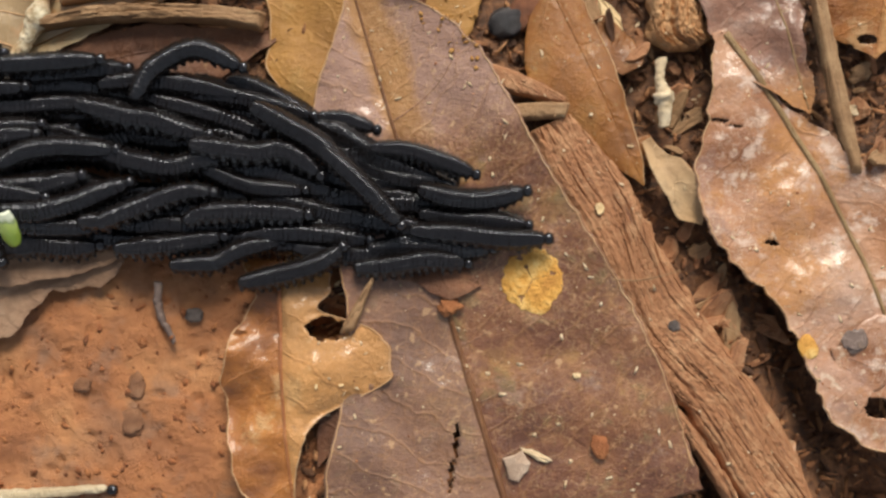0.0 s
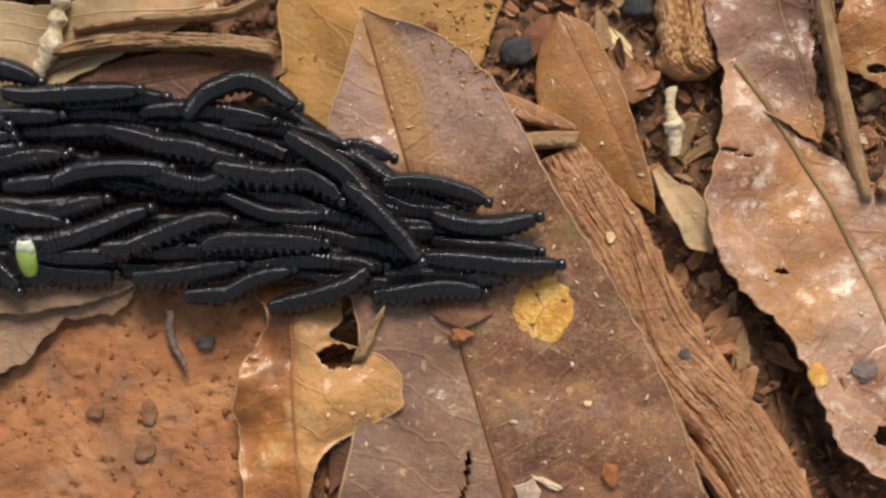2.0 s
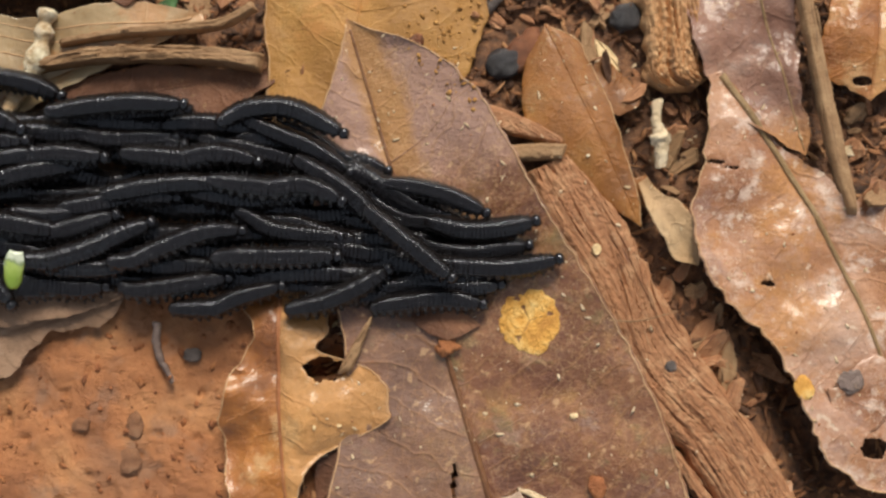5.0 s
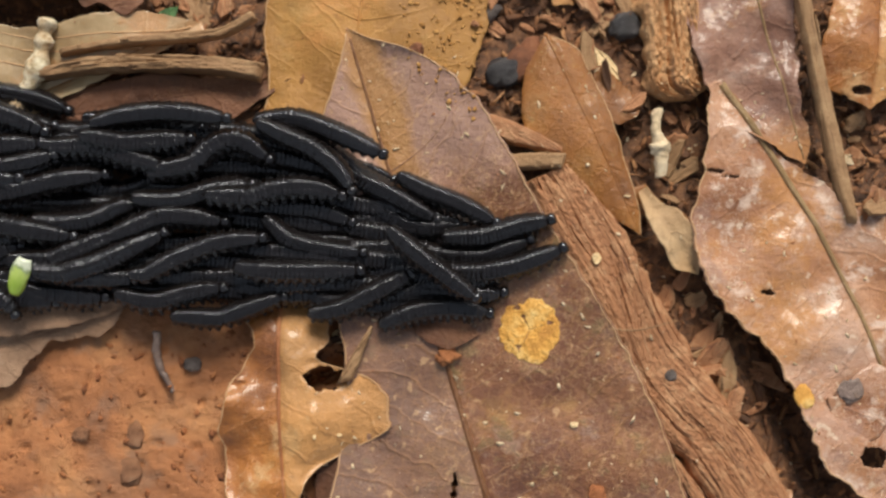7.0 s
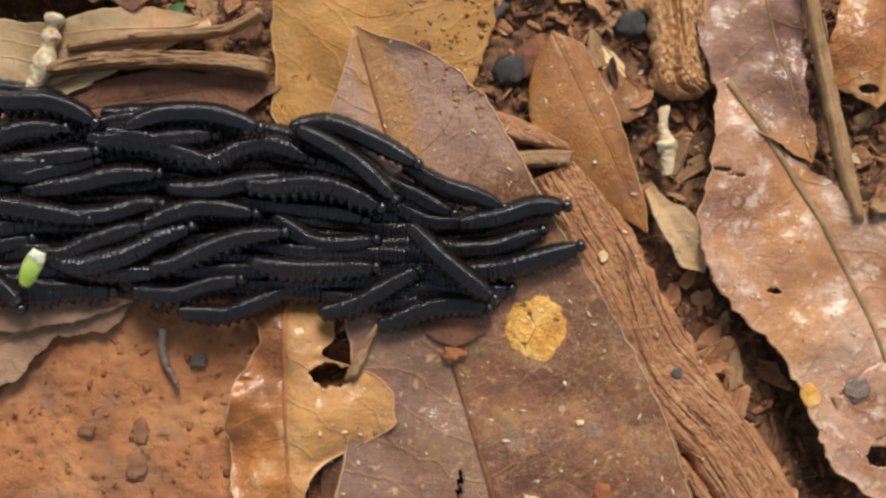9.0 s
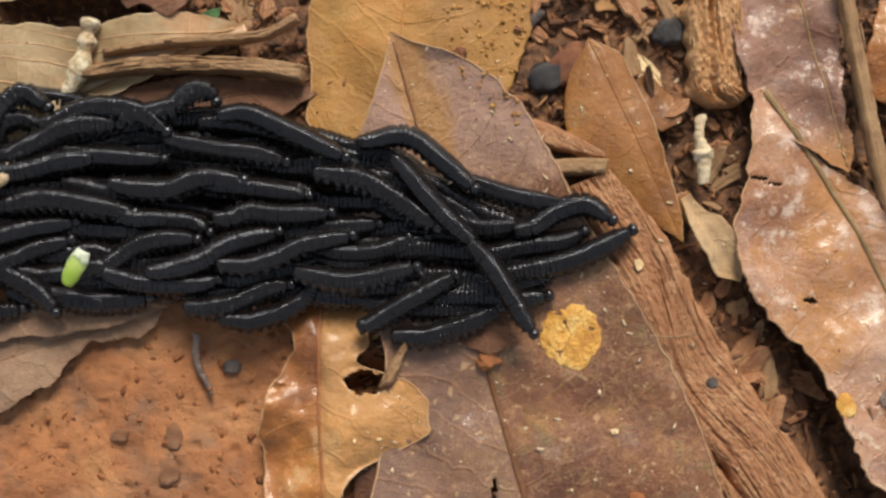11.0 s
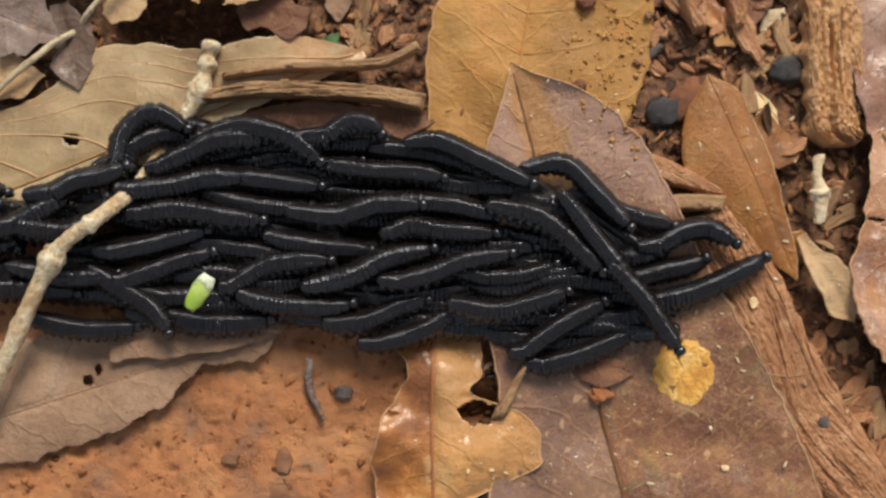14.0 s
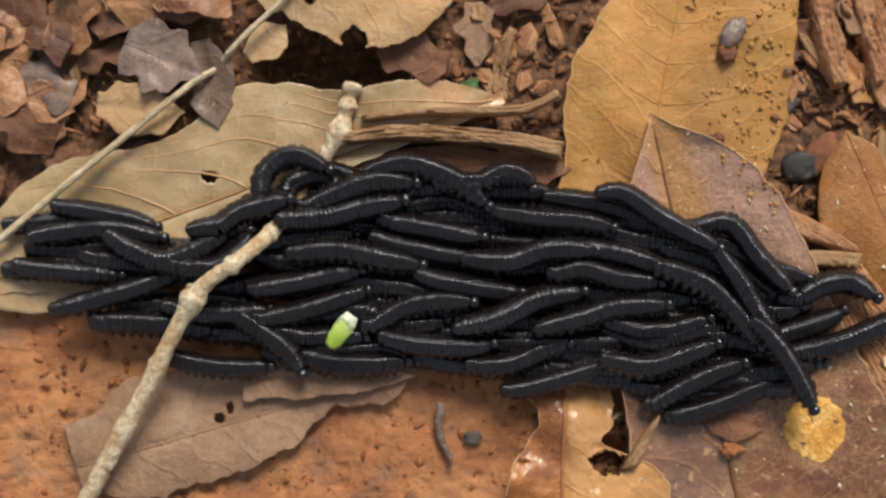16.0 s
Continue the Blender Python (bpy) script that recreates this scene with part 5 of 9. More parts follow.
def bristle_mesh():
    """Short stiff hairs over the back and sides of a ring."""
    rnd = random.Random(3)
    verts, faces = [], []
    for _ in range(34):
        x = rnd.uniform(-0.45, 0.45)
        th = rnd.uniform(-0.55, math.pi + 0.55)
        out = Vector((rnd.uniform(-0.3, 0.3), math.cos(th), math.sin(th))).normalized()
        root = Vector((x, math.cos(th) * 0.9, math.sin(th) * 0.9))
        side = out.cross(Vector((1, 0.2, 0))).normalized() * 0.02
        up = out.cross(side).normalized() * 0.02
        n0 = len(verts)
        verts += [root + side, root - side * 0.5 + up, root - side * 0.5 - up, root + out * rnd.uniform(0.24, 0.42)]
        faces += [(n0, n0 + 1, n0 + 3), (n0 + 1, n0 + 2, n0 + 3), (n0 + 2, n0, n0 + 3)]
    me = mesh_of("bristles", verts, faces)
    me.materials.append(M_LEG)
    return me


def head_mesh():
    """A rounded capsule with a face plate and jaws, facing x."""
    bm = bmesh.new()
    bmesh.ops.create_uvsphere(bm, u_segments=24, v_segments=14, radius=1.0)
    for v in bm.verts:
        x, y, z = v.co
        groove = 0.05 * math.exp(-(y / 0.09) ** 2) * max(0.0, z * 0.7 + x * 0.5)
        k = 1 - groove
        if x > 0.2 and z < -0.1:
            k *= 0.9
        v.co = Vector((x * 0.82 * k, y * 0.97 * k, z * 1.04 * k))
    for s in (-1, 1):
        m = Matrix.LocRotScale((0.62, 0.22 * s, -0.62), Euler((0, 0.7, 0)), Vector((0.3, 0.2, 0.26)))
        bmesh.ops.create_icosphere(bm, subdivisions=2, radius=1.0, matrix=m)
    me = bpy.data.meshes.new("head")
    bm.to_mesh(me)
    bm.free()
    me.materials.append(M_HEAD)
    me.shade_smooth()
    return me


def eye_mesh(side):
    bm = bmesh.new()
    bmesh.ops.create_icosphere(bm, subdivisions=2, radius=0.17, matrix=Matrix.Translation((0.52, 0.66 * side, 0.12)))
    me = bpy.data.meshes.new("eye")
    bm.to_mesh(me)
    bm.free()
    me.materials.append(M_EYE)
    me.shade_smooth()
    return me


RINGS = [segment_mesh(k) for k in range(9)]
TAIL = segment_mesh(12, True)
NECK = segment_mesh(13, neck=True)
PROLEG = {s: leg_mesh(s, False) for s in (-1, 1)}
LEG = {s: leg_mesh(s, True) for s in (-1, 1)}
HEAD = head_mesh()
BRISTLES = bristle_mesh()
EYE = {s: eye_mesh(s) for s in (-1, 1)}
LARVAE = []


# the times (s) at which each larva's axis is known; two of them lie beside each pause
STATIONS = (0, 1.5, 3, 4, 6.5, 7.5, 8.5, 11, 12.5, 14, 15, 16)


def larva(heights, rows):
    """A crawling larva. heights: its axis above the ground early, midway and late (mm); rows: x, y of four points from tail to head at each of STATIONS (mm)."""
    rnd = random.Random(len(LARVAE) * 7 + 1)
    z = [0.9 * h + 2.6 for h in heights]
    axes = np.array(rows, float).reshape(len(STATIONS), 4, 2)
    line = spline(axes[-1], 30)
    run = sum(float(np.linalg.norm(b - a)) for a, b in zip(line, line[1:]))
    length = min(max(run + 2.5, 22.5), 28.0)
    pitch = (length - 1.6) / SEGMENTS
    size = rnd.uniform(2.15, 2.55) * (0.8 + 0.2 * length / 26)
    thing = new("larva")
    parts = []
    for k in range(SEGMENTS):
        ob = new("segment", TAIL if k == 0 else NECK if k == SEGMENTS - 1 else RINGS[(k * 5 + len(LARVAE) * 7) % 9])
        ob.parent = thing
        u = k / (SEGMENTS - 1)
        r = size * (0.68 + 0.32 * min(1.0, u / 0.25) ** 0.7) * (1 - 0.30 * max(0.0, (u - 0.74) / 0.26) ** 2)
        ob.scale = (pitch * MM, r * MM, r * MM)
        kind = LEG if k >= SEGMENTS - 3 else (PROLEG if k not in (1, SEGMENTS - 4) else None)
        if kind:
            for s in (-1, 1):
                lg = new("leg" if kind is LEG else "proleg", kind[s])
                lg.parent = ob
        new("bristles", BRISTLES).parent = ob
        parts.append((ob, (SEGMENTS - 1 - k + 0.5) * pitch + 1.5))
    hd = new("head", HEAD)
    hd.parent = thing
    hd["label"] = "shiny black round head"
    hd.scale = (size * 0.57 * MM,) * 3
    for s in (-1, 1):
        new("eye", EYE[s]).parent = hd
    parts.append((hd, 0.7))
    tagged(thing, "black sawfly larva with ringed skin crawling in a cluster", "larva", "crawling cluster of larvae")
    LARVAE.append((thing, parts, z, axes, size, rnd.uniform(0, 6.28), rnd.uniform(12, 34)))


larva((8.5, 8.5, 8.5), [[-116.9, 7.7, -116.1, 13.7, -111.4, 18.8, -105.3, 15.6], [-114.5, 8.7, -113.7, 14.7, -109.0, 19.8, -102.9, 16.6], [-112.1, 9.8, -111.3, 15.8, -106.6, 20.9, -100.5, 17.7], [-110.5, 10.5, -109.7, 16.5, -105.0, 21.6, -98.9, 18.4], [-106.5, 12.2, -105.7, 18.3, -101.0, 23.3, -94.9, 20.1], [-104.9, 13.2, -104.1, 19.2, -99.4, 24.3, -93.3, 21.1], [-103.3, 14.1, -102.5, 20.1, -97.8, 25.2, -91.7, 22.0], [-99.3, 16.5, -98.5, 22.5, -93.8, 27.6, -87.7, 24.4], [-97.5, 17.3, -97.2, 23.1, -92.1, 27.9, -83.8, 24.9], [-98.0, 17.2, -97.5, 23.0, -92.3, 28.0, -84.1, 25.1], [-97.8, 18.3, -97.4, 23.7, -92.2, 28.2, -83.9, 25.4], [-97.6, 18.5, -97.4, 23.6, -92.4, 27.9, -84.0, 25.4]])
larva((6, 6, 6), [[-116.4, 10.3, -115.3, 13.3, -111.2, 14.6, -106.8, 12.7], [-114.0, 11.3, -112.9, 14.2, -108.8, 15.6, -104.4, 13.7], [-111.6, 12.3, -110.5, 15.2, -106.4, 16.5, -102.0, 14.7], [-110.0, 12.9, -108.9, 15.9, -104.8, 17.2, -100.4, 15.3], [-106.0, 14.6, -104.9, 17.5, -100.8, 18.8, -96.4, 16.9], [-104.4, 15.4, -103.3, 18.3, -99.2, 19.7, -94.8, 17.8], [-102.8, 16.3, -101.7, 19.2, -97.6, 20.5, -93.2, 18.7], [-98.8, 18.4, -97.7, 21.3, -93.6, 22.7, -89.2, 20.8], [-96.8, 18.7, -95.1, 22.0, -90.1, 23.9, -85.0, 22.8], [-96.8, 18.5, -94.6, 22.0, -89.0, 24.4, -83.9, 23.3], [-95.5, 18.8, -93.8, 22.2, -88.7, 24.4, -83.5, 23.3], [-93.2, 19.4, -92.0, 22.6, -87.7, 24.6, -83.0, 23.5]])
larva((8, 8, 8), [[-112.4, 6.1, -106.8, 9.3, -100.5, 12.5, -91.1, 13.5], [-110.0, 7.0, -104.4, 10.3, -98.1, 13.4, -88.7, 14.5], [-107.6, 8.0, -102.0, 11.2, -95.7, 14.4, -86.3, 15.5], [-106.0, 8.7, -100.4, 11.9, -94.1, 15.0, -84.7, 16.1], [-102.0, 10.3, -96.4, 13.5, -90.1, 16.7, -80.7, 17.7], [-100.4, 11.4, -94.8, 14.6, -88.5, 17.7, -79.1, 18.8], [-98.8, 12.4, -93.2, 15.7, -86.9, 18.8, -77.5, 19.9], [-94.8, 15.1, -89.2, 18.3, -82.9, 21.5, -73.5, 22.6], [-91.7, 16.4, -86.0, 19.7, -79.8, 22.9, -70.2, 23.9], [-90.0, 17.3, -84.4, 20.5, -78.3, 23.7, -68.7, 24.8], [-89.1, 17.9, -83.5, 21.0, -77.3, 24.1, -67.7, 25.0], [-88.3, 18.1, -82.6, 21.3, -76.3, 24.4, -66.9, 25.4]])
larva((8.5, 8.5, 8.5), [[-117.3, 1.3, -109.4, 3.0, -103.1, 5.1, -94.7, 6.5], [-114.9, 2.2, -107.0, 3.9, -100.7, 6.1, -92.3, 7.5], [-112.5, 3.2, -104.6, 4.9, -98.3, 7.0, -89.9, 8.4], [-110.9, 3.8, -103.0, 5.5, -96.7, 7.7, -88.3, 9.1], [-106.9, 5.4, -99.0, 7.1, -92.7, 9.3, -84.3, 10.7], [-105.3, 6.5, -97.4, 8.3, -91.1, 10.4, -82.7, 11.8], [-103.7, 7.7, -95.8, 9.4, -89.5, 11.6, -81.1, 13.0], [-99.7, 10.6, -91.8, 12.3, -85.5, 14.4, -77.1, 15.8], [-96.9, 12.5, -88.9, 14.5, -82.4, 17.1, -73.9, 19.1], [-94.7, 12.3, -86.9, 14.0, -80.5, 16.1, -71.9, 17.1], [-93.1, 13.3, -85.3, 14.9, -79.0, 17.2, -70.3, 19.1], [-91.8, 15.0, -84.2, 16.6, -77.8, 19.2, -68.7, 21.9]])
larva((8.5, 8.5, 8.5), [[-107.6, 19.0, -102.2, 18.7, -96.8, 17.2, -91.9, 15.0], [-105.2, 20.0, -99.8, 19.7, -94.4, 18.2, -89.5, 16.0], [-102.8, 21.0, -97.4, 20.7, -92.0, 19.2, -87.1, 17.1], [-101.2, 21.7, -95.8, 21.4, -90.4, 19.9, -85.5, 17.8], [-97.2, 23.5, -91.8, 23.2, -86.4, 21.6, -81.5, 19.5], [-92.7, 24.6, -87.4, 24.3, -81.9, 22.9, -76.8, 20.9], [-88.8, 25.3, -83.2, 25.2, -77.6, 23.8, -72.7, 21.4], [-87.7, 21.8, -79.7, 25.4, -70.6, 25.1, -64.1, 21.2], [-83.7, 23.4, -75.9, 26.4, -67.2, 25.2, -60.7, 21.0], [-82.2, 24.2, -74.1, 26.9, -64.7, 25.4, -57.7, 20.9], [-81.1, 24.9, -72.9, 27.5, -63.4, 25.9, -56.2, 21.9], [-77.6, 26.2, -70.1, 28.8, -60.9, 27.0, -52.5, 22.1]])
larva((4, 4, 9), [[-91.4, 19.5, -84.6, 19.9, -76.7, 20.4, -68.8, 19.7], [-87.6, 19.9, -80.9, 20.3, -73.2, 20.8, -65.5, 20.2], [-82.4, 20.1, -75.8, 20.5, -68.2, 21.0, -60.4, 20.2], [-79.8, 20.8, -73.2, 21.2, -65.7, 21.7, -58.0, 20.9], [-79.6, 20.5, -72.8, 21.6, -64.4, 21.2, -55.8, 21.3], [-75.4, 21.1, -68.6, 22.2, -60.5, 21.7, -52.5, 21.7], [-72.0, 21.3, -65.3, 22.3, -57.5, 21.6, -49.8, 21.5], [-63.9, 26.4, -60.9, 29.8, -57.4, 30.2, -55.3, 27.6], [-60.7, 25.6, -57.7, 28.7, -54.3, 29.0, -51.7, 26.7], [-57.6, 26.5, -53.8, 29.5, -49.2, 29.6, -46.6, 27.4], [-56.5, 26.8, -52.4, 29.2, -47.7, 28.4, -45.7, 25.8], [-55.3, 26.9, -51.2, 29.5, -46.6, 29.0, -44.6, 26.4]])
larva((8, 8, 7.5), [[-110.3, 7.4, -103.1, 8.6, -96.4, 9.8, -89.4, 11.6], [-107.9, 8.4, -100.7, 9.5, -94.0, 10.8, -87.0, 12.6], [-105.5, 9.3, -98.3, 10.5, -91.6, 11.8, -84.6, 13.5], [-103.9, 10.0, -96.7, 11.2, -90.0, 12.4, -83.0, 14.2], [-99.9, 11.6, -92.7, 12.8, -86.0, 14.0, -79.0, 15.8], [-96.6, 12.1, -89.9, 13.1, -83.3, 14.3, -75.3, 16.7], [-92.8, 12.4, -85.8, 13.6, -79.2, 14.9, -72.1, 16.6], [-80.5, 16.1, -74.2, 16.2, -68.4, 16.2, -64.2, 16.4], [-76.6, 17.8, -70.4, 17.9, -64.4, 17.7, -60.1, 17.9], [-73.9, 17.0, -67.5, 17.0, -61.4, 16.7, -57.0, 16.7], [-72.2, 17.3, -65.7, 17.2, -59.5, 16.9, -55.2, 16.9], [-70.9, 17.2, -64.1, 17.0, -57.3, 16.5, -52.5, 16.5]])
larva((8, 8, 8), [[-103.8, -2.6, -95.6, -0.8, -86.8, -1.5, -77.7, -2.4], [-102.7, -2.1, -94.4, -0.3, -85.7, -1.1, -76.6, -1.9], [-101.6, -1.7, -93.3, 0.2, -84.6, -0.6, -75.5, -1.4], [-100.9, -1.3, -92.6, 0.5, -83.8, -0.2, -74.7, -1.1], [-99.0, -0.5, -90.7, 1.3, -82.0, 0.6, -72.9, -0.3], [-98.1, 0.7, -89.9, 2.6, -81.1, 1.8, -72.0, 1.0], [-97.3, 2.0, -89.0, 3.8, -80.3, 3.1, -71.1, 2.2], [-95.1, 5.2, -86.9, 7.0, -78.1, 6.3, -69.0, 5.4], [-93.3, 7.1, -84.8, 8.7, -76.1, 8.2, -67.6, 8.1], [-93.1, 7.9, -84.7, 9.5, -76.0, 9.0, -67.7, 9.0], [-92.4, 8.0, -83.9, 9.6, -75.1, 9.0, -66.7, 8.7], [-89.9, 8.7, -81.2, 10.4, -72.2, 9.8, -63.7, 9.5]])
larva((7.5, 7.5, 6.5), [[-102.8, 7.5, -97.5, 9.3, -93.3, 10.7, -89.6, 11.9], [-100.4, 8.3, -95.1, 10.0, -90.9, 11.4, -87.2, 12.7], [-98.0, 9.0, -92.7, 10.8, -88.5, 12.1, -84.8, 13.4], [-96.4, 9.5, -91.1, 11.2, -86.9, 12.6, -83.2, 13.9], [-92.4, 10.7, -87.1, 12.4, -82.9, 13.8, -79.2, 15.1], [-88.5, 11.4, -83.3, 13.2, -79.2, 14.6, -75.6, 15.9], [-85.8, 11.1, -80.4, 13.1, -76.1, 14.6, -72.4, 15.7], [-76.5, 9.4, -72.0, 9.6, -67.8, 9.9, -62.8, 11.2], [-74.5, 11.3, -69.9, 11.4, -65.6, 11.7, -60.5, 12.8], [-73.6, 12.1, -68.8, 12.0, -64.1, 12.1, -58.8, 13.1], [-72.3, 12.7, -67.0, 12.6, -61.6, 12.3, -55.7, 13.0], [-70.3, 12.9, -64.7, 12.7, -59.0, 12.3, -53.4, 12.8]])
larva((6.5, 6.5, 8.5), [[-105.2, 6.2, -96.6, 8.3, -89.2, 10.6, -80.2, 12.3], [-102.8, 6.4, -94.2, 8.6, -86.8, 10.8, -77.8, 12.5], [-100.4, 6.7, -91.8, 8.8, -84.4, 11.1, -75.4, 12.8], [-98.8, 6.8, -90.2, 9.0, -82.8, 11.2, -73.8, 12.9], [-94.8, 7.2, -86.2, 9.3, -78.8, 11.6, -69.8, 13.3], [-90.4, 7.2, -81.8, 9.3, -74.3, 11.5, -64.9, 13.0], [-86.4, 7.5, -77.5, 9.6, -69.6, 11.7, -60.7, 13.0], [-71.0, 10.2, -63.4, 10.5, -57.3, 13.2, -48.3, 13.1], [-67.5, 11.8, -58.9, 11.8, -51.7, 14.6, -42.7, 15.2], [-62.5, 11.2, -53.8, 11.3, -46.3, 14.3, -37.0, 15.0], [-59.1, 11.2, -50.5, 11.7, -43.2, 15.1, -34.2, 15.9], [-56.2, 11.9, -47.9, 12.4, -40.5, 15.8, -30.3, 16.7]])
larva((6.5, 6.5, 6.5), [[-88.8, -0.5, -82.2, 0.3, -76.7, 1.4, -72.3, 2.2], [-86.2, 1.0, -79.5, 2.0, -74.1, 3.1, -70.4, 3.4], [-83.7, 1.5, -76.8, 2.4, -71.5, 3.4, -68.2, 3.6], [-82.0, 2.0, -75.3, 2.7, -69.9, 3.7, -66.0, 4.5], [-78.1, 2.5, -71.0, 4.0, -65.6, 6.9, -61.8, 7.5], [-76.6, 3.1, -70.0, 4.1, -64.6, 6.7, -59.4, 7.9], [-76.3, 3.2, -69.3, 4.3, -63.4, 7.0, -58.1, 8.0], [-69.6, 4.5, -63.0, 4.9, -58.4, 4.5, -54.5, 2.3], [-68.3, 5.1, -62.3, 5.3, -57.6, 5.0, -52.1, 3.3], [-63.7, 5.5, -57.3, 5.3, -52.1, 5.3, -46.2, 5.4], [-62.5, 6.3, -56.5, 6.0, -51.4, 6.0, -45.0, 6.1], [-61.7, 7.0, -54.9, 6.7, -49.3, 6.6, -43.7, 6.8]])
larva((7, 7, 7), [[-88.5, -1.6, -83.0, -1.0, -76.5, 1.0, -71.1, 2.7], [-86.3, -0.2, -80.5, 0.6, -74.1, 2.6, -69.4, 3.9], [-84.3, 0.0, -78.3, 0.8, -72.0, 2.6, -68.2, 3.5], [-81.9, 0.7, -76.2, 1.2, -69.6, 3.1, -64.6, 4.8], [-77.9, -4.4, -73.3, -2.3, -68.7, -0.1, -64.4, 1.8], [-77.3, -4.4, -72.6, -2.2, -67.6, 0.2, -62.6, 2.2], [-76.8, -4.1, -71.9, -1.9, -66.2, 0.6, -60.6, 2.8], [-74.7, -5.2, -69.2, -1.0, -63.6, 0.7, -56.6, 1.1], [-74.2, -4.3, -68.6, -0.2, -62.9, 1.5, -55.9, 2.1], [-73.5, -4.3, -67.7, -0.1, -61.4, 1.7, -53.8, 2.5], [-73.2, -3.9, -67.3, 0.4, -60.9, 2.4, -53.4, 3.1], [-72.7, -3.2, -66.6, 1.1, -60.1, 3.0, -52.9, 3.6]])
larva((6.5, 6.5, 6.5), [[-106.3, -5.3, -100.8, -3.5, -94.9, -1.5, -86.2, 0.2], [-105.4, -5.3, -99.9, -3.5, -94.0, -1.5, -85.3, 0.3], [-104.5, -5.3, -99.0, -3.5, -93.1, -1.5, -84.5, 0.3], [-103.9, -5.3, -98.5, -3.4, -92.5, -1.5, -83.9, 0.3], [-102.5, -5.3, -97.0, -3.4, -91.1, -1.4, -82.4, 0.3], [-102.1, -4.6, -96.6, -2.8, -90.7, -0.8, -82.0, 0.9], [-101.7, -4.0, -96.2, -2.1, -90.3, -0.2, -81.6, 1.6], [-100.7, -2.4, -95.2, -0.5, -89.3, 1.5, -80.6, 3.2], [-99.5, -0.9, -93.8, 0.9, -87.8, 3.0, -79.3, 5.4], [-97.8, 0.1, -91.4, 1.9, -85.2, 4.2, -78.5, 6.6], [-97.4, 0.2, -91.0, 2.1, -84.8, 4.4, -77.8, 6.8], [-95.7, 1.0, -89.3, 2.9, -82.8, 5.2, -75.3, 7.5]])
larva((6, 6, 6), [[-103.3, -8.6, -98.7, -6.5, -94.5, -4.2, -87.1, -1.8], [-102.5, -8.6, -97.9, -6.5, -93.6, -4.2, -86.3, -1.8], [-101.6, -8.6, -97.0, -6.5, -92.7, -4.2, -85.4, -1.8], [-101.0, -8.5, -96.4, -6.5, -92.2, -4.2, -84.8, -1.8], [-99.6, -8.5, -95.0, -6.5, -90.7, -4.2, -83.4, -1.7], [-99.1, -8.2, -94.5, -6.2, -90.3, -3.9, -82.9, -1.4], [-98.7, -7.9, -94.1, -5.8, -89.9, -3.5, -82.5, -1.1], [-97.6, -7.1, -93.0, -5.0, -88.8, -2.7, -81.4, -0.3], [-95.9, -5.6, -91.3, -3.7, -87.0, -1.6, -79.6, 0.8], [-95.1, -5.4, -89.8, -3.2, -84.6, -0.5, -77.0, 2.3], [-95.1, -5.4, -89.0, -2.9, -82.9, 0.1, -75.4, 3.1], [-93.9, -4.7, -87.5, -2.5, -81.1, 0.4, -73.7, 3.8]])
larva((6.5, 6.5, 6.5), [[-81.6, -7.8, -77.2, -7.7, -70.6, -7.2, -66.5, -6.7], [-80.0, -7.7, -75.6, -7.6, -69.0, -7.1, -64.9, -6.6], [-78.4, -7.6, -74.0, -7.5, -67.4, -7.0, -63.3, -6.5], [-77.3, -7.5, -72.9, -7.5, -66.3, -6.9, -62.2, -6.4], [-74.6, -7.4, -70.2, -7.3, -63.7, -6.8, -59.5, -6.3], [-73.5, -7.1, -69.1, -7.2, -62.4, -6.8, -58.0, -6.3], [-72.4, -6.6, -68.1, -6.8, -61.4, -6.4, -56.8, -6.0], [-70.7, -7.5, -66.3, -8.0, -57.7, -7.5, -52.1, -6.0], [-68.9, -6.9, -64.4, -7.5, -56.0, -6.9, -50.8, -5.1], [-68.1, -6.5, -62.7, -6.9, -53.4, -6.3, -48.9, -5.1], [-69.4, -5.8, -64.0, -6.2, -54.1, -5.6, -48.5, -4.3], [-69.1, -5.4, -63.5, -5.8, -53.5, -5.1, -48.0, -3.6]])
larva((7.5, 7.5, 7.5), [[-80.3, -5.3, -72.7, -2.6, -67.4, -0.1, -62.0, 2.1], [-80.3, -5.5, -72.2, -2.5, -66.4, 0.4, -60.9, 2.7], [-79.7, -5.9, -71.5, -2.8, -65.3, 0.2, -59.8, 2.5], [-78.7, -6.2, -70.6, -2.9, -64.6, 0.3, -59.0, 2.5], [-75.0, -6.9, -68.1, -4.1, -61.7, -0.4, -55.7, 2.6], [-73.7, -6.7, -66.8, -4.0, -60.5, -0.4, -54.6, 2.6], [-72.7, -6.3, -65.7, -3.6, -59.4, 0.0, -53.4, 3.0], [-64.8, -5.7, -57.4, -3.3, -50.4, 1.1, -41.0, 4.0], [-61.9, -4.8, -54.3, -2.0, -47.1, 2.9, -37.7, 5.7], [-58.3, -2.8, -50.9, -0.3, -43.6, 4.2, -34.1, 7.0], [-57.5, -2.1, -50.0, 0.5, -42.6, 5.2, -33.0, 7.9], [-56.2, -1.6, -48.7, 1.1, -41.4, 5.9, -31.7, 8.7]])
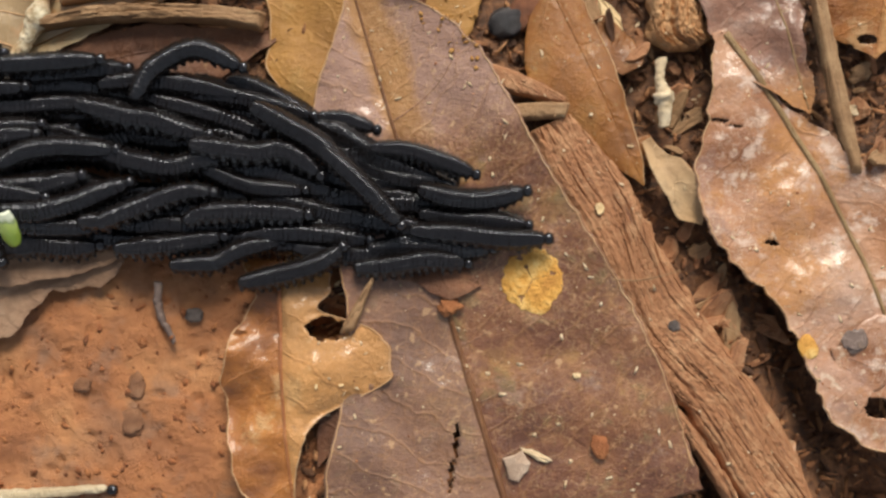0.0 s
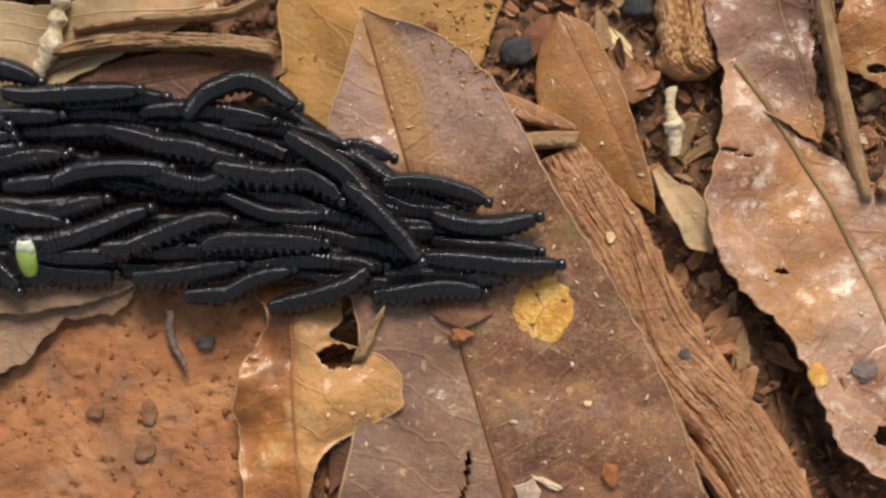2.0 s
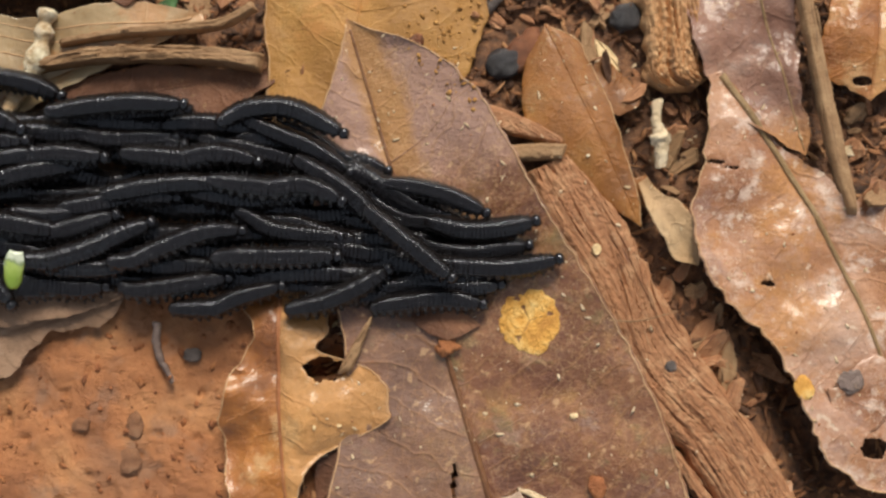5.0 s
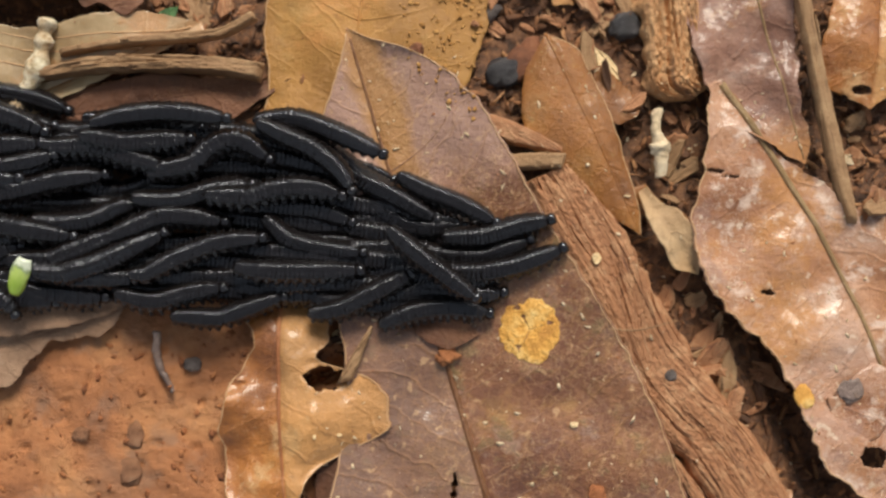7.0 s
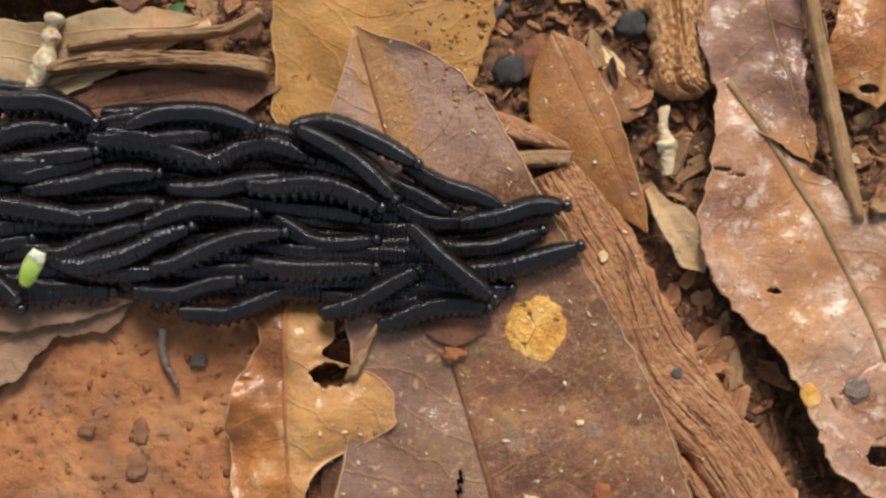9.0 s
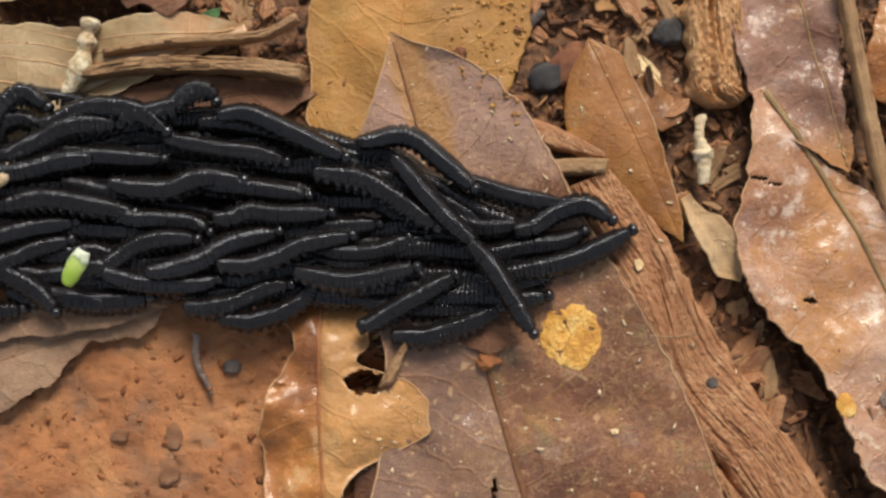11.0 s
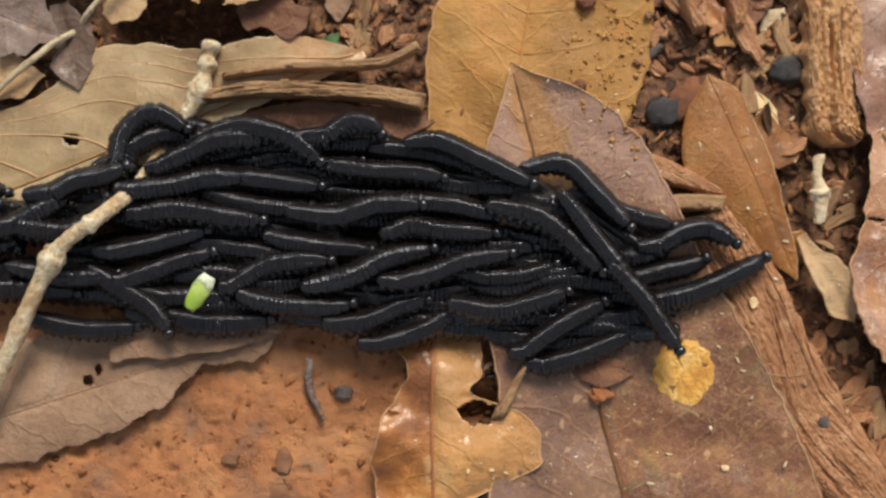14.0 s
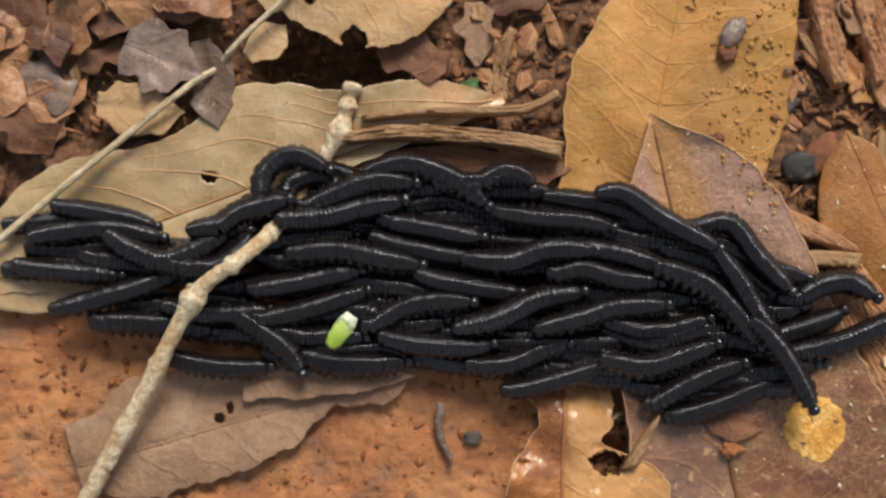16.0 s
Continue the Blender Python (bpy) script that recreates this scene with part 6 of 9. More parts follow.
larva((8, 8, 8), [[-66.8, -6.2, -58.3, -2.0, -51.3, 0.6, -45.4, 0.6], [-65.4, -5.8, -56.9, -1.5, -50.1, 1.1, -44.3, 1.0], [-63.9, -5.6, -55.6, -1.5, -48.8, 0.9, -42.8, 0.8], [-62.9, -5.4, -54.5, -1.2, -47.6, 1.3, -41.7, 1.3], [-59.4, -6.2, -52.6, -2.2, -45.1, 1.0, -36.7, 2.4], [-58.1, -6.0, -51.3, -1.9, -43.7, 1.2, -35.1, 2.4], [-57.0, -5.6, -50.3, -1.7, -42.8, 1.3, -34.2, 2.7], [-47.3, -3.5, -41.9, -1.4, -37.0, 1.3, -26.6, 4.2], [-44.6, -2.4, -38.7, 0.1, -33.3, 3.0, -23.0, 5.2], [-41.1, -0.5, -34.5, 2.0, -28.5, 5.0, -18.8, 7.5], [-39.5, 0.4, -32.7, 3.0, -26.6, 5.9, -17.0, 8.0], [-40.8, 0.1, -33.3, 3.0, -25.8, 6.2, -15.1, 8.1]])
larva((5.5, 5.5, 5.5), [[-68.5, -8.5, -65.5, -11.0, -57.2, -10.3, -43.2, -7.4], [-67.6, -8.5, -64.6, -11.0, -56.2, -10.3, -42.3, -7.1], [-66.9, -8.5, -64.0, -11.1, -55.7, -10.5, -41.7, -7.4], [-66.5, -8.5, -63.5, -11.1, -55.3, -10.4, -41.3, -7.3], [-63.1, -10.7, -57.3, -11.3, -50.8, -9.2, -43.2, -7.7], [-62.4, -10.2, -56.7, -10.9, -50.3, -9.0, -42.7, -7.4], [-62.0, -10.2, -56.0, -10.7, -49.2, -8.5, -41.6, -6.9], [-55.9, -12.2, -50.2, -10.8, -43.7, -7.5, -38.0, -6.2], [-55.2, -11.3, -49.1, -9.9, -41.6, -6.4, -35.0, -4.9], [-52.0, -9.8, -46.5, -8.5, -40.2, -5.0, -34.3, -3.0], [-51.3, -9.3, -45.8, -8.1, -39.6, -4.6, -33.7, -2.5], [-50.7, -8.7, -45.2, -7.5, -38.9, -4.0, -33.0, -1.8]])
larva((4.5, 4.5, 4.5), [[-45.5, -12.9, -40.7, -10.0, -36.3, -8.7, -31.9, -7.6], [-45.5, -13.1, -40.7, -10.1, -36.3, -8.7, -31.9, -7.6], [-45.6, -13.6, -40.8, -10.6, -36.3, -9.1, -31.8, -8.0], [-45.7, -13.7, -41.0, -10.9, -36.7, -9.7, -31.9, -8.4], [-44.3, -13.6, -39.9, -11.8, -35.7, -9.9, -31.4, -8.5], [-44.2, -13.8, -39.8, -12.0, -35.5, -10.1, -31.1, -8.7], [-43.9, -13.7, -39.5, -11.9, -35.2, -9.9, -30.8, -8.5], [-46.1, -14.0, -39.7, -11.5, -35.6, -7.9, -34.4, -3.2], [-46.3, -13.6, -40.3, -11.3, -35.6, -7.7, -32.3, -2.6], [-44.6, -12.9, -38.3, -10.6, -32.7, -7.3, -27.7, -2.7], [-44.3, -12.6, -37.9, -10.3, -31.9, -7.3, -26.3, -3.4], [-44.0, -12.5, -37.5, -10.2, -31.0, -7.4, -24.6, -4.1]])
larva((7, 7, 7), [[-53.2, -6.5, -48.4, -3.7, -39.6, -2.6, -26.9, -2.5], [-52.4, -5.7, -47.7, -3.2, -38.9, -2.5, -26.1, -2.4], [-51.0, -5.8, -46.6, -3.5, -38.2, -3.0, -25.4, -2.7], [-49.9, -5.6, -45.5, -3.4, -36.8, -2.8, -23.5, -2.0], [-44.2, -2.8, -37.4, -3.9, -28.1, -3.4, -17.2, -2.4], [-44.5, -3.0, -37.1, -4.2, -27.1, -4.0, -15.9, -3.2], [-42.0, -2.9, -34.7, -4.1, -25.1, -3.9, -14.8, -3.2], [-35.9, -4.3, -28.4, -5.0, -21.6, -3.6, -13.7, -1.1], [-33.5, -4.1, -25.9, -4.8, -18.8, -3.4, -10.8, -0.8], [-29.2, -3.8, -21.8, -4.3, -15.0, -2.2, -7.2, 1.3], [-28.0, -3.6, -20.7, -4.0, -13.8, -1.5, -5.8, 1.9], [-25.8, -4.4, -18.8, -4.6, -12.4, -1.9, -4.4, 1.9]])
larva((5.5, 5.5, 5.5), [[-38.9, -16.2, -31.3, -14.1, -24.8, -11.7, -20.0, -7.8], [-37.1, -15.5, -29.6, -13.4, -23.1, -10.7, -18.1, -6.3], [-34.0, -14.5, -26.2, -12.1, -19.5, -9.2, -14.9, -5.0], [-33.1, -14.2, -25.7, -12.0, -19.0, -9.1, -13.2, -4.3], [-29.3, -12.2, -22.4, -10.8, -16.2, -7.4, -7.9, -2.8], [-26.6, -12.1, -19.6, -10.4, -13.6, -6.9, -5.8, -2.3], [-26.5, -12.2, -19.4, -10.5, -13.5, -6.8, -6.0, -2.1], [-23.1, -13.1, -18.2, -9.7, -12.7, -6.2, -6.1, -1.7], [-19.6, -12.6, -15.2, -9.3, -10.2, -5.8, -3.6, -1.0], [-15.8, -11.7, -11.4, -7.9, -6.5, -4.1, 0.2, 0.2], [-15.3, -11.1, -10.7, -7.1, -5.5, -3.5, 1.0, -0.1], [-16.0, -11.4, -10.8, -7.4, -5.0, -3.9, 1.4, -1.0]])
larva((4, 4, 4), [[-19.3, -12.4, -11.5, -11.4, -3.7, -9.8, 4.7, -10.1], [-19.8, -12.4, -11.8, -11.2, -3.4, -9.6, 5.5, -10.3], [-19.6, -12.1, -11.1, -11.1, -2.2, -9.6, 6.8, -10.1], [-19.6, -12.1, -10.8, -11.0, -1.6, -9.4, 7.2, -10.1], [-13.1, -13.1, -5.8, -10.0, 1.8, -9.0, 9.5, -9.7], [-12.7, -13.4, -5.5, -10.2, 1.9, -9.2, 9.3, -10.0], [-12.7, -13.4, -5.6, -10.0, 1.5, -9.0, 9.0, -10.1], [-12.2, -14.8, -5.3, -12.2, 0.2, -9.4, 2.9, -7.5], [-11.8, -14.4, -5.4, -12.1, 0.3, -9.3, 5.1, -6.9], [-11.1, -13.8, -4.7, -11.4, 1.2, -8.4, 6.2, -5.6], [-11.4, -13.6, -4.9, -11.2, 1.2, -8.1, 6.2, -5.3], [-11.5, -13.5, -5.0, -11.0, 1.4, -7.6, 7.3, -4.4]])
larva((8.5, 8.5, 8.5), [[-39.0, 8.6, -33.6, 9.6, -29.1, 7.8, -25.0, 4.7], [-38.8, 9.6, -32.4, 10.4, -27.2, 8.4, -24.0, 5.4], [-35.7, 9.7, -29.6, 10.3, -24.6, 8.1, -21.4, 5.0], [-32.3, 10.2, -26.7, 10.7, -22.6, 8.4, -19.9, 5.7], [-40.3, 9.7, -34.5, 11.9, -27.9, 12.6, -21.9, 11.4], [-37.6, 10.1, -32.2, 12.1, -25.6, 12.3, -18.7, 10.6], [-34.4, 10.2, -29.7, 11.9, -23.5, 11.4, -15.4, 9.1], [-41.4, 16.0, -32.6, 15.5, -24.2, 14.1, -10.2, 6.2], [-36.3, 16.4, -27.2, 15.8, -18.9, 14.1, -5.7, 5.7], [-30.4, 16.4, -21.0, 15.7, -12.9, 13.8, -1.0, 4.9], [-27.8, 16.2, -18.1, 15.2, -10.4, 13.0, 0.2, 4.4], [-24.8, 15.7, -14.6, 14.2, -6.4, 11.1, 3.6, 1.8]])
larva((4, 9.5, 9.5), [[-48.6, 22.1, -41.7, 20.2, -34.8, 18.3, -29.0, 17.0], [-43.9, 22.5, -37.3, 20.5, -31.0, 18.4, -25.8, 16.8], [-39.1, 21.3, -32.7, 19.3, -26.8, 17.2, -22.0, 15.7], [-36.7, 21.2, -30.3, 19.2, -24.3, 17.0, -19.5, 15.6], [-33.7, 22.1, -28.3, 20.1, -23.1, 16.4, -20.3, 12.1], [-31.2, 22.0, -26.0, 19.8, -20.8, 15.9, -17.8, 11.6], [-28.1, 21.0, -23.0, 18.8, -17.8, 15.2, -14.4, 11.4], [-21.4, 20.5, -17.0, 16.3, -10.4, 9.6, -2.5, 3.1], [-17.2, 19.8, -13.0, 15.7, -6.8, 9.1, 0.4, 2.6], [-12.9, 21.0, -8.6, 16.9, -2.1, 10.0, 5.4, 2.5], [-9.7, 19.5, -5.6, 15.3, -0.1, 8.9, 5.7, 3.0], [-7.3, 18.8, -3.1, 14.3, 2.1, 7.8, 7.2, 2.3]])
larva((10, 10, 10), [[-26.9, 11.1, -20.0, 5.9, -14.2, 0.8, -8.9, -4.2], [-24.9, 9.9, -18.1, 4.7, -12.8, -0.6, -8.4, -6.0], [-22.0, 8.9, -15.1, 3.8, -9.2, -0.7, -4.0, -4.7], [-20.5, 9.3, -14.0, 4.7, -8.1, 0.4, -1.7, -4.3], [-13.3, 6.1, -7.4, 1.4, -1.4, -2.7, 6.3, -7.8], [-11.9, 5.6, -6.2, 1.1, -0.7, -2.5, 6.1, -7.0], [-10.6, 5.9, -4.7, 0.9, 1.1, -3.0, 8.1, -6.7], [-5.6, 5.1, -0.6, 0.3, 3.8, -5.4, 9.3, -13.3], [-2.8, 5.2, 2.3, 0.5, 6.7, -4.4, 12.1, -10.9], [1.8, 5.1, 6.6, 0.6, 10.2, -3.7, 14.6, -9.1], [1.0, 6.3, 6.4, 1.1, 10.4, -4.0, 14.5, -9.2], [2.8, 5.1, 7.8, 0.2, 11.1, -4.4, 14.4, -9.4]])
larva((10, 10, 10), [[-91.5, 22.6, -83.9, 23.5, -76.2, 24.2, -68.6, 25.0], [-88.3, 22.5, -80.7, 23.4, -73.0, 24.1, -65.1, 25.0], [-83.2, 23.0, -75.8, 23.8, -68.0, 24.5, -59.6, 25.4], [-80.4, 23.6, -73.0, 24.6, -65.2, 25.2, -56.8, 25.7], [-75.8, 20.7, -67.5, 23.7, -57.2, 25.3, -45.6, 24.9], [-71.5, 21.8, -63.4, 25.0, -53.6, 26.1, -42.8, 24.6], [-68.6, 20.5, -60.6, 24.1, -51.2, 25.5, -40.9, 23.3], [-57.5, 24.2, -49.7, 26.3, -40.7, 23.3, -28.8, 18.5], [-50.2, 24.6, -42.2, 26.5, -33.1, 23.6, -21.4, 19.5], [-44.3, 26.0, -36.1, 27.7, -27.2, 24.6, -16.2, 20.7], [-39.8, 25.9, -31.7, 27.6, -22.6, 24.3, -11.2, 19.9], [-34.8, 27.2, -27.7, 28.5, -19.4, 24.5, -7.1, 19.6]])
larva((9, 9, 9), [[-62.8, 18.2, -59.4, 24.3, -51.4, 28.5, -41.2, 24.9], [-57.4, 19.8, -53.5, 25.6, -44.9, 28.8, -34.7, 23.8], [-52.4, 19.5, -48.3, 25.0, -39.2, 27.7, -28.5, 22.5], [-50.4, 20.0, -46.3, 25.2, -37.0, 27.5, -25.7, 22.3], [-41.3, 25.2, -33.2, 26.1, -25.4, 24.0, -14.3, 19.8], [-39.1, 25.0, -30.7, 26.0, -22.9, 24.0, -12.5, 19.4], [-36.4, 23.9, -28.0, 24.9, -19.9, 22.8, -9.0, 18.1], [-26.3, 22.3, -18.1, 24.1, -10.4, 19.2, -3.7, 14.0], [-23.1, 23.0, -14.8, 24.5, -6.8, 19.0, -0.1, 13.2], [-18.6, 24.1, -10.8, 25.6, -3.4, 19.8, 3.3, 13.8], [-15.5, 24.4, -8.5, 26.0, -2.1, 20.1, 5.1, 13.3], [-12.4, 23.8, -5.8, 25.2, 0.4, 19.3, 7.8, 12.9]])
larva((6.5, 6.5, 6.5), [[-18.3, 11.2, -9.4, 11.3, -1.5, 9.2, 5.1, 7.0], [-18.3, 10.3, -9.1, 10.8, -0.9, 9.2, 5.5, 7.0], [-15.2, 9.4, -7.4, 10.6, -1.3, 9.8, 4.2, 7.7], [-13.6, 9.8, -6.3, 11.1, -0.2, 10.3, 6.5, 8.0], [-13.4, 17.2, -6.4, 13.7, 1.0, 11.2, 9.2, 7.2], [-12.4, 17.6, -5.4, 14.0, 1.9, 11.7, 9.6, 8.4], [-11.4, 17.6, -4.5, 14.1, 2.1, 12.1, 8.6, 9.3], [-4.6, 16.1, 2.2, 14.2, 8.8, 13.3, 13.9, 13.3], [-2.2, 16.2, 3.8, 14.7, 9.2, 14.2, 13.8, 14.0], [-0.5, 17.9, 4.8, 16.6, 8.9, 16.1, 12.4, 15.6], [-0.3, 18.5, 4.8, 17.1, 8.6, 16.6, 12.1, 16.0], [0.1, 18.8, 4.8, 17.4, 8.2, 16.8, 11.7, 16.3]])
larva((7, 7, 7), [[-10.2, 5.6, -3.4, 3.1, 5.6, 2.5, 15.2, 4.8], [-9.9, 6.0, -3.0, 3.5, 5.9, 3.1, 15.2, 5.8], [-7.7, 5.4, -1.7, 3.2, 6.4, 2.8, 16.0, 4.7], [-7.1, 6.9, -1.0, 4.4, 6.9, 3.8, 15.8, 6.3], [-1.0, 4.0, 6.4, 4.9, 12.6, 7.0, 19.5, 8.6], [-0.7, 5.7, 6.8, 6.6, 13.3, 8.8, 20.7, 10.6], [0.0, 6.7, 7.6, 8.2, 14.1, 10.7, 21.4, 11.7], [7.1, 7.8, 12.0, 11.6, 17.7, 13.3, 23.7, 10.1], [8.0, 9.2, 12.8, 12.6, 18.4, 14.0, 24.6, 11.0], [8.7, 11.6, 13.1, 14.8, 18.4, 16.0, 24.8, 13.1], [8.6, 11.9, 13.4, 15.2, 19.0, 16.5, 25.0, 13.5], [9.1, 12.6, 13.8, 15.8, 19.3, 17.0, 25.5, 14.1]])
larva((6, 6, 6), [[-8.7, -4.3, 0.4, -4.3, 10.5, -4.8, 19.9, -4.4], [-8.2, -4.0, 1.0, -4.1, 11.0, -4.6, 20.0, -4.0], [-6.9, -3.9, 2.0, -3.9, 11.7, -4.2, 20.7, -3.2], [-4.5, -3.3, 4.1, -3.4, 13.3, -3.6, 22.1, -2.6], [-3.1, -1.2, 5.5, -1.7, 13.5, -0.2, 22.7, 3.8], [-2.1, -2.3, 6.4, -2.0, 14.2, 0.3, 23.2, 3.8], [-1.2, -2.8, 7.1, -2.2, 14.8, 0.1, 24.3, 3.1], [2.3, -1.4, 11.1, 0.8, 18.5, 3.7, 27.8, 9.3], [4.8, -0.7, 13.5, 1.5, 20.7, 4.4, 29.9, 10.1], [7.2, 0.2, 15.6, 2.7, 22.2, 6.1, 30.8, 11.8], [9.2, 1.3, 17.6, 4.1, 24.0, 7.5, 32.3, 12.9], [9.5, 1.6, 17.7, 4.4, 24.1, 7.9, 32.6, 13.3]])
larva((4.5, 4.5, 4.5), [[-6.5, -0.5, 0.2, -1.2, 8.1, -1.3, 16.0, -2.0], [-6.1, -0.2, 0.7, -0.9, 8.5, -1.0, 16.1, -1.8], [-3.6, -0.5, 2.3, -1.0, 9.1, -0.7, 16.5, -1.0], [-2.2, 0.5, 3.4, -0.1, 9.6, 0.5, 16.6, 0.8], [-0.6, 0.9, 6.0, 1.1, 11.4, 2.9, 16.1, 4.8], [-0.1, 1.6, 6.5, 2.0, 11.9, 4.1, 16.8, 6.1], [0.2, 1.9, 6.9, 2.4, 12.5, 4.6, 17.3, 6.6], [0.7, 2.8, 7.8, 4.8, 13.3, 5.8, 18.6, 8.4], [3.0, 3.3, 9.3, 5.5, 14.0, 6.6, 19.3, 8.7], [4.9, 4.9, 10.6, 7.0, 14.4, 8.1, 19.4, 10.5], [5.6, 5.4, 11.2, 7.6, 14.5, 9.0, 19.0, 11.5], [6.7, 4.9, 12.2, 7.3, 15.4, 8.9, 19.7, 11.7]])
larva((7.5, 8.5, 7.5), [[-95.7, 7.4, -90.3, 8.8, -84.8, 9.7, -80.4, 10.0], [-93.4, 8.9, -87.7, 10.3, -82.3, 11.1, -78.6, 11.3], [-89.5, 9.9, -84.0, 11.2, -78.6, 12.1, -74.9, 12.5], [-88.0, 10.6, -82.5, 11.9, -77.2, 12.8, -73.6, 13.2], [-80.0, 17.4, -73.0, 18.2, -66.8, 16.6, -58.3, 15.1], [-76.1, 17.8, -68.3, 18.4, -61.6, 16.5, -53.8, 14.9], [-72.5, 18.3, -64.7, 18.8, -58.0, 16.8, -50.2, 15.3], [-62.1, 19.8, -55.3, 19.1, -47.1, 18.6, -40.5, 17.3], [-58.6, 20.5, -51.5, 20.3, -43.0, 20.5, -36.5, 19.3], [-55.7, 20.9, -48.3, 20.7, -39.6, 21.2, -33.4, 20.6], [-53.5, 21.7, -46.1, 21.5, -37.4, 22.0, -30.8, 21.3], [-50.7, 21.6, -43.3, 21.4, -34.4, 21.9, -27.6, 21.4]])
larva((6.5, 7, 7), [[-99.1, 2.8, -89.2, 4.3, -82.7, 6.9, -75.0, 8.2], [-93.7, 4.7, -83.4, 6.5, -76.4, 9.0, -69.0, 9.5], [-87.6, 4.3, -76.5, 5.8, -68.9, 8.1, -61.9, 8.6], [-84.8, 5.1, -73.6, 6.7, -65.8, 9.0, -58.5, 9.4], [-68.1, 0.3, -63.3, 2.9, -57.0, 5.3, -45.2, 4.8], [-65.9, 0.8, -60.5, 3.6, -53.9, 6.2, -42.5, 5.6], [-63.7, 1.5, -58.3, 4.2, -51.6, 6.6, -40.5, 5.7], [-51.7, 5.4, -47.5, 7.3, -41.2, 7.1, -31.1, 8.3], [-47.3, 7.6, -43.3, 9.6, -37.2, 9.2, -26.9, 9.9], [-44.2, 8.8, -39.7, 10.8, -32.8, 10.3, -22.2, 11.0], [-41.1, 9.9, -36.8, 11.8, -30.1, 11.3, -19.7, 11.9], [-38.1, 11.3, -33.2, 12.8, -26.3, 11.7, -16.8, 12.1]])
larva((8.5, 7, 7), [[-88.3, 3.2, -83.1, 6.3, -75.5, 7.9, -64.7, 7.9], [-83.4, 5.5, -77.8, 8.6, -69.9, 10.2, -59.3, 10.4], [-76.3, 5.3, -70.4, 8.0, -61.8, 9.4, -50.6, 10.0], [-73.2, 5.6, -67.1, 8.4, -58.3, 9.7, -46.9, 10.0], [-62.9, 8.4, -55.5, 8.4, -48.4, 10.8, -40.3, 11.9], [-60.0, 9.3, -52.4, 9.5, -44.9, 12.3, -36.4, 14.0], [-57.1, 9.8, -49.1, 9.9, -41.1, 12.7, -32.4, 14.3], [-54.8, 12.4, -48.3, 12.2, -42.9, 11.9, -35.7, 11.2], [-49.0, 14.7, -42.6, 14.7, -37.2, 14.3, -29.7, 13.4], [-43.2, 15.3, -36.0, 15.8, -29.8, 15.6, -22.4, 14.0], [-40.0, 16.2, -32.4, 16.5, -25.3, 16.1, -17.0, 14.3], [-36.0, 17.0, -28.1, 16.9, -21.2, 16.0, -14.2, 14.1]])
larva((6, 6, 6), [[-45.3, 4.4, -39.0, 2.5, -33.4, 2.3, -27.9, 2.4], [-45.4, 5.1, -38.7, 3.0, -32.6, 2.8, -27.0, 3.5], [-43.2, 4.3, -37.0, 2.4, -31.1, 2.5, -24.6, 3.0], [-42.0, 4.3, -35.9, 2.4, -30.0, 2.3, -23.2, 2.6], [-36.9, 6.0, -32.2, 2.6, -25.8, 1.4, -16.9, 0.4], [-35.1, 5.9, -30.4, 2.3, -24.1, 1.1, -15.5, 1.1], [-33.9, 5.3, -29.0, 1.7, -22.8, 1.1, -14.8, 2.0], [-29.5, 0.6, -23.9, 1.1, -19.8, 2.6, -15.8, 5.0], [-25.9, 1.3, -20.1, 2.0, -15.9, 3.6, -12.2, 5.6], [-23.9, 2.2, -18.2, 3.0, -13.8, 4.6, -9.8, 6.5], [-22.5, 2.0, -16.9, 3.0, -12.7, 4.8, -8.4, 6.6], [-20.6, 2.4, -15.0, 3.3, -10.7, 5.0, -6.4, 6.7]])
larva((4.5, 4.5, 4.5), [[-80.3, -11.3, -76.3, -11.5, -71.9, -11.3, -67.5, -10.6], [-80.4, -11.2, -76.4, -11.4, -71.7, -11.3, -66.8, -10.6], [-80.1, -11.2, -76.2, -11.4, -71.5, -11.3, -66.2, -10.6], [-80.1, -11.1, -76.1, -11.4, -71.2, -11.3, -65.8, -10.6], [-80.2, -10.9, -75.7, -10.9, -71.2, -11.2, -66.2, -10.8], [-80.1, -10.8, -75.6, -10.8, -71.0, -11.1, -66.1, -10.8], [-80.2, -10.6, -75.6, -10.5, -71.0, -10.8, -66.0, -10.5], [-78.5, -12.3, -73.5, -11.8, -69.6, -11.4, -65.5, -10.3], [-78.6, -12.1, -73.6, -11.6, -69.4, -11.1, -64.6, -9.9], [-78.8, -12.1, -73.8, -11.5, -69.6, -10.9, -64.6, -9.7], [-79.0, -12.0, -74.0, -11.3, -69.7, -10.6, -64.4, -9.3], [-79.1, -11.8, -74.1, -11.2, -69.7, -10.5, -64.2, -9.1]])
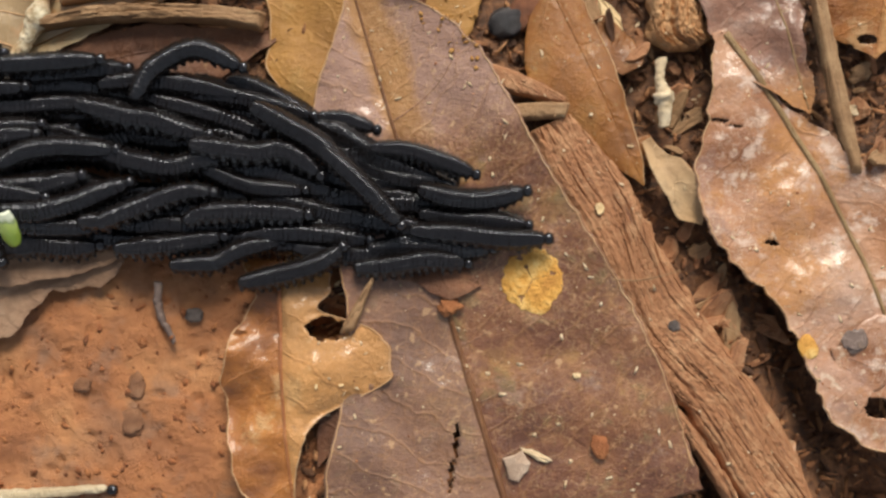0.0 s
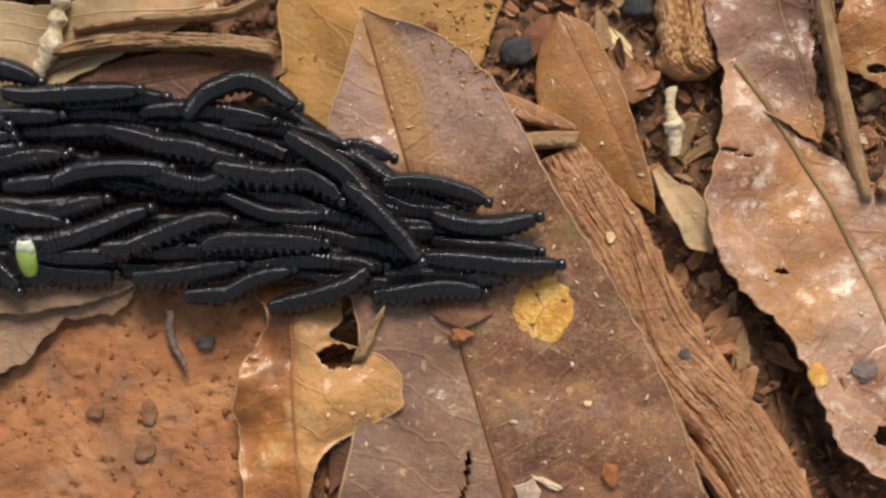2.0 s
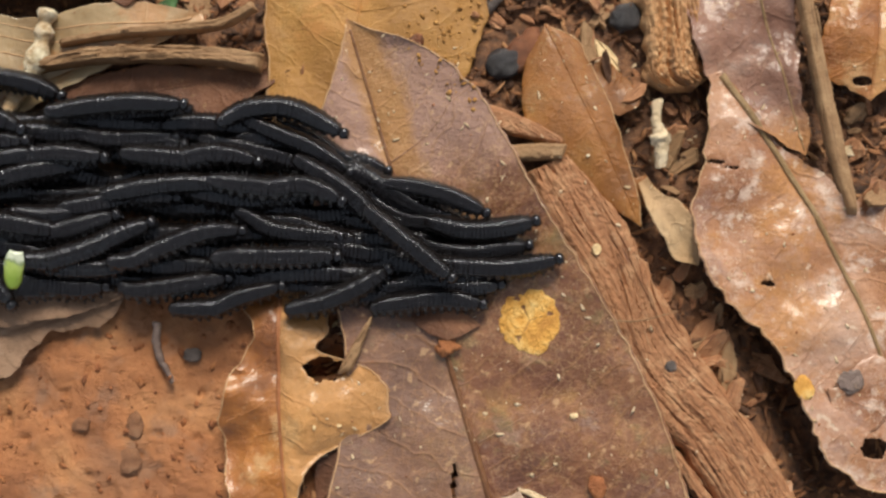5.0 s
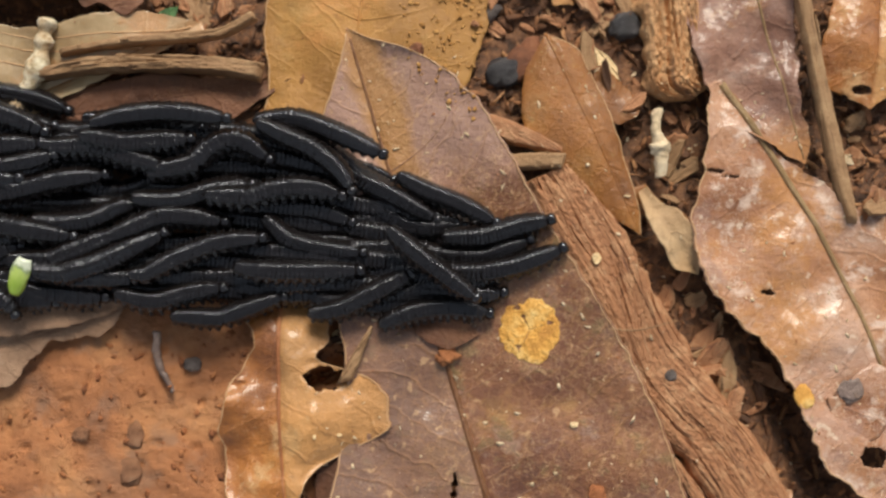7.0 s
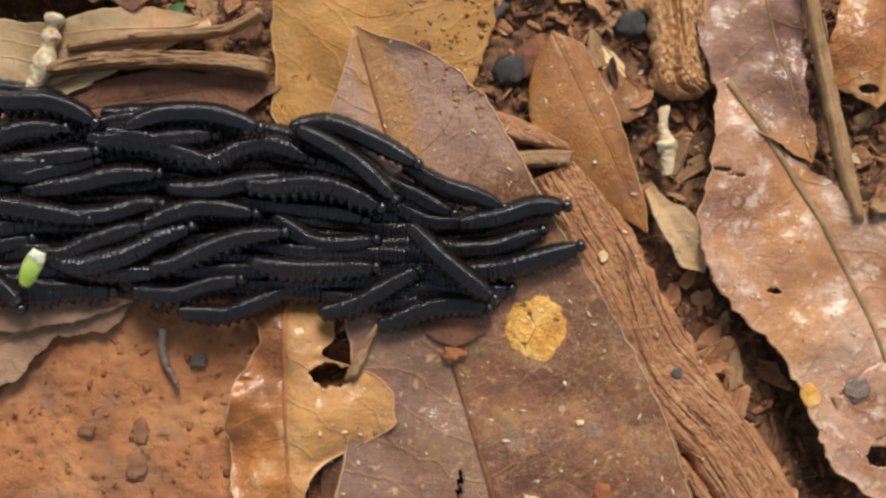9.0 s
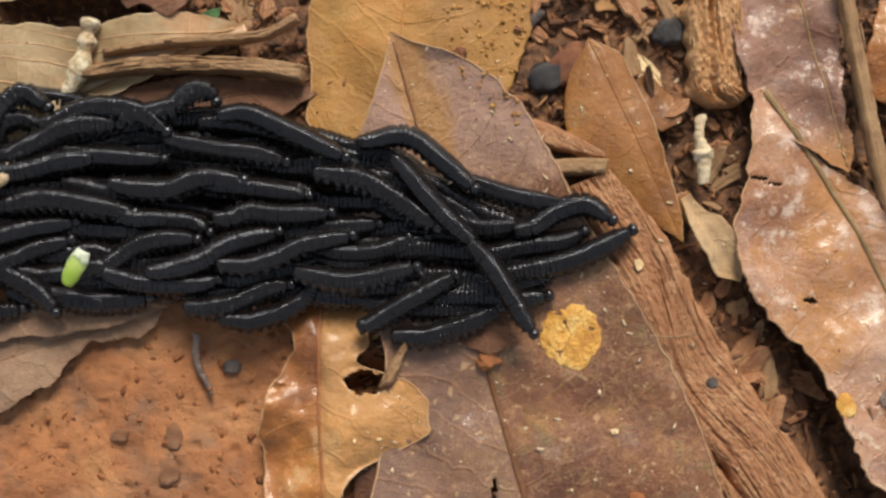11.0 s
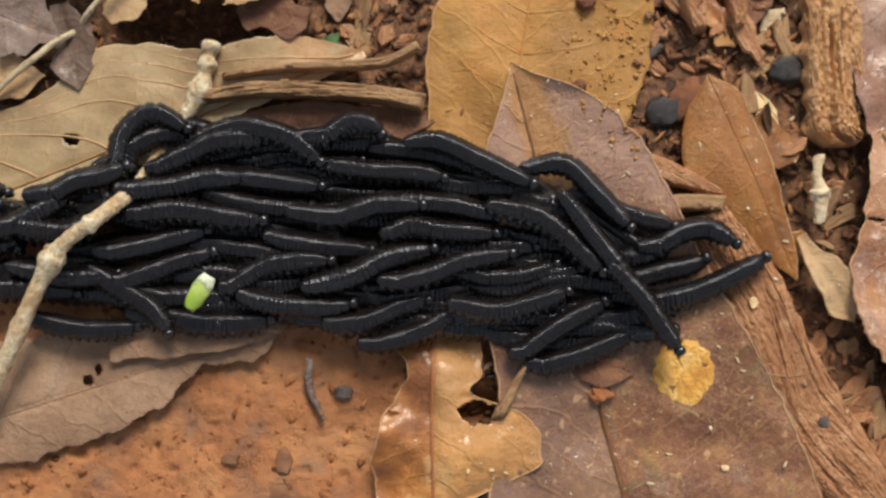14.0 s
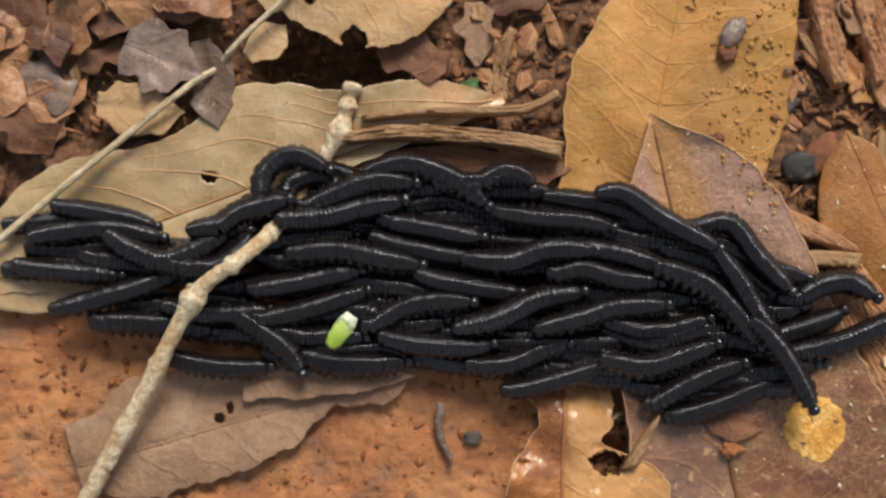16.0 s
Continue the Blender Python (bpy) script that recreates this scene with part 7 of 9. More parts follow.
larva((6, 6, 6), [[-95.3, -9.0, -90.8, -11.1, -87.8, -13.3, -85.9, -15.9], [-94.7, -9.1, -90.1, -11.1, -87.2, -13.4, -85.3, -16.0], [-94.1, -9.1, -89.5, -11.2, -86.5, -13.4, -84.7, -16.0], [-93.7, -9.2, -89.1, -11.2, -86.1, -13.5, -84.3, -16.1], [-92.6, -9.2, -88.1, -11.3, -85.1, -13.6, -83.2, -16.2], [-92.6, -9.1, -88.1, -11.2, -85.1, -13.4, -83.2, -16.0], [-92.7, -8.9, -88.1, -11.0, -85.1, -13.2, -83.2, -15.9], [-92.7, -8.5, -88.1, -10.6, -85.2, -12.8, -83.3, -15.5], [-92.9, -7.8, -88.4, -10.1, -85.6, -12.7, -84.0, -15.4], [-92.5, -7.7, -88.2, -9.9, -85.6, -12.5, -84.2, -15.2], [-92.9, -7.7, -88.5, -10.0, -86.0, -12.4, -84.4, -15.0], [-93.0, -7.6, -88.7, -9.9, -86.2, -12.4, -84.7, -15.0]])
larva((4.5, 4.5, 4.5), [[-111.8, -16.0, -104.9, -16.7, -99.3, -16.5, -92.7, -15.4], [-111.2, -16.1, -104.2, -16.8, -98.7, -16.6, -92.1, -15.5], [-110.6, -16.1, -103.6, -16.8, -98.1, -16.7, -91.5, -15.6], [-110.1, -16.2, -103.2, -16.9, -97.6, -16.7, -91.0, -15.6], [-109.1, -16.3, -102.1, -17.0, -96.6, -16.8, -90.0, -15.7], [-109.1, -16.0, -102.2, -16.7, -96.6, -16.5, -90.0, -15.4], [-109.1, -15.7, -102.2, -16.4, -96.6, -16.2, -90.1, -15.1], [-109.2, -15.0, -102.3, -15.7, -96.7, -15.5, -90.1, -14.4], [-109.4, -14.7, -102.4, -15.4, -96.9, -15.2, -90.3, -14.1], [-109.6, -14.5, -102.6, -15.2, -97.0, -14.9, -90.5, -13.7], [-109.6, -14.5, -102.7, -15.1, -97.2, -14.8, -90.6, -13.7], [-109.7, -14.6, -102.8, -15.1, -97.3, -14.7, -90.7, -13.6]])
larva((6.5, 6.5, 6.5), [[-156.1, 1.0, -148.7, 3.4, -139.3, 5.3, -128.4, 4.5], [-155.2, 0.7, -147.8, 3.1, -138.4, 5.0, -127.6, 4.2], [-154.3, 0.5, -146.9, 2.8, -137.5, 4.8, -126.7, 3.9], [-153.8, 0.3, -146.4, 2.7, -137.0, 4.6, -126.1, 3.7], [-152.3, -0.2, -144.9, 2.2, -135.5, 4.1, -124.7, 3.3], [-151.5, 0.4, -144.1, 2.8, -134.7, 4.7, -123.9, 3.9], [-150.7, 1.0, -143.3, 3.4, -133.9, 5.3, -123.1, 4.5], [-148.6, 2.6, -141.2, 4.9, -131.8, 6.9, -121.0, 6.0], [-147.5, 3.4, -139.8, 5.8, -130.2, 7.7, -119.5, 6.9], [-147.2, 3.8, -139.6, 6.2, -129.9, 8.1, -119.0, 7.3], [-146.0, 4.1, -138.3, 6.6, -128.6, 8.5, -117.8, 7.8], [-143.3, 4.7, -135.8, 7.1, -126.0, 9.1, -114.5, 8.4]])
larva((5, 5, 5), [[-151.3, -3.0, -144.3, -2.9, -137.8, -2.8, -131.6, -2.6], [-150.4, -3.3, -143.5, -3.2, -137.0, -3.1, -130.7, -2.9], [-149.6, -3.6, -142.6, -3.5, -136.1, -3.3, -129.9, -3.2], [-149.0, -3.8, -142.0, -3.7, -135.5, -3.5, -129.3, -3.4], [-147.5, -4.2, -140.5, -4.1, -134.1, -4.0, -127.8, -3.8], [-147.2, -3.8, -140.2, -3.7, -133.8, -3.5, -127.5, -3.4], [-146.9, -3.3, -140.0, -3.2, -133.5, -3.1, -127.2, -2.9], [-146.2, -2.2, -139.2, -2.0, -132.7, -1.9, -126.5, -1.7], [-146.2, -1.6, -139.2, -1.5, -132.7, -1.4, -126.4, -1.2], [-145.6, -1.3, -138.6, -1.1, -132.1, -0.9, -125.8, -0.8], [-144.9, -1.0, -137.9, -0.9, -131.4, -0.7, -125.1, -0.6], [-142.2, -0.4, -135.2, -0.3, -128.5, -0.1, -121.8, 0.3]])
larva((6, 6, 6), [[-144.0, -11.5, -136.4, -8.8, -129.3, -6.2, -121.0, -1.9], [-143.1, -11.5, -135.5, -8.9, -128.4, -6.2, -120.2, -1.9], [-142.2, -11.6, -134.6, -9.0, -127.5, -6.3, -119.3, -2.0], [-141.6, -11.6, -134.0, -9.0, -126.9, -6.3, -118.7, -2.0], [-140.2, -11.7, -132.6, -9.1, -125.5, -6.4, -117.3, -2.1], [-140.1, -11.3, -132.5, -8.7, -125.4, -6.0, -117.2, -1.7], [-139.9, -10.9, -132.3, -8.2, -125.3, -5.5, -117.0, -1.3], [-139.7, -9.8, -132.1, -7.2, -125.0, -4.5, -116.8, -0.2], [-139.8, -9.3, -132.2, -6.7, -125.0, -4.0, -116.7, 0.3], [-139.7, -9.1, -132.0, -6.4, -124.6, -3.6, -116.2, 0.7], [-138.7, -8.8, -131.0, -6.1, -123.5, -3.3, -114.8, 1.1], [-134.0, -7.8, -126.4, -4.8, -119.0, -1.6, -110.1, 2.9]])
larva((7.5, 7.5, 7.5), [[-138.7, 3.1, -133.9, 0.6, -127.3, 0.0, -115.9, 7.8], [-137.9, 2.8, -133.0, 0.3, -126.5, -0.3, -115.0, 7.5], [-137.0, 2.5, -132.2, 0.0, -125.6, -0.5, -114.2, 7.3], [-136.4, 2.3, -131.6, -0.2, -125.0, -0.7, -113.6, 7.1], [-135.0, 1.9, -130.2, -0.6, -123.6, -1.2, -112.2, 6.6], [-134.2, 2.5, -129.4, 0.0, -122.8, -0.6, -111.4, 7.2], [-133.5, 3.1, -128.7, 0.6, -122.1, 0.1, -110.7, 7.9], [-131.6, 4.7, -126.8, 2.2, -120.3, 1.6, -108.8, 9.4], [-130.4, 5.5, -125.6, 3.0, -118.9, 2.4, -106.9, 10.4], [-129.4, 6.0, -124.5, 3.5, -117.7, 3.0, -105.6, 10.9], [-127.5, 6.5, -122.5, 4.0, -115.5, 3.5, -103.7, 11.6], [-124.9, 7.3, -119.6, 5.0, -112.8, 4.4, -102.1, 11.7]])
larva((8, 8, 8), [[-121.8, -0.5, -114.8, 0.0, -109.5, 4.0, -108.7, 8.4], [-120.9, -0.8, -114.0, -0.3, -108.6, 3.8, -107.8, 8.2], [-120.0, -1.0, -113.1, -0.5, -107.7, 3.5, -106.9, 7.9], [-119.4, -1.2, -112.5, -0.7, -107.2, 3.3, -106.4, 7.7], [-118.0, -1.7, -111.1, -1.2, -105.7, 2.8, -104.9, 7.2], [-117.1, -0.9, -110.2, -0.5, -104.8, 3.6, -104.0, 8.0], [-116.2, -0.2, -109.3, 0.3, -103.9, 4.3, -103.1, 8.7], [-114.0, 1.6, -107.1, 2.1, -101.7, 6.1, -100.9, 10.5], [-112.8, 2.4, -105.8, 2.9, -100.2, 6.9, -99.0, 11.3], [-111.9, 2.9, -105.3, 3.3, -100.1, 7.2, -99.0, 11.5], [-110.9, 3.1, -104.4, 4.2, -99.5, 8.6, -98.7, 12.3], [-109.7, 3.1, -103.7, 4.2, -99.4, 8.8, -98.5, 12.9]])
larva((4, 4, 4), [[-129.0, -12.3, -121.6, -11.1, -113.7, -10.5, -105.8, -10.6], [-128.1, -12.3, -120.7, -11.2, -112.9, -10.5, -105.0, -10.6], [-127.3, -12.4, -119.9, -11.2, -112.0, -10.6, -104.1, -10.7], [-126.7, -12.4, -119.3, -11.3, -111.4, -10.6, -103.5, -10.7], [-125.3, -12.5, -117.9, -11.4, -110.0, -10.7, -102.1, -10.8], [-125.4, -12.2, -118.0, -11.0, -110.1, -10.4, -102.2, -10.5], [-125.5, -11.8, -118.1, -10.6, -110.2, -10.0, -102.3, -10.1], [-125.7, -10.9, -118.3, -9.7, -110.5, -9.1, -102.6, -9.2], [-126.0, -10.5, -118.6, -9.3, -110.8, -8.6, -102.9, -8.8], [-126.0, -10.2, -118.6, -9.0, -110.7, -8.3, -102.8, -8.5], [-125.9, -10.2, -118.5, -9.0, -110.7, -8.4, -102.7, -8.5], [-125.8, -9.2, -118.5, -8.4, -110.7, -8.2, -102.7, -8.3]])
larva((5.5, 5.5, 5.5), [[-151.1, 3.9, -144.7, 3.9, -138.4, 3.5, -131.4, 2.3], [-149.8, 4.7, -143.4, 4.7, -137.1, 4.3, -130.1, 3.1], [-148.5, 5.5, -142.1, 5.5, -135.8, 5.1, -128.8, 3.9], [-147.7, 6.1, -141.3, 6.0, -135.0, 5.6, -128.0, 4.4], [-145.5, 7.4, -139.1, 7.3, -132.8, 6.9, -125.8, 5.8], [-144.4, 8.0, -138.0, 7.9, -131.7, 7.5, -124.7, 6.4], [-143.3, 8.6, -136.9, 8.5, -130.6, 8.1, -123.6, 6.9], [-140.6, 10.1, -134.2, 10.0, -127.9, 9.6, -120.9, 8.4], [-138.5, 10.9, -132.0, 10.8, -125.7, 10.4, -118.8, 9.3], [-138.1, 11.3, -131.6, 11.2, -125.2, 10.8, -118.3, 9.7], [-137.1, 11.7, -130.6, 11.6, -124.3, 11.2, -117.5, 10.0], [-136.3, 12.0, -130.1, 11.9, -123.8, 11.5, -116.3, 10.4]])
larva((6, 6, 6), [[-109.3, -6.8, -106.2, -7.1, -104.4, -7.7, -101.6, -7.0], [-108.4, -6.9, -105.3, -7.2, -103.5, -7.7, -100.7, -7.1], [-107.6, -6.9, -104.4, -7.2, -102.6, -7.8, -99.8, -7.1], [-107.0, -7.0, -103.9, -7.2, -102.0, -7.8, -99.2, -7.2], [-105.5, -7.0, -102.4, -7.3, -100.6, -7.9, -97.8, -7.2], [-105.5, -6.6, -102.4, -6.9, -100.6, -7.5, -97.8, -6.8], [-105.5, -6.2, -102.4, -6.5, -100.6, -7.1, -97.8, -6.4], [-105.5, -5.1, -102.4, -5.4, -100.6, -6.0, -97.8, -5.3], [-105.6, -4.6, -102.5, -4.9, -100.7, -5.5, -97.9, -4.8], [-106.4, -5.7, -101.9, -5.1, -98.2, -4.6, -95.0, -3.6], [-106.3, -5.5, -101.4, -5.2, -97.3, -4.9, -93.8, -4.0], [-106.2, -5.2, -101.8, -4.5, -97.4, -3.7, -92.2, -2.5]])
larva((8.5, 8.5, 8.5), [[-129.5, 1.6, -125.5, 4.3, -120.5, 5.5, -116.0, 7.7], [-127.1, 2.5, -123.1, 5.2, -118.1, 6.4, -113.6, 8.6], [-124.7, 3.4, -120.7, 6.1, -115.7, 7.3, -111.2, 9.6], [-123.1, 4.1, -119.1, 6.7, -114.1, 7.9, -109.6, 10.2], [-119.1, 5.6, -115.1, 8.3, -110.1, 9.5, -105.6, 11.7], [-117.9, 6.2, -113.9, 8.9, -108.9, 10.1, -104.4, 12.4], [-116.7, 6.9, -112.7, 9.6, -107.7, 10.8, -103.2, 13.0], [-113.7, 8.5, -109.7, 11.2, -104.7, 12.4, -100.2, 14.6], [-110.9, 9.9, -106.9, 12.6, -101.7, 13.9, -97.0, 16.4], [-109.4, 10.3, -105.1, 13.2, -99.6, 14.8, -94.9, 17.4], [-107.0, 11.3, -103.6, 14.1, -98.8, 15.7, -93.4, 18.4], [-104.7, 12.0, -101.3, 15.3, -96.5, 17.2, -90.9, 19.4]])
larva((4.5, 4.5, 4.5), [[-137.3, -0.7, -131.4, -0.6, -127.0, -1.4, -121.5, -3.0], [-136.4, -1.0, -130.6, -0.9, -126.1, -1.7, -120.6, -3.3], [-135.5, -1.2, -129.7, -1.2, -125.2, -1.9, -119.7, -3.6], [-135.0, -1.4, -129.1, -1.4, -124.6, -2.1, -119.2, -3.7], [-133.5, -1.9, -127.6, -1.8, -123.2, -2.6, -117.7, -4.2], [-133.2, -1.4, -127.3, -1.4, -122.9, -2.1, -117.4, -3.8], [-132.8, -1.0, -127.0, -0.9, -122.5, -1.7, -117.0, -3.3], [-132.0, 0.2, -126.1, 0.2, -121.7, -0.5, -116.2, -2.1], [-131.2, 0.7, -125.6, 0.8, -121.5, 0.0, -116.0, -1.6], [-130.6, 1.2, -125.0, 1.2, -120.9, 0.4, -115.4, -1.2], [-129.5, 1.7, -123.9, 1.7, -119.7, 0.9, -114.1, -0.6], [-127.9, 2.6, -121.1, 2.9, -115.4, 2.5, -109.6, 1.0]])
larva((5, 5, 5), [[-90.8, -9.1, -86.5, -8.4, -82.2, -8.0, -77.8, -7.7], [-90.1, -8.9, -85.8, -8.2, -81.5, -7.8, -77.1, -7.5], [-89.5, -8.7, -85.2, -8.0, -80.8, -7.6, -76.5, -7.4], [-89.0, -8.6, -84.7, -7.9, -80.4, -7.5, -76.0, -7.2], [-87.9, -8.2, -83.6, -7.6, -79.3, -7.2, -74.9, -6.9], [-87.8, -8.2, -83.5, -7.5, -79.2, -7.1, -74.8, -6.8], [-87.7, -8.1, -83.4, -7.4, -79.1, -7.0, -74.7, -6.7], [-87.5, -7.9, -83.2, -7.2, -78.9, -6.8, -74.5, -6.5], [-87.3, -7.8, -82.9, -7.0, -78.4, -6.5, -74.1, -6.2], [-86.6, -7.6, -82.2, -7.0, -77.8, -6.7, -73.5, -6.3], [-86.1, -7.3, -81.8, -6.7, -77.4, -6.4, -73.1, -6.0], [-85.8, -7.3, -81.4, -6.5, -77.0, -6.0, -72.8, -5.7]])
larva((4, 4, 4), [[-97.8, -12.7, -91.2, -12.3, -84.4, -12.1, -78.5, -12.3], [-97.2, -12.8, -90.6, -12.3, -83.7, -12.1, -77.9, -12.4], [-96.6, -12.8, -89.9, -12.4, -83.1, -12.2, -77.2, -12.4], [-96.1, -12.9, -89.5, -12.4, -82.7, -12.2, -76.8, -12.5], [-95.1, -13.0, -88.5, -12.5, -81.6, -12.3, -75.8, -12.6], [-94.8, -13.0, -88.1, -12.6, -81.3, -12.4, -75.6, -12.5], [-94.6, -12.9, -87.8, -12.5, -81.0, -12.3, -75.6, -12.3], [-89.8, -12.1, -83.0, -11.9, -77.4, -12.4, -72.2, -12.9], [-89.9, -11.9, -83.0, -11.7, -77.3, -12.2, -71.8, -12.7], [-89.6, -12.0, -82.9, -11.7, -77.2, -12.2, -71.8, -12.7], [-89.8, -11.9, -83.0, -11.6, -77.3, -12.1, -71.7, -12.5], [-89.8, -11.8, -83.1, -11.5, -77.4, -11.9, -71.7, -12.3]])
larva((3.5, 3.5, 3.5), [[-61.3, -6.4, -54.6, -5.5, -47.8, -6.2, -41.2, -5.2], [-60.3, -6.0, -53.7, -5.1, -47.0, -5.8, -40.4, -4.9], [-59.1, -6.0, -52.5, -5.1, -46.0, -5.8, -39.9, -5.0], [-58.7, -6.0, -52.1, -5.1, -45.7, -5.9, -39.6, -5.2], [-56.4, -6.4, -48.5, -5.7, -41.7, -5.4, -34.8, -5.0], [-55.4, -6.1, -47.5, -5.5, -40.8, -5.3, -34.0, -4.9], [-54.3, -5.7, -46.4, -5.2, -39.7, -5.1, -32.8, -4.7], [-49.3, -6.0, -44.2, -4.5, -38.3, -2.6, -31.7, -0.6], [-47.0, -4.8, -41.6, -3.6, -35.4, -2.0, -28.8, -0.1], [-43.8, -4.0, -37.7, -2.6, -30.6, -1.0, -24.1, 0.6], [-42.9, -3.3, -36.5, -2.0, -29.3, -0.6, -22.9, 0.8], [-42.2, -3.0, -35.5, -2.1, -27.7, -1.1, -21.0, 0.3]])
larva((3.5, 3.5, 3.5), [[-35.9, 0.2, -29.1, -0.6, -22.2, -1.9, -15.4, -2.6], [-35.1, 0.4, -28.2, -0.4, -21.1, -1.7, -14.4, -2.5], [-33.2, 0.0, -26.1, -0.6, -18.6, -1.7, -11.6, -2.4], [-32.0, 0.1, -24.8, -0.4, -17.2, -1.3, -10.0, -1.9], [-28.3, 1.1, -21.4, 0.0, -13.4, -0.3, -6.5, -0.4], [-26.6, 0.5, -19.6, -0.4, -11.7, -0.5, -4.9, -0.5], [-25.4, 0.2, -18.6, -0.4, -10.8, -0.3, -4.1, -0.5], [-20.9, 1.4, -13.1, 2.8, -5.9, 2.8, 1.4, 3.2], [-18.1, 1.6, -10.3, 2.9, -3.3, 2.8, 3.8, 3.4], [-14.5, 2.1, -6.5, 3.4, 0.7, 3.3, 7.6, 3.9], [-13.6, 2.0, -5.6, 3.3, 1.5, 3.3, 8.3, 4.0], [-12.0, 2.0, -4.2, 3.0, 2.7, 2.7, 9.5, 3.5]])
larva((7.5, 7.5, 4), [[-64.1, 14.3, -58.5, 14.0, -52.8, 12.4, -47.2, 11.9], [-61.5, 14.9, -56.0, 14.7, -50.4, 13.3, -44.9, 13.2], [-55.5, 14.4, -49.1, 13.9, -43.6, 12.6, -40.6, 13.3], [-52.9, 14.5, -46.9, 14.0, -41.7, 12.7, -38.4, 13.5], [-52.3, 15.8, -48.8, 19.6, -43.5, 21.1, -36.7, 17.3], [-49.7, 16.0, -46.0, 19.8, -40.6, 21.2, -34.0, 17.3], [-47.3, 15.7, -43.7, 19.1, -37.9, 20.3, -30.4, 16.9], [-49.5, 17.7, -41.8, 16.9, -32.1, 18.0, -21.6, 18.0], [-44.4, 19.7, -36.6, 18.6, -27.1, 19.2, -17.3, 18.7], [-38.7, 20.6, -30.8, 19.5, -21.6, 20.1, -12.8, 19.6], [-35.4, 21.0, -27.2, 19.9, -17.7, 20.2, -9.1, 19.3], [-31.5, 21.2, -23.4, 19.9, -14.2, 19.9, -6.1, 18.7]])
larva((4, 4, 4), [[-96.2, -3.4, -88.4, -2.4, -82.9, -1.5, -76.2, -0.6], [-95.3, -2.6, -87.0, -1.4, -81.2, -0.4, -74.9, 0.2], [-93.6, -1.9, -85.0, -0.7, -78.9, 0.3, -73.0, 0.7], [-92.7, -1.9, -83.8, -0.4, -77.4, 0.8, -71.5, 1.1], [-92.4, -0.7, -84.8, 0.9, -77.3, 1.3, -69.6, 2.4], [-91.5, -0.4, -83.8, 1.2, -76.1, 1.6, -68.4, 2.7], [-91.0, -0.3, -83.1, 1.4, -75.2, 1.9, -67.4, 3.1], [-84.4, 1.9, -75.8, 1.9, -68.2, 1.5, -61.9, -0.7], [-83.7, 3.1, -75.0, 3.2, -67.0, 2.8, -60.0, 0.4], [-83.1, 3.6, -74.4, 3.3, -65.6, 2.6, -57.2, 0.2], [-82.6, 3.9, -73.6, 3.9, -64.5, 3.4, -55.9, 1.0], [-80.7, 4.6, -71.6, 4.6, -62.5, 4.1, -54.2, 1.7]])
larva((4, 4, 4), [[-115.9, -1.0, -108.3, 0.7, -101.1, 2.4, -94.2, 3.4], [-114.6, -0.2, -107.0, 1.5, -99.8, 3.2, -92.9, 4.2], [-113.3, 0.6, -105.7, 2.3, -98.5, 4.0, -91.6, 4.9], [-112.4, 1.2, -104.8, 2.8, -97.7, 4.5, -90.8, 5.5], [-110.3, 2.5, -102.7, 4.2, -95.5, 5.8, -88.6, 6.8], [-109.2, 3.3, -101.6, 5.0, -94.4, 6.7, -87.5, 7.7], [-108.1, 4.2, -100.5, 5.9, -93.4, 7.5, -86.4, 8.5], [-105.4, 6.3, -97.8, 8.0, -90.6, 9.7, -83.7, 10.6], [-103.4, 7.3, -95.8, 9.2, -88.4, 11.2, -80.8, 12.3], [-102.8, 8.0, -95.3, 9.9, -87.9, 11.9, -80.4, 13.1], [-102.0, 8.4, -94.6, 10.4, -87.2, 12.5, -79.4, 13.5], [-100.6, 8.9, -92.9, 11.0, -85.2, 13.2, -77.4, 14.2]])
larva((4, 4, 4), [[-96.4, -6.1, -89.8, -5.1, -82.1, -5.9, -74.8, -4.8], [-95.3, -5.8, -88.7, -4.9, -81.0, -5.6, -73.7, -4.5], [-94.3, -5.5, -87.6, -4.6, -80.0, -5.3, -72.6, -4.3], [-93.5, -5.4, -86.9, -4.4, -79.3, -5.2, -71.9, -4.1], [-91.8, -4.9, -85.1, -4.0, -77.5, -4.7, -70.1, -3.7], [-91.1, -4.9, -84.4, -3.9, -76.6, -4.6, -69.0, -3.6], [-90.6, -4.8, -83.9, -3.7, -76.0, -4.3, -68.0, -3.2], [-86.7, -4.2, -77.8, -2.4, -69.2, -4.3, -61.8, -2.4], [-85.8, -3.5, -76.9, -1.8, -68.1, -3.7, -60.1, -1.7], [-85.1, -3.5, -76.2, -1.8, -67.1, -3.6, -58.4, -1.4], [-84.7, -3.1, -75.8, -1.4, -66.7, -3.0, -58.0, -0.7], [-84.3, -2.6, -75.4, -0.9, -66.2, -2.6, -57.4, -0.3]])
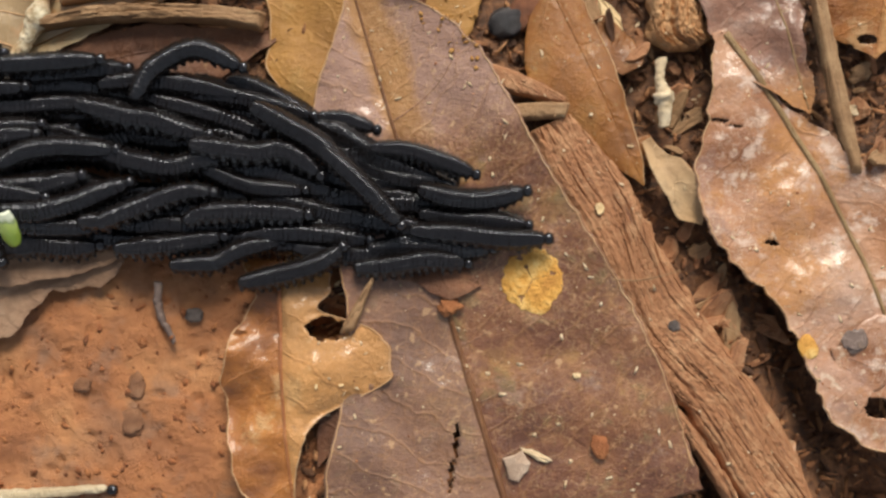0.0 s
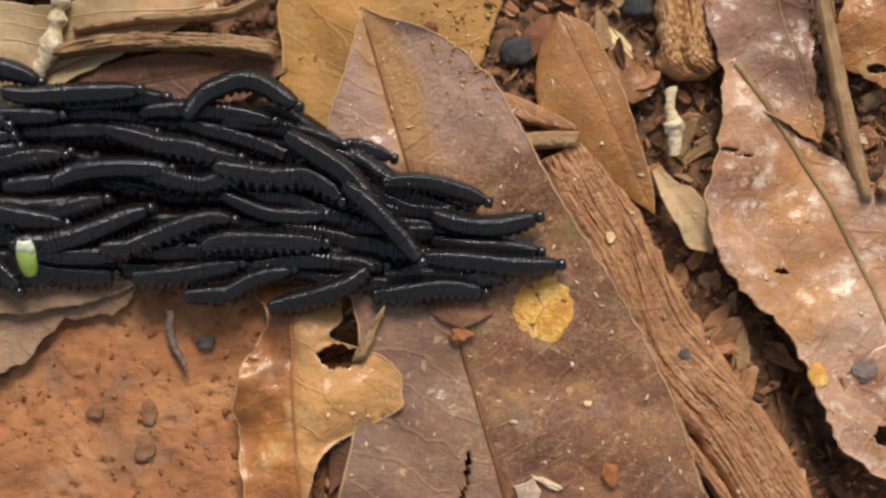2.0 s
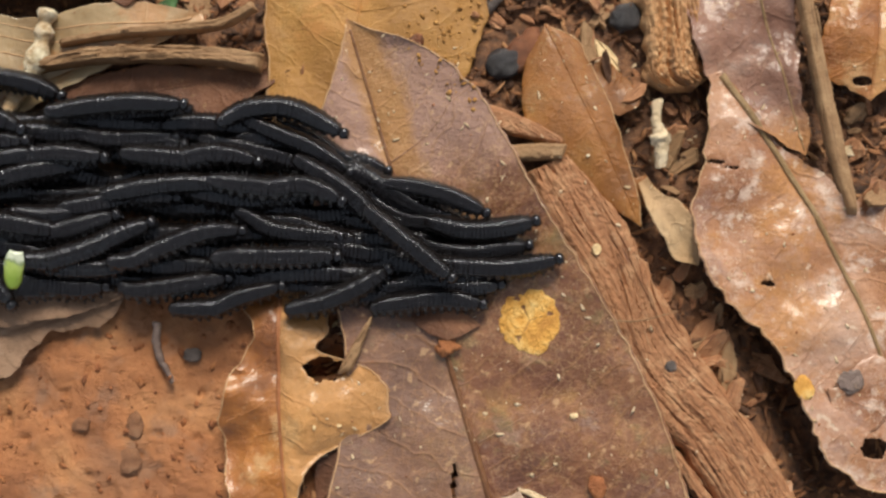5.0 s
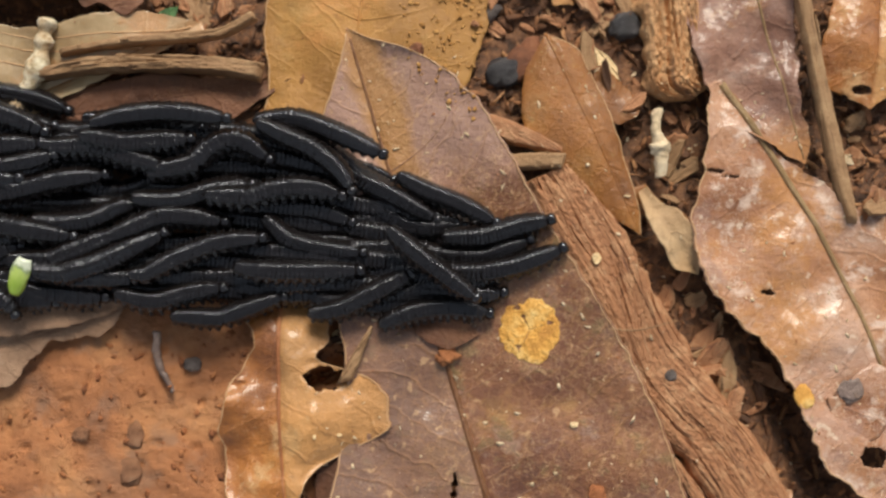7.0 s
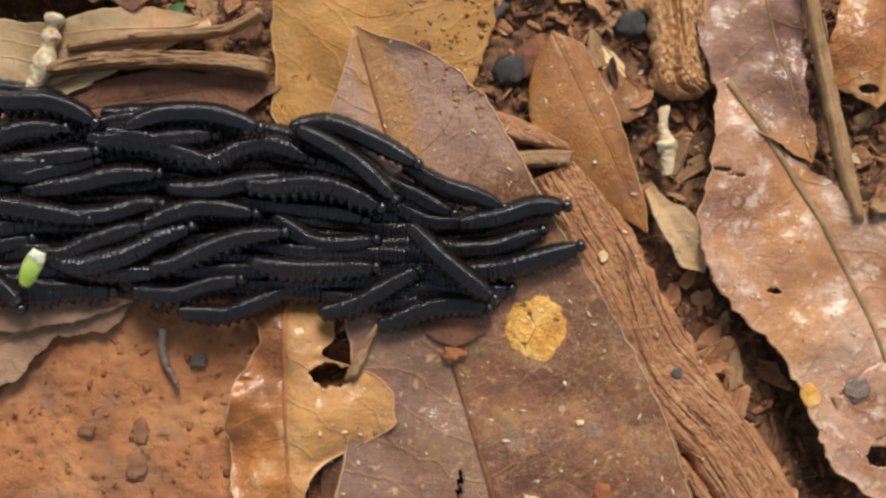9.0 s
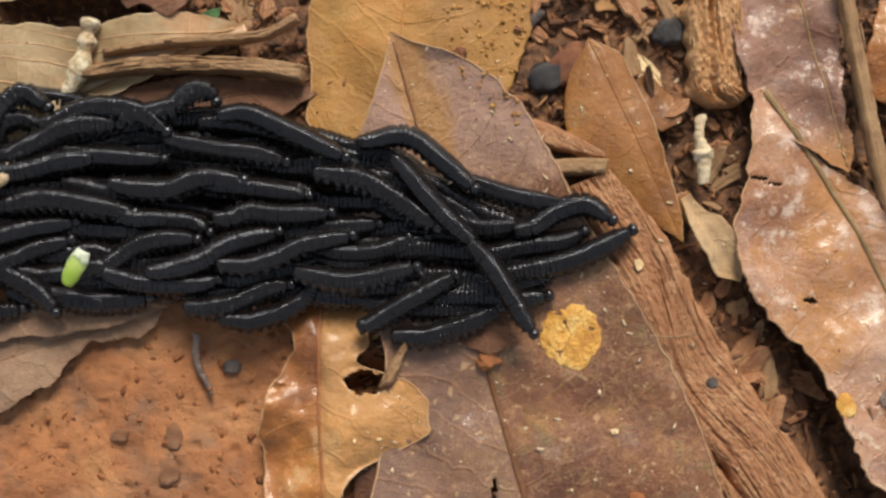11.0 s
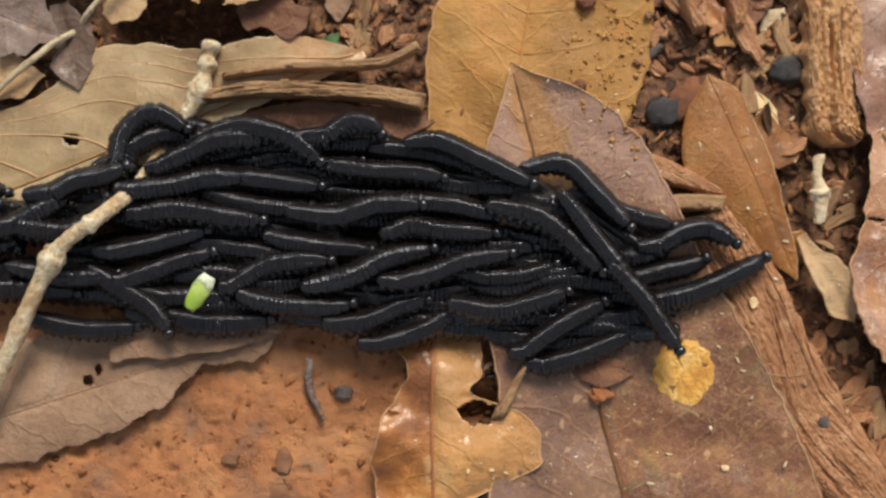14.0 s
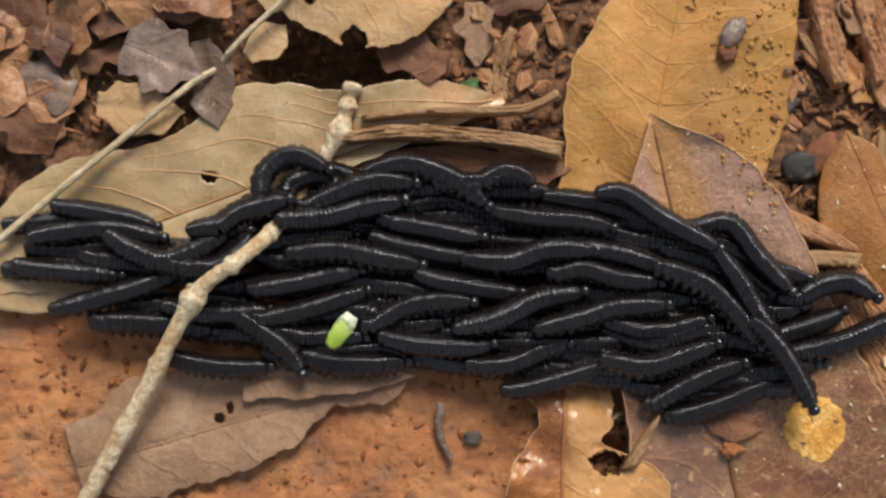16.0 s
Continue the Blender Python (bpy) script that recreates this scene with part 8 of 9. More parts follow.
larva((8, 4, 4), [[-101.8, 17.0, -96.4, 18.4, -90.9, 18.8, -83.2, 19.2], [-98.1, 17.5, -92.7, 18.9, -87.3, 19.2, -79.9, 19.6], [-94.0, 17.5, -88.5, 18.9, -83.3, 19.3, -76.3, 19.6], [-91.8, 18.1, -86.3, 19.5, -81.2, 19.9, -74.2, 20.1], [-85.1, 15.5, -78.1, 18.1, -71.1, 17.2, -64.3, 19.3], [-83.5, 16.3, -76.5, 18.8, -69.5, 17.9, -62.7, 20.1], [-81.9, 17.0, -74.9, 19.5, -67.9, 18.6, -61.1, 20.8], [-77.9, 18.8, -70.9, 21.4, -63.9, 20.5, -57.1, 22.6], [-74.5, 20.3, -67.5, 22.5, -60.3, 21.1, -53.3, 22.9], [-72.4, 20.5, -65.0, 22.8, -57.4, 21.5, -49.9, 23.4], [-71.1, 20.8, -63.6, 23.1, -55.7, 21.9, -48.2, 23.8], [-69.2, 20.9, -61.5, 23.1, -53.3, 21.8, -45.6, 23.9]])
larva((4, 4, 5), [[-57.4, 18.1, -50.5, 16.8, -43.6, 15.0, -36.7, 12.5], [-54.1, 19.0, -47.3, 17.8, -40.7, 16.0, -34.0, 13.2], [-49.4, 18.4, -42.3, 17.1, -35.7, 15.3, -29.8, 12.5], [-47.1, 18.4, -39.9, 17.2, -33.2, 15.3, -27.4, 12.4], [-47.0, 19.7, -37.8, 18.7, -29.7, 17.5, -21.5, 15.8], [-44.4, 19.9, -35.3, 18.8, -27.4, 17.4, -19.3, 15.6], [-41.8, 18.9, -32.5, 17.8, -24.5, 16.5, -16.5, 14.6], [-31.7, 16.8, -21.0, 15.7, -10.2, 12.0, -1.6, 8.0], [-27.7, 17.5, -17.1, 16.1, -6.7, 12.1, 1.1, 8.1], [-23.0, 18.6, -12.8, 17.2, -3.1, 13.3, 4.0, 9.6], [-19.7, 18.6, -10.5, 17.2, -2.3, 13.5, 4.6, 9.9], [-16.5, 18.4, -8.4, 17.2, -1.2, 13.6, 6.0, 9.9]])
larva((7, 4, 4), [[-64.1, 6.3, -55.7, 5.1, -50.3, 6.5, -43.9, 8.0], [-62.9, 9.0, -54.4, 7.6, -48.5, 9.3, -41.4, 11.7], [-54.8, 8.7, -47.6, 7.4, -43.0, 9.2, -35.2, 12.1], [-51.8, 8.7, -44.7, 7.4, -40.0, 9.3, -31.7, 12.1], [-43.8, 8.8, -35.5, 8.7, -27.2, 8.7, -20.0, 6.6], [-41.4, 9.2, -33.2, 8.8, -25.1, 8.3, -18.1, 6.2], [-39.1, 9.3, -31.1, 8.7, -23.3, 8.0, -16.5, 6.2], [-48.2, 3.3, -40.1, 4.1, -30.9, 5.5, -21.6, 6.9], [-44.4, 5.2, -36.3, 5.8, -27.1, 6.9, -18.0, 8.0], [-40.0, 6.6, -32.0, 7.2, -23.0, 8.2, -14.0, 9.2], [-37.9, 7.6, -29.9, 8.2, -21.0, 8.9, -12.0, 9.6], [-35.7, 8.1, -27.7, 8.5, -18.7, 9.1, -9.6, 9.7]])
larva((4, 4, 4), [[-42.9, 5.3, -36.2, 5.7, -30.4, 3.8, -22.4, 2.0], [-41.6, 6.1, -35.0, 6.3, -29.4, 4.2, -21.4, 2.4], [-38.1, 6.0, -32.0, 5.9, -27.0, 3.6, -19.1, 1.9], [-36.0, 6.1, -30.1, 6.0, -25.3, 3.5, -17.4, 1.8], [-38.3, 0.4, -30.4, 0.4, -23.6, 0.1, -16.8, -0.5], [-36.6, -0.2, -28.7, -0.3, -21.9, -0.5, -15.1, -0.8], [-35.1, -0.4, -27.3, -0.5, -20.7, -0.6, -14.2, -0.5], [-37.0, 0.8, -28.3, -1.2, -20.0, 2.0, -12.0, 5.2], [-33.8, 1.2, -25.2, -0.6, -17.0, 2.5, -8.9, 5.5], [-29.0, 1.8, -20.8, 0.1, -13.0, 3.2, -4.9, 6.0], [-27.8, 1.9, -19.6, 0.3, -11.9, 3.5, -4.0, 6.0], [-25.8, 1.4, -17.6, 0.1, -10.0, 3.4, -2.3, 5.5]])
larva((2.4, 9, 2.4), [[-76.1, 15.1, -70.8, 15.6, -65.8, 16.1, -62.0, 16.6], [-73.9, 16.0, -68.5, 16.5, -63.6, 17.0, -59.7, 17.5], [-71.6, 16.9, -66.3, 17.4, -61.3, 17.9, -57.5, 18.4], [-70.1, 17.5, -64.8, 18.0, -59.8, 18.5, -56.0, 19.0], [-66.4, 19.0, -61.0, 19.5, -56.1, 20.0, -52.2, 20.5], [-63.0, 19.0, -57.9, 19.9, -53.3, 20.9, -49.5, 21.5], [-59.9, 19.1, -55.5, 19.9, -51.6, 20.6, -47.8, 21.1], [-59.3, 18.5, -54.9, 19.3, -51.0, 20.0, -47.2, 20.5], [-59.0, 18.2, -54.5, 18.9, -50.7, 19.6, -46.9, 20.1], [-58.6, 17.8, -54.2, 18.5, -50.3, 19.2, -46.5, 19.7], [-58.4, 17.6, -53.9, 18.3, -50.1, 19.0, -46.3, 19.5], [-58.1, 17.3, -53.7, 18.0, -49.8, 18.7, -46.0, 19.2]])
larva((8.5, 2.4, 2.4), [[-104.8, 28.5, -99.2, 28.0, -93.6, 27.0, -87.7, 25.0], [-101.8, 28.7, -96.2, 28.2, -90.6, 27.2, -84.8, 25.2], [-96.7, 29.0, -91.1, 28.5, -85.6, 27.6, -79.7, 25.5], [-94.4, 29.6, -88.9, 29.2, -83.4, 28.2, -77.6, 26.2], [-93.7, 29.0, -88.3, 28.6, -82.8, 27.6, -77.0, 25.6], [-93.5, 28.8, -88.0, 28.3, -82.6, 27.4, -76.7, 25.4], [-93.3, 28.5, -87.8, 28.1, -82.3, 27.1, -76.5, 25.1], [-92.6, 27.9, -87.2, 27.5, -81.7, 26.5, -75.9, 24.5], [-92.3, 27.6, -86.8, 27.1, -81.4, 26.1, -75.5, 24.1], [-91.9, 27.2, -86.4, 26.7, -81.0, 25.8, -75.1, 23.8], [-91.7, 26.9, -86.2, 26.5, -80.7, 25.5, -74.9, 23.5], [-91.4, 26.7, -85.9, 26.2, -80.5, 25.3, -74.7, 23.3]])
larva((9.5, 2.4, 2.4), [[-30.4, 13.4, -27.0, 11.7, -23.5, 9.3, -20.1, 7.1], [-27.3, 13.6, -24.2, 11.6, -21.0, 8.7, -17.7, 6.3], [-25.1, 12.3, -21.7, 10.2, -18.5, 7.2, -15.4, 4.9], [-22.5, 12.0, -19.3, 9.9, -16.1, 6.9, -13.0, 4.7], [-21.9, 11.4, -18.7, 9.3, -15.5, 6.3, -12.4, 4.1], [-21.6, 11.2, -18.4, 9.0, -15.3, 6.1, -12.1, 3.8], [-21.4, 10.9, -18.2, 8.8, -15.0, 5.8, -11.9, 3.6], [-20.8, 10.3, -17.6, 8.2, -14.4, 5.2, -11.3, 3.0], [-20.4, 10.0, -17.2, 7.8, -14.0, 4.9, -10.9, 2.6], [-20.1, 9.6, -16.8, 7.4, -13.7, 4.5, -10.5, 2.2], [-19.8, 9.3, -16.6, 7.2, -13.4, 4.2, -10.3, 2.0], [-19.6, 9.1, -16.4, 7.0, -13.2, 4.0, -10.0, 1.8]])

larva((6, 3.4, 3.4), [[-72.6, 20.2, -63.9, 21.9, -54.0, 21.9, -42.9, 20.3], [-68.9, 20.7, -60.5, 22.3, -50.2, 22.5, -39.0, 21.0], [-63.7, 20.4, -55.7, 22.0, -45.3, 22.0, -34.2, 20.1], [-61.1, 20.9, -53.3, 22.3, -43.0, 22.2, -31.8, 20.2], [-57.8, 21.9, -50.4, 23.2, -40.2, 22.9, -29.1, 20.3], [-56.3, 22.1, -49.1, 23.4, -39.0, 23.0, -27.9, 20.3], [-55.0, 22.0, -47.9, 23.2, -37.8, 22.7, -26.6, 20.0], [-52.0, 22.7, -45.2, 23.6, -35.1, 23.0, -23.6, 19.7], [-50.0, 22.9, -43.0, 24.0, -32.8, 23.4, -21.4, 20.0], [-48.1, 23.1, -40.9, 24.2, -30.4, 23.7, -19.2, 20.5], [-47.0, 23.3, -39.7, 24.4, -29.1, 23.9, -17.7, 20.6], [-45.7, 23.4, -38.3, 24.6, -27.5, 23.9, -16.2, 20.6]])
larva((5, 3.4, 3.4), [[-55.2, 19.8, -46.4, 20.3, -37.5, 19.1, -27.4, 17.0], [-51.4, 20.4, -42.4, 20.9, -34.1, 19.6, -24.9, 17.2], [-46.7, 19.8, -37.6, 20.1, -29.7, 18.6, -21.4, 16.6], [-44.3, 20.0, -35.3, 20.3, -27.3, 18.6, -19.2, 16.6], [-41.6, 20.5, -32.6, 20.5, -24.8, 18.6, -17.2, 16.4], [-40.4, 20.6, -31.6, 20.4, -23.8, 18.5, -16.2, 16.3], [-39.2, 20.2, -30.3, 20.0, -22.5, 18.1, -15.0, 16.0], [-36.4, 20.5, -27.5, 19.7, -19.4, 17.7, -12.2, 15.4], [-34.2, 21.0, -25.5, 20.1, -17.6, 17.9, -10.5, 15.6], [-31.8, 21.4, -23.1, 20.5, -15.5, 18.4, -8.7, 16.1], [-30.4, 21.6, -21.5, 20.6, -14.0, 18.5, -7.6, 16.1], [-28.7, 21.6, -19.9, 20.6, -12.6, 18.4, -6.3, 16.0]])
larva((5.5, 3.4, 3.4), [[-87.2, 21.7, -79.6, 22.7, -71.9, 23.7, -64.3, 24.4], [-83.3, 22.2, -75.9, 23.1, -68.7, 24.0, -60.8, 24.7], [-78.4, 22.1, -70.8, 22.9, -63.9, 23.8, -56.2, 24.5], [-75.9, 22.8, -68.3, 23.5, -61.6, 24.4, -53.8, 24.9], [-72.5, 24.0, -64.9, 24.7, -58.4, 25.6, -50.8, 26.0], [-70.7, 24.2, -63.3, 24.9, -57.0, 25.7, -49.4, 26.1], [-69.2, 24.2, -61.9, 25.0, -55.7, 25.7, -48.2, 26.0], [-66.1, 24.8, -59.0, 25.6, -52.7, 26.3, -45.5, 26.6], [-64.5, 25.0, -57.2, 25.7, -50.8, 26.4, -43.5, 26.7], [-63.2, 25.2, -55.7, 25.9, -49.3, 26.6, -41.6, 27.0], [-62.5, 25.3, -55.0, 26.0, -48.5, 26.8, -40.7, 27.2], [-61.7, 25.3, -54.1, 26.0, -47.5, 26.8, -39.6, 27.3]])
larva((5, 3.4, 3.4), [[-93.4, 14.7, -84.7, 15.8, -76.0, 16.9, -66.0, 16.9], [-89.8, 15.9, -80.7, 16.8, -72.0, 17.6, -62.3, 17.5], [-85.2, 15.9, -75.7, 16.8, -66.6, 17.4, -57.0, 17.2], [-82.8, 16.7, -73.0, 17.7, -63.9, 18.1, -54.3, 17.9], [-79.4, 17.7, -69.5, 18.9, -60.3, 19.1, -50.6, 18.7], [-77.5, 17.9, -67.7, 19.0, -58.4, 19.3, -49.1, 18.9], [-75.9, 17.9, -66.1, 19.0, -56.9, 19.4, -47.7, 18.9], [-72.3, 18.1, -62.7, 19.3, -53.7, 20.2, -44.7, 19.8], [-70.7, 18.7, -61.0, 19.8, -51.8, 20.7, -42.5, 20.3], [-69.7, 18.8, -59.6, 19.8, -49.9, 20.7, -40.4, 20.6], [-69.0, 18.9, -58.7, 20.0, -49.0, 21.0, -39.3, 20.8], [-68.0, 19.0, -57.7, 20.0, -47.9, 20.9, -38.0, 21.0]])
larva((3.4, 5, 3.4), [[-39.1, 20.3, -28.6, 16.3, -18.8, 12.3, -8.0, 7.3], [-36.9, 20.5, -27.0, 16.3, -17.9, 12.2, -7.3, 7.2], [-33.8, 19.9, -24.7, 16.0, -16.0, 11.9, -5.8, 7.0], [-32.1, 19.9, -23.1, 15.9, -14.7, 12.1, -4.7, 7.2], [-28.3, 19.8, -20.1, 15.7, -11.9, 12.2, -2.6, 7.6], [-26.1, 19.7, -18.1, 15.6, -10.2, 12.2, -1.5, 8.0], [-23.5, 18.9, -15.6, 15.0, -8.6, 12.0, -0.4, 8.4], [-20.6, 18.5, -12.9, 14.4, -6.3, 11.9, 1.3, 8.7], [-18.8, 18.7, -11.4, 14.6, -5.0, 11.9, 2.5, 8.7], [-16.8, 19.2, -9.6, 15.1, -3.5, 12.5, 3.7, 9.3], [-15.4, 19.3, -8.7, 15.1, -3.2, 12.6, 3.9, 9.5], [-14.2, 19.2, -7.6, 14.9, -2.5, 12.6, 4.6, 9.5]])
larva((3.4, 5, 3.4), [[-49.7, 23.1, -41.5, 22.8, -32.8, 19.2, -24.9, 14.0], [-46.8, 23.5, -38.7, 23.3, -30.7, 19.3, -23.4, 14.1], [-43.4, 22.9, -35.4, 22.6, -27.9, 18.7, -21.1, 13.7], [-41.6, 23.0, -33.6, 22.6, -26.2, 18.6, -19.5, 13.7], [-37.6, 23.5, -29.7, 22.5, -22.6, 18.4, -16.5, 13.7], [-35.2, 23.6, -27.3, 22.3, -20.4, 18.3, -14.6, 13.6], [-32.6, 22.5, -24.7, 21.3, -17.8, 17.4, -12.6, 12.9], [-29.7, 22.1, -21.7, 20.8, -14.9, 16.8, -10.0, 12.3], [-27.7, 22.5, -19.8, 21.1, -13.1, 17.0, -8.5, 12.4], [-25.4, 22.9, -17.6, 21.6, -11.2, 17.4, -6.9, 12.9], [-23.9, 23.0, -16.1, 21.7, -9.8, 17.5, -6.1, 13.0], [-22.3, 23.0, -14.7, 21.6, -8.4, 17.3, -5.0, 12.9]])
larva((3.5, 3.4, 3.4), [[-17.0, -8.4, -8.3, -7.3, 0.6, -7.3, 9.4, -6.8], [-16.3, -8.2, -7.7, -7.1, 1.1, -7.2, 9.9, -6.6], [-14.7, -8.0, -6.2, -7.1, 2.3, -7.2, 10.7, -6.4], [-13.5, -7.6, -5.1, -6.6, 3.1, -6.7, 11.3, -5.8], [-12.6, -7.2, -4.3, -6.2, 3.7, -6.3, 11.8, -5.4], [-12.2, -7.2, -4.1, -6.2, 3.9, -6.3, 12.0, -5.3], [-12.1, -7.1, -4.1, -6.1, 3.9, -6.2, 12.1, -5.2], [-11.1, -6.9, -3.5, -5.9, 4.5, -6.0, 12.5, -4.9], [-10.1, -6.7, -2.5, -5.7, 5.5, -5.8, 13.5, -4.7], [-8.5, -6.3, -0.9, -5.3, 6.9, -5.3, 14.7, -4.2], [-8.2, -6.2, -0.7, -5.2, 7.1, -5.3, 14.9, -4.1], [-7.7, -6.3, -0.4, -5.3, 7.5, -5.4, 15.3, -4.2]])
larva((3.4, 3.5, 3.4), [[-14.5, -8.5, -7.5, -6.3, 0.7, -5.3, 9.1, -4.0], [-14.1, -8.3, -7.0, -6.2, 1.1, -5.1, 9.5, -3.8], [-12.8, -8.2, -5.9, -6.2, 2.0, -5.0, 10.0, -3.6], [-12.0, -7.9, -5.1, -5.8, 2.6, -4.6, 10.5, -3.2], [-10.3, -7.1, -3.7, -5.1, 4.0, -3.7, 11.6, -1.7], [-9.4, -7.1, -3.2, -5.1, 4.5, -3.5, 12.1, -1.0], [-9.1, -6.9, -3.1, -4.9, 4.5, -3.3, 12.7, -0.7], [-8.3, -6.7, -2.6, -4.6, 4.8, -3.0, 13.2, -0.2], [-7.4, -6.5, -1.5, -4.4, 5.7, -2.8, 14.1, 0.1], [-5.8, -6.1, 0.0, -4.0, 7.0, -2.3, 15.3, 0.6], [-5.5, -5.9, 0.2, -3.9, 7.2, -2.2, 15.6, 0.7], [-5.0, -6.1, 0.6, -4.0, 7.6, -2.3, 16.0, 0.6]])
larva((3.5, 3.4, 3.4), [[-41.4, -7.6, -32.7, -6.0, -23.8, -6.0, -14.9, -6.6], [-40.7, -7.3, -31.9, -5.7, -23.0, -5.8, -14.3, -6.3], [-40.2, -7.4, -31.0, -5.7, -21.9, -5.7, -12.7, -6.1], [-39.7, -7.5, -30.2, -5.8, -20.7, -5.5, -11.6, -5.9], [-39.0, -7.4, -29.1, -5.7, -19.4, -5.2, -10.5, -5.5], [-38.6, -7.4, -28.4, -5.8, -18.7, -5.3, -10.0, -5.6], [-38.3, -7.3, -28.1, -5.8, -18.5, -5.2, -9.9, -5.5], [-37.1, -7.2, -26.5, -5.7, -17.3, -5.0, -8.7, -5.4], [-36.2, -6.9, -25.3, -5.6, -16.1, -4.8, -7.7, -5.2], [-34.7, -6.6, -23.5, -5.2, -14.5, -4.4, -6.0, -4.8], [-34.3, -6.3, -23.2, -5.0, -14.2, -4.2, -5.6, -4.6], [-34.0, -6.3, -22.6, -5.0, -13.6, -4.3, -5.1, -4.8]])
larva((3.4, 3.4, 5), [[-86.0, 20.4, -76.6, 21.2, -64.6, 19.9, -54.4, 19.0], [-83.0, 20.8, -73.7, 21.5, -61.9, 20.4, -51.6, 19.5], [-79.3, 20.8, -69.8, 21.4, -58.3, 20.2, -47.8, 19.2], [-77.3, 21.3, -67.9, 21.9, -56.4, 20.6, -46.0, 19.5], [-71.8, 23.0, -62.6, 23.8, -51.6, 22.2, -41.2, 20.7], [-68.8, 23.3, -59.8, 24.1, -49.2, 22.5, -39.1, 20.8], [-66.4, 23.4, -57.6, 23.9, -47.1, 22.3, -37.1, 20.2], [-61.5, 24.2, -52.7, 24.8, -42.6, 23.3, -32.4, 20.0], [-57.5, 24.6, -48.2, 25.2, -37.7, 24.2, -27.6, 20.9], [-53.8, 25.1, -43.7, 25.7, -32.4, 24.9, -22.3, 21.7], [-51.8, 25.4, -41.3, 26.2, -29.4, 25.2, -18.9, 22.0], [-49.6, 25.4, -38.5, 26.4, -25.9, 25.3, -15.7, 21.9]])
larva((3.4, 3.4, 5), [[-37.1, 15.6, -22.5, 10.4, -12.7, 6.4, -0.5, 5.5], [-35.4, 15.9, -21.8, 10.4, -12.1, 6.0, 0.1, 5.6], [-32.7, 15.3, -20.0, 10.0, -10.4, 5.8, 0.9, 5.5], [-31.0, 15.4, -18.6, 10.2, -9.3, 6.0, 1.7, 6.0], [-27.6, 15.3, -16.3, 10.3, -7.3, 6.6, 3.4, 7.1], [-26.2, 15.4, -15.2, 10.3, -6.4, 6.7, 3.9, 7.7], [-24.3, 14.9, -14.1, 10.3, -5.4, 7.0, 4.6, 8.1], [-19.7, 14.2, -10.6, 10.4, -2.7, 7.6, 6.1, 8.8], [-16.1, 14.6, -7.6, 10.5, -0.1, 7.7, 8.1, 9.2], [-12.2, 15.6, -4.2, 11.4, 2.9, 8.9, 10.1, 10.6], [-10.1, 15.7, -3.6, 11.6, 3.3, 9.2, 10.5, 11.0], [-7.6, 15.4, -2.2, 11.8, 4.5, 9.3, 11.6, 11.2]])
larva((3.4, 3.4, 5), [[-117.8, 13.1, -110.2, 15.2, -101.3, 18.7, -94.4, 18.7], [-115.3, 14.0, -107.5, 16.1, -98.6, 19.4, -91.6, 19.4], [-112.1, 14.4, -104.2, 16.5, -95.5, 19.7, -88.0, 19.7], [-110.7, 15.0, -102.6, 17.0, -93.9, 20.2, -86.2, 20.1], [-105.0, 16.8, -96.9, 18.8, -88.3, 22.0, -80.5, 22.1], [-101.9, 17.1, -93.7, 19.1, -85.2, 22.3, -77.4, 22.4], [-99.2, 17.1, -91.0, 19.1, -82.5, 22.2, -74.8, 22.3], [-93.3, 17.2, -85.0, 19.2, -76.7, 22.2, -69.2, 23.0], [-90.0, 18.6, -81.7, 20.6, -73.4, 23.6, -65.8, 24.0], [-88.7, 19.2, -80.3, 21.2, -71.8, 24.0, -63.7, 24.6], [-88.0, 19.6, -79.5, 21.5, -70.9, 24.3, -62.4, 25.0], [-86.8, 20.1, -78.1, 21.8, -69.5, 24.5, -60.7, 25.1]])
larva((3.4, 3.4, 4.5), [[-45.3, 18.8, -29.5, 17.8, -13.9, 9.5, 0.4, 5.0], [-42.8, 19.2, -27.9, 17.9, -13.0, 9.3, 1.2, 5.2], [-39.5, 18.7, -25.5, 17.3, -11.1, 9.0, 2.1, 5.1], [-37.9, 18.9, -23.9, 17.2, -9.8, 9.2, 2.9, 5.6], [-33.8, 18.9, -20.9, 17.0, -7.7, 9.7, 4.7, 6.7], [-32.1, 18.8, -19.5, 16.9, -6.8, 9.9, 5.3, 7.3], [-30.2, 18.3, -17.6, 16.4, -5.8, 10.0, 6.0, 7.6], [-25.6, 17.6, -13.3, 15.6, -2.4, 10.4, 7.4, 8.2], [-21.8, 18.3, -10.0, 16.0, 0.2, 10.8, 9.4, 8.8], [-17.3, 19.5, -6.8, 17.2, 2.9, 12.3, 11.1, 10.4], [-14.4, 19.8, -5.4, 17.5, 3.4, 12.6, 11.6, 10.8], [-11.8, 19.6, -3.7, 17.3, 4.6, 12.8, 12.7, 11.0]])

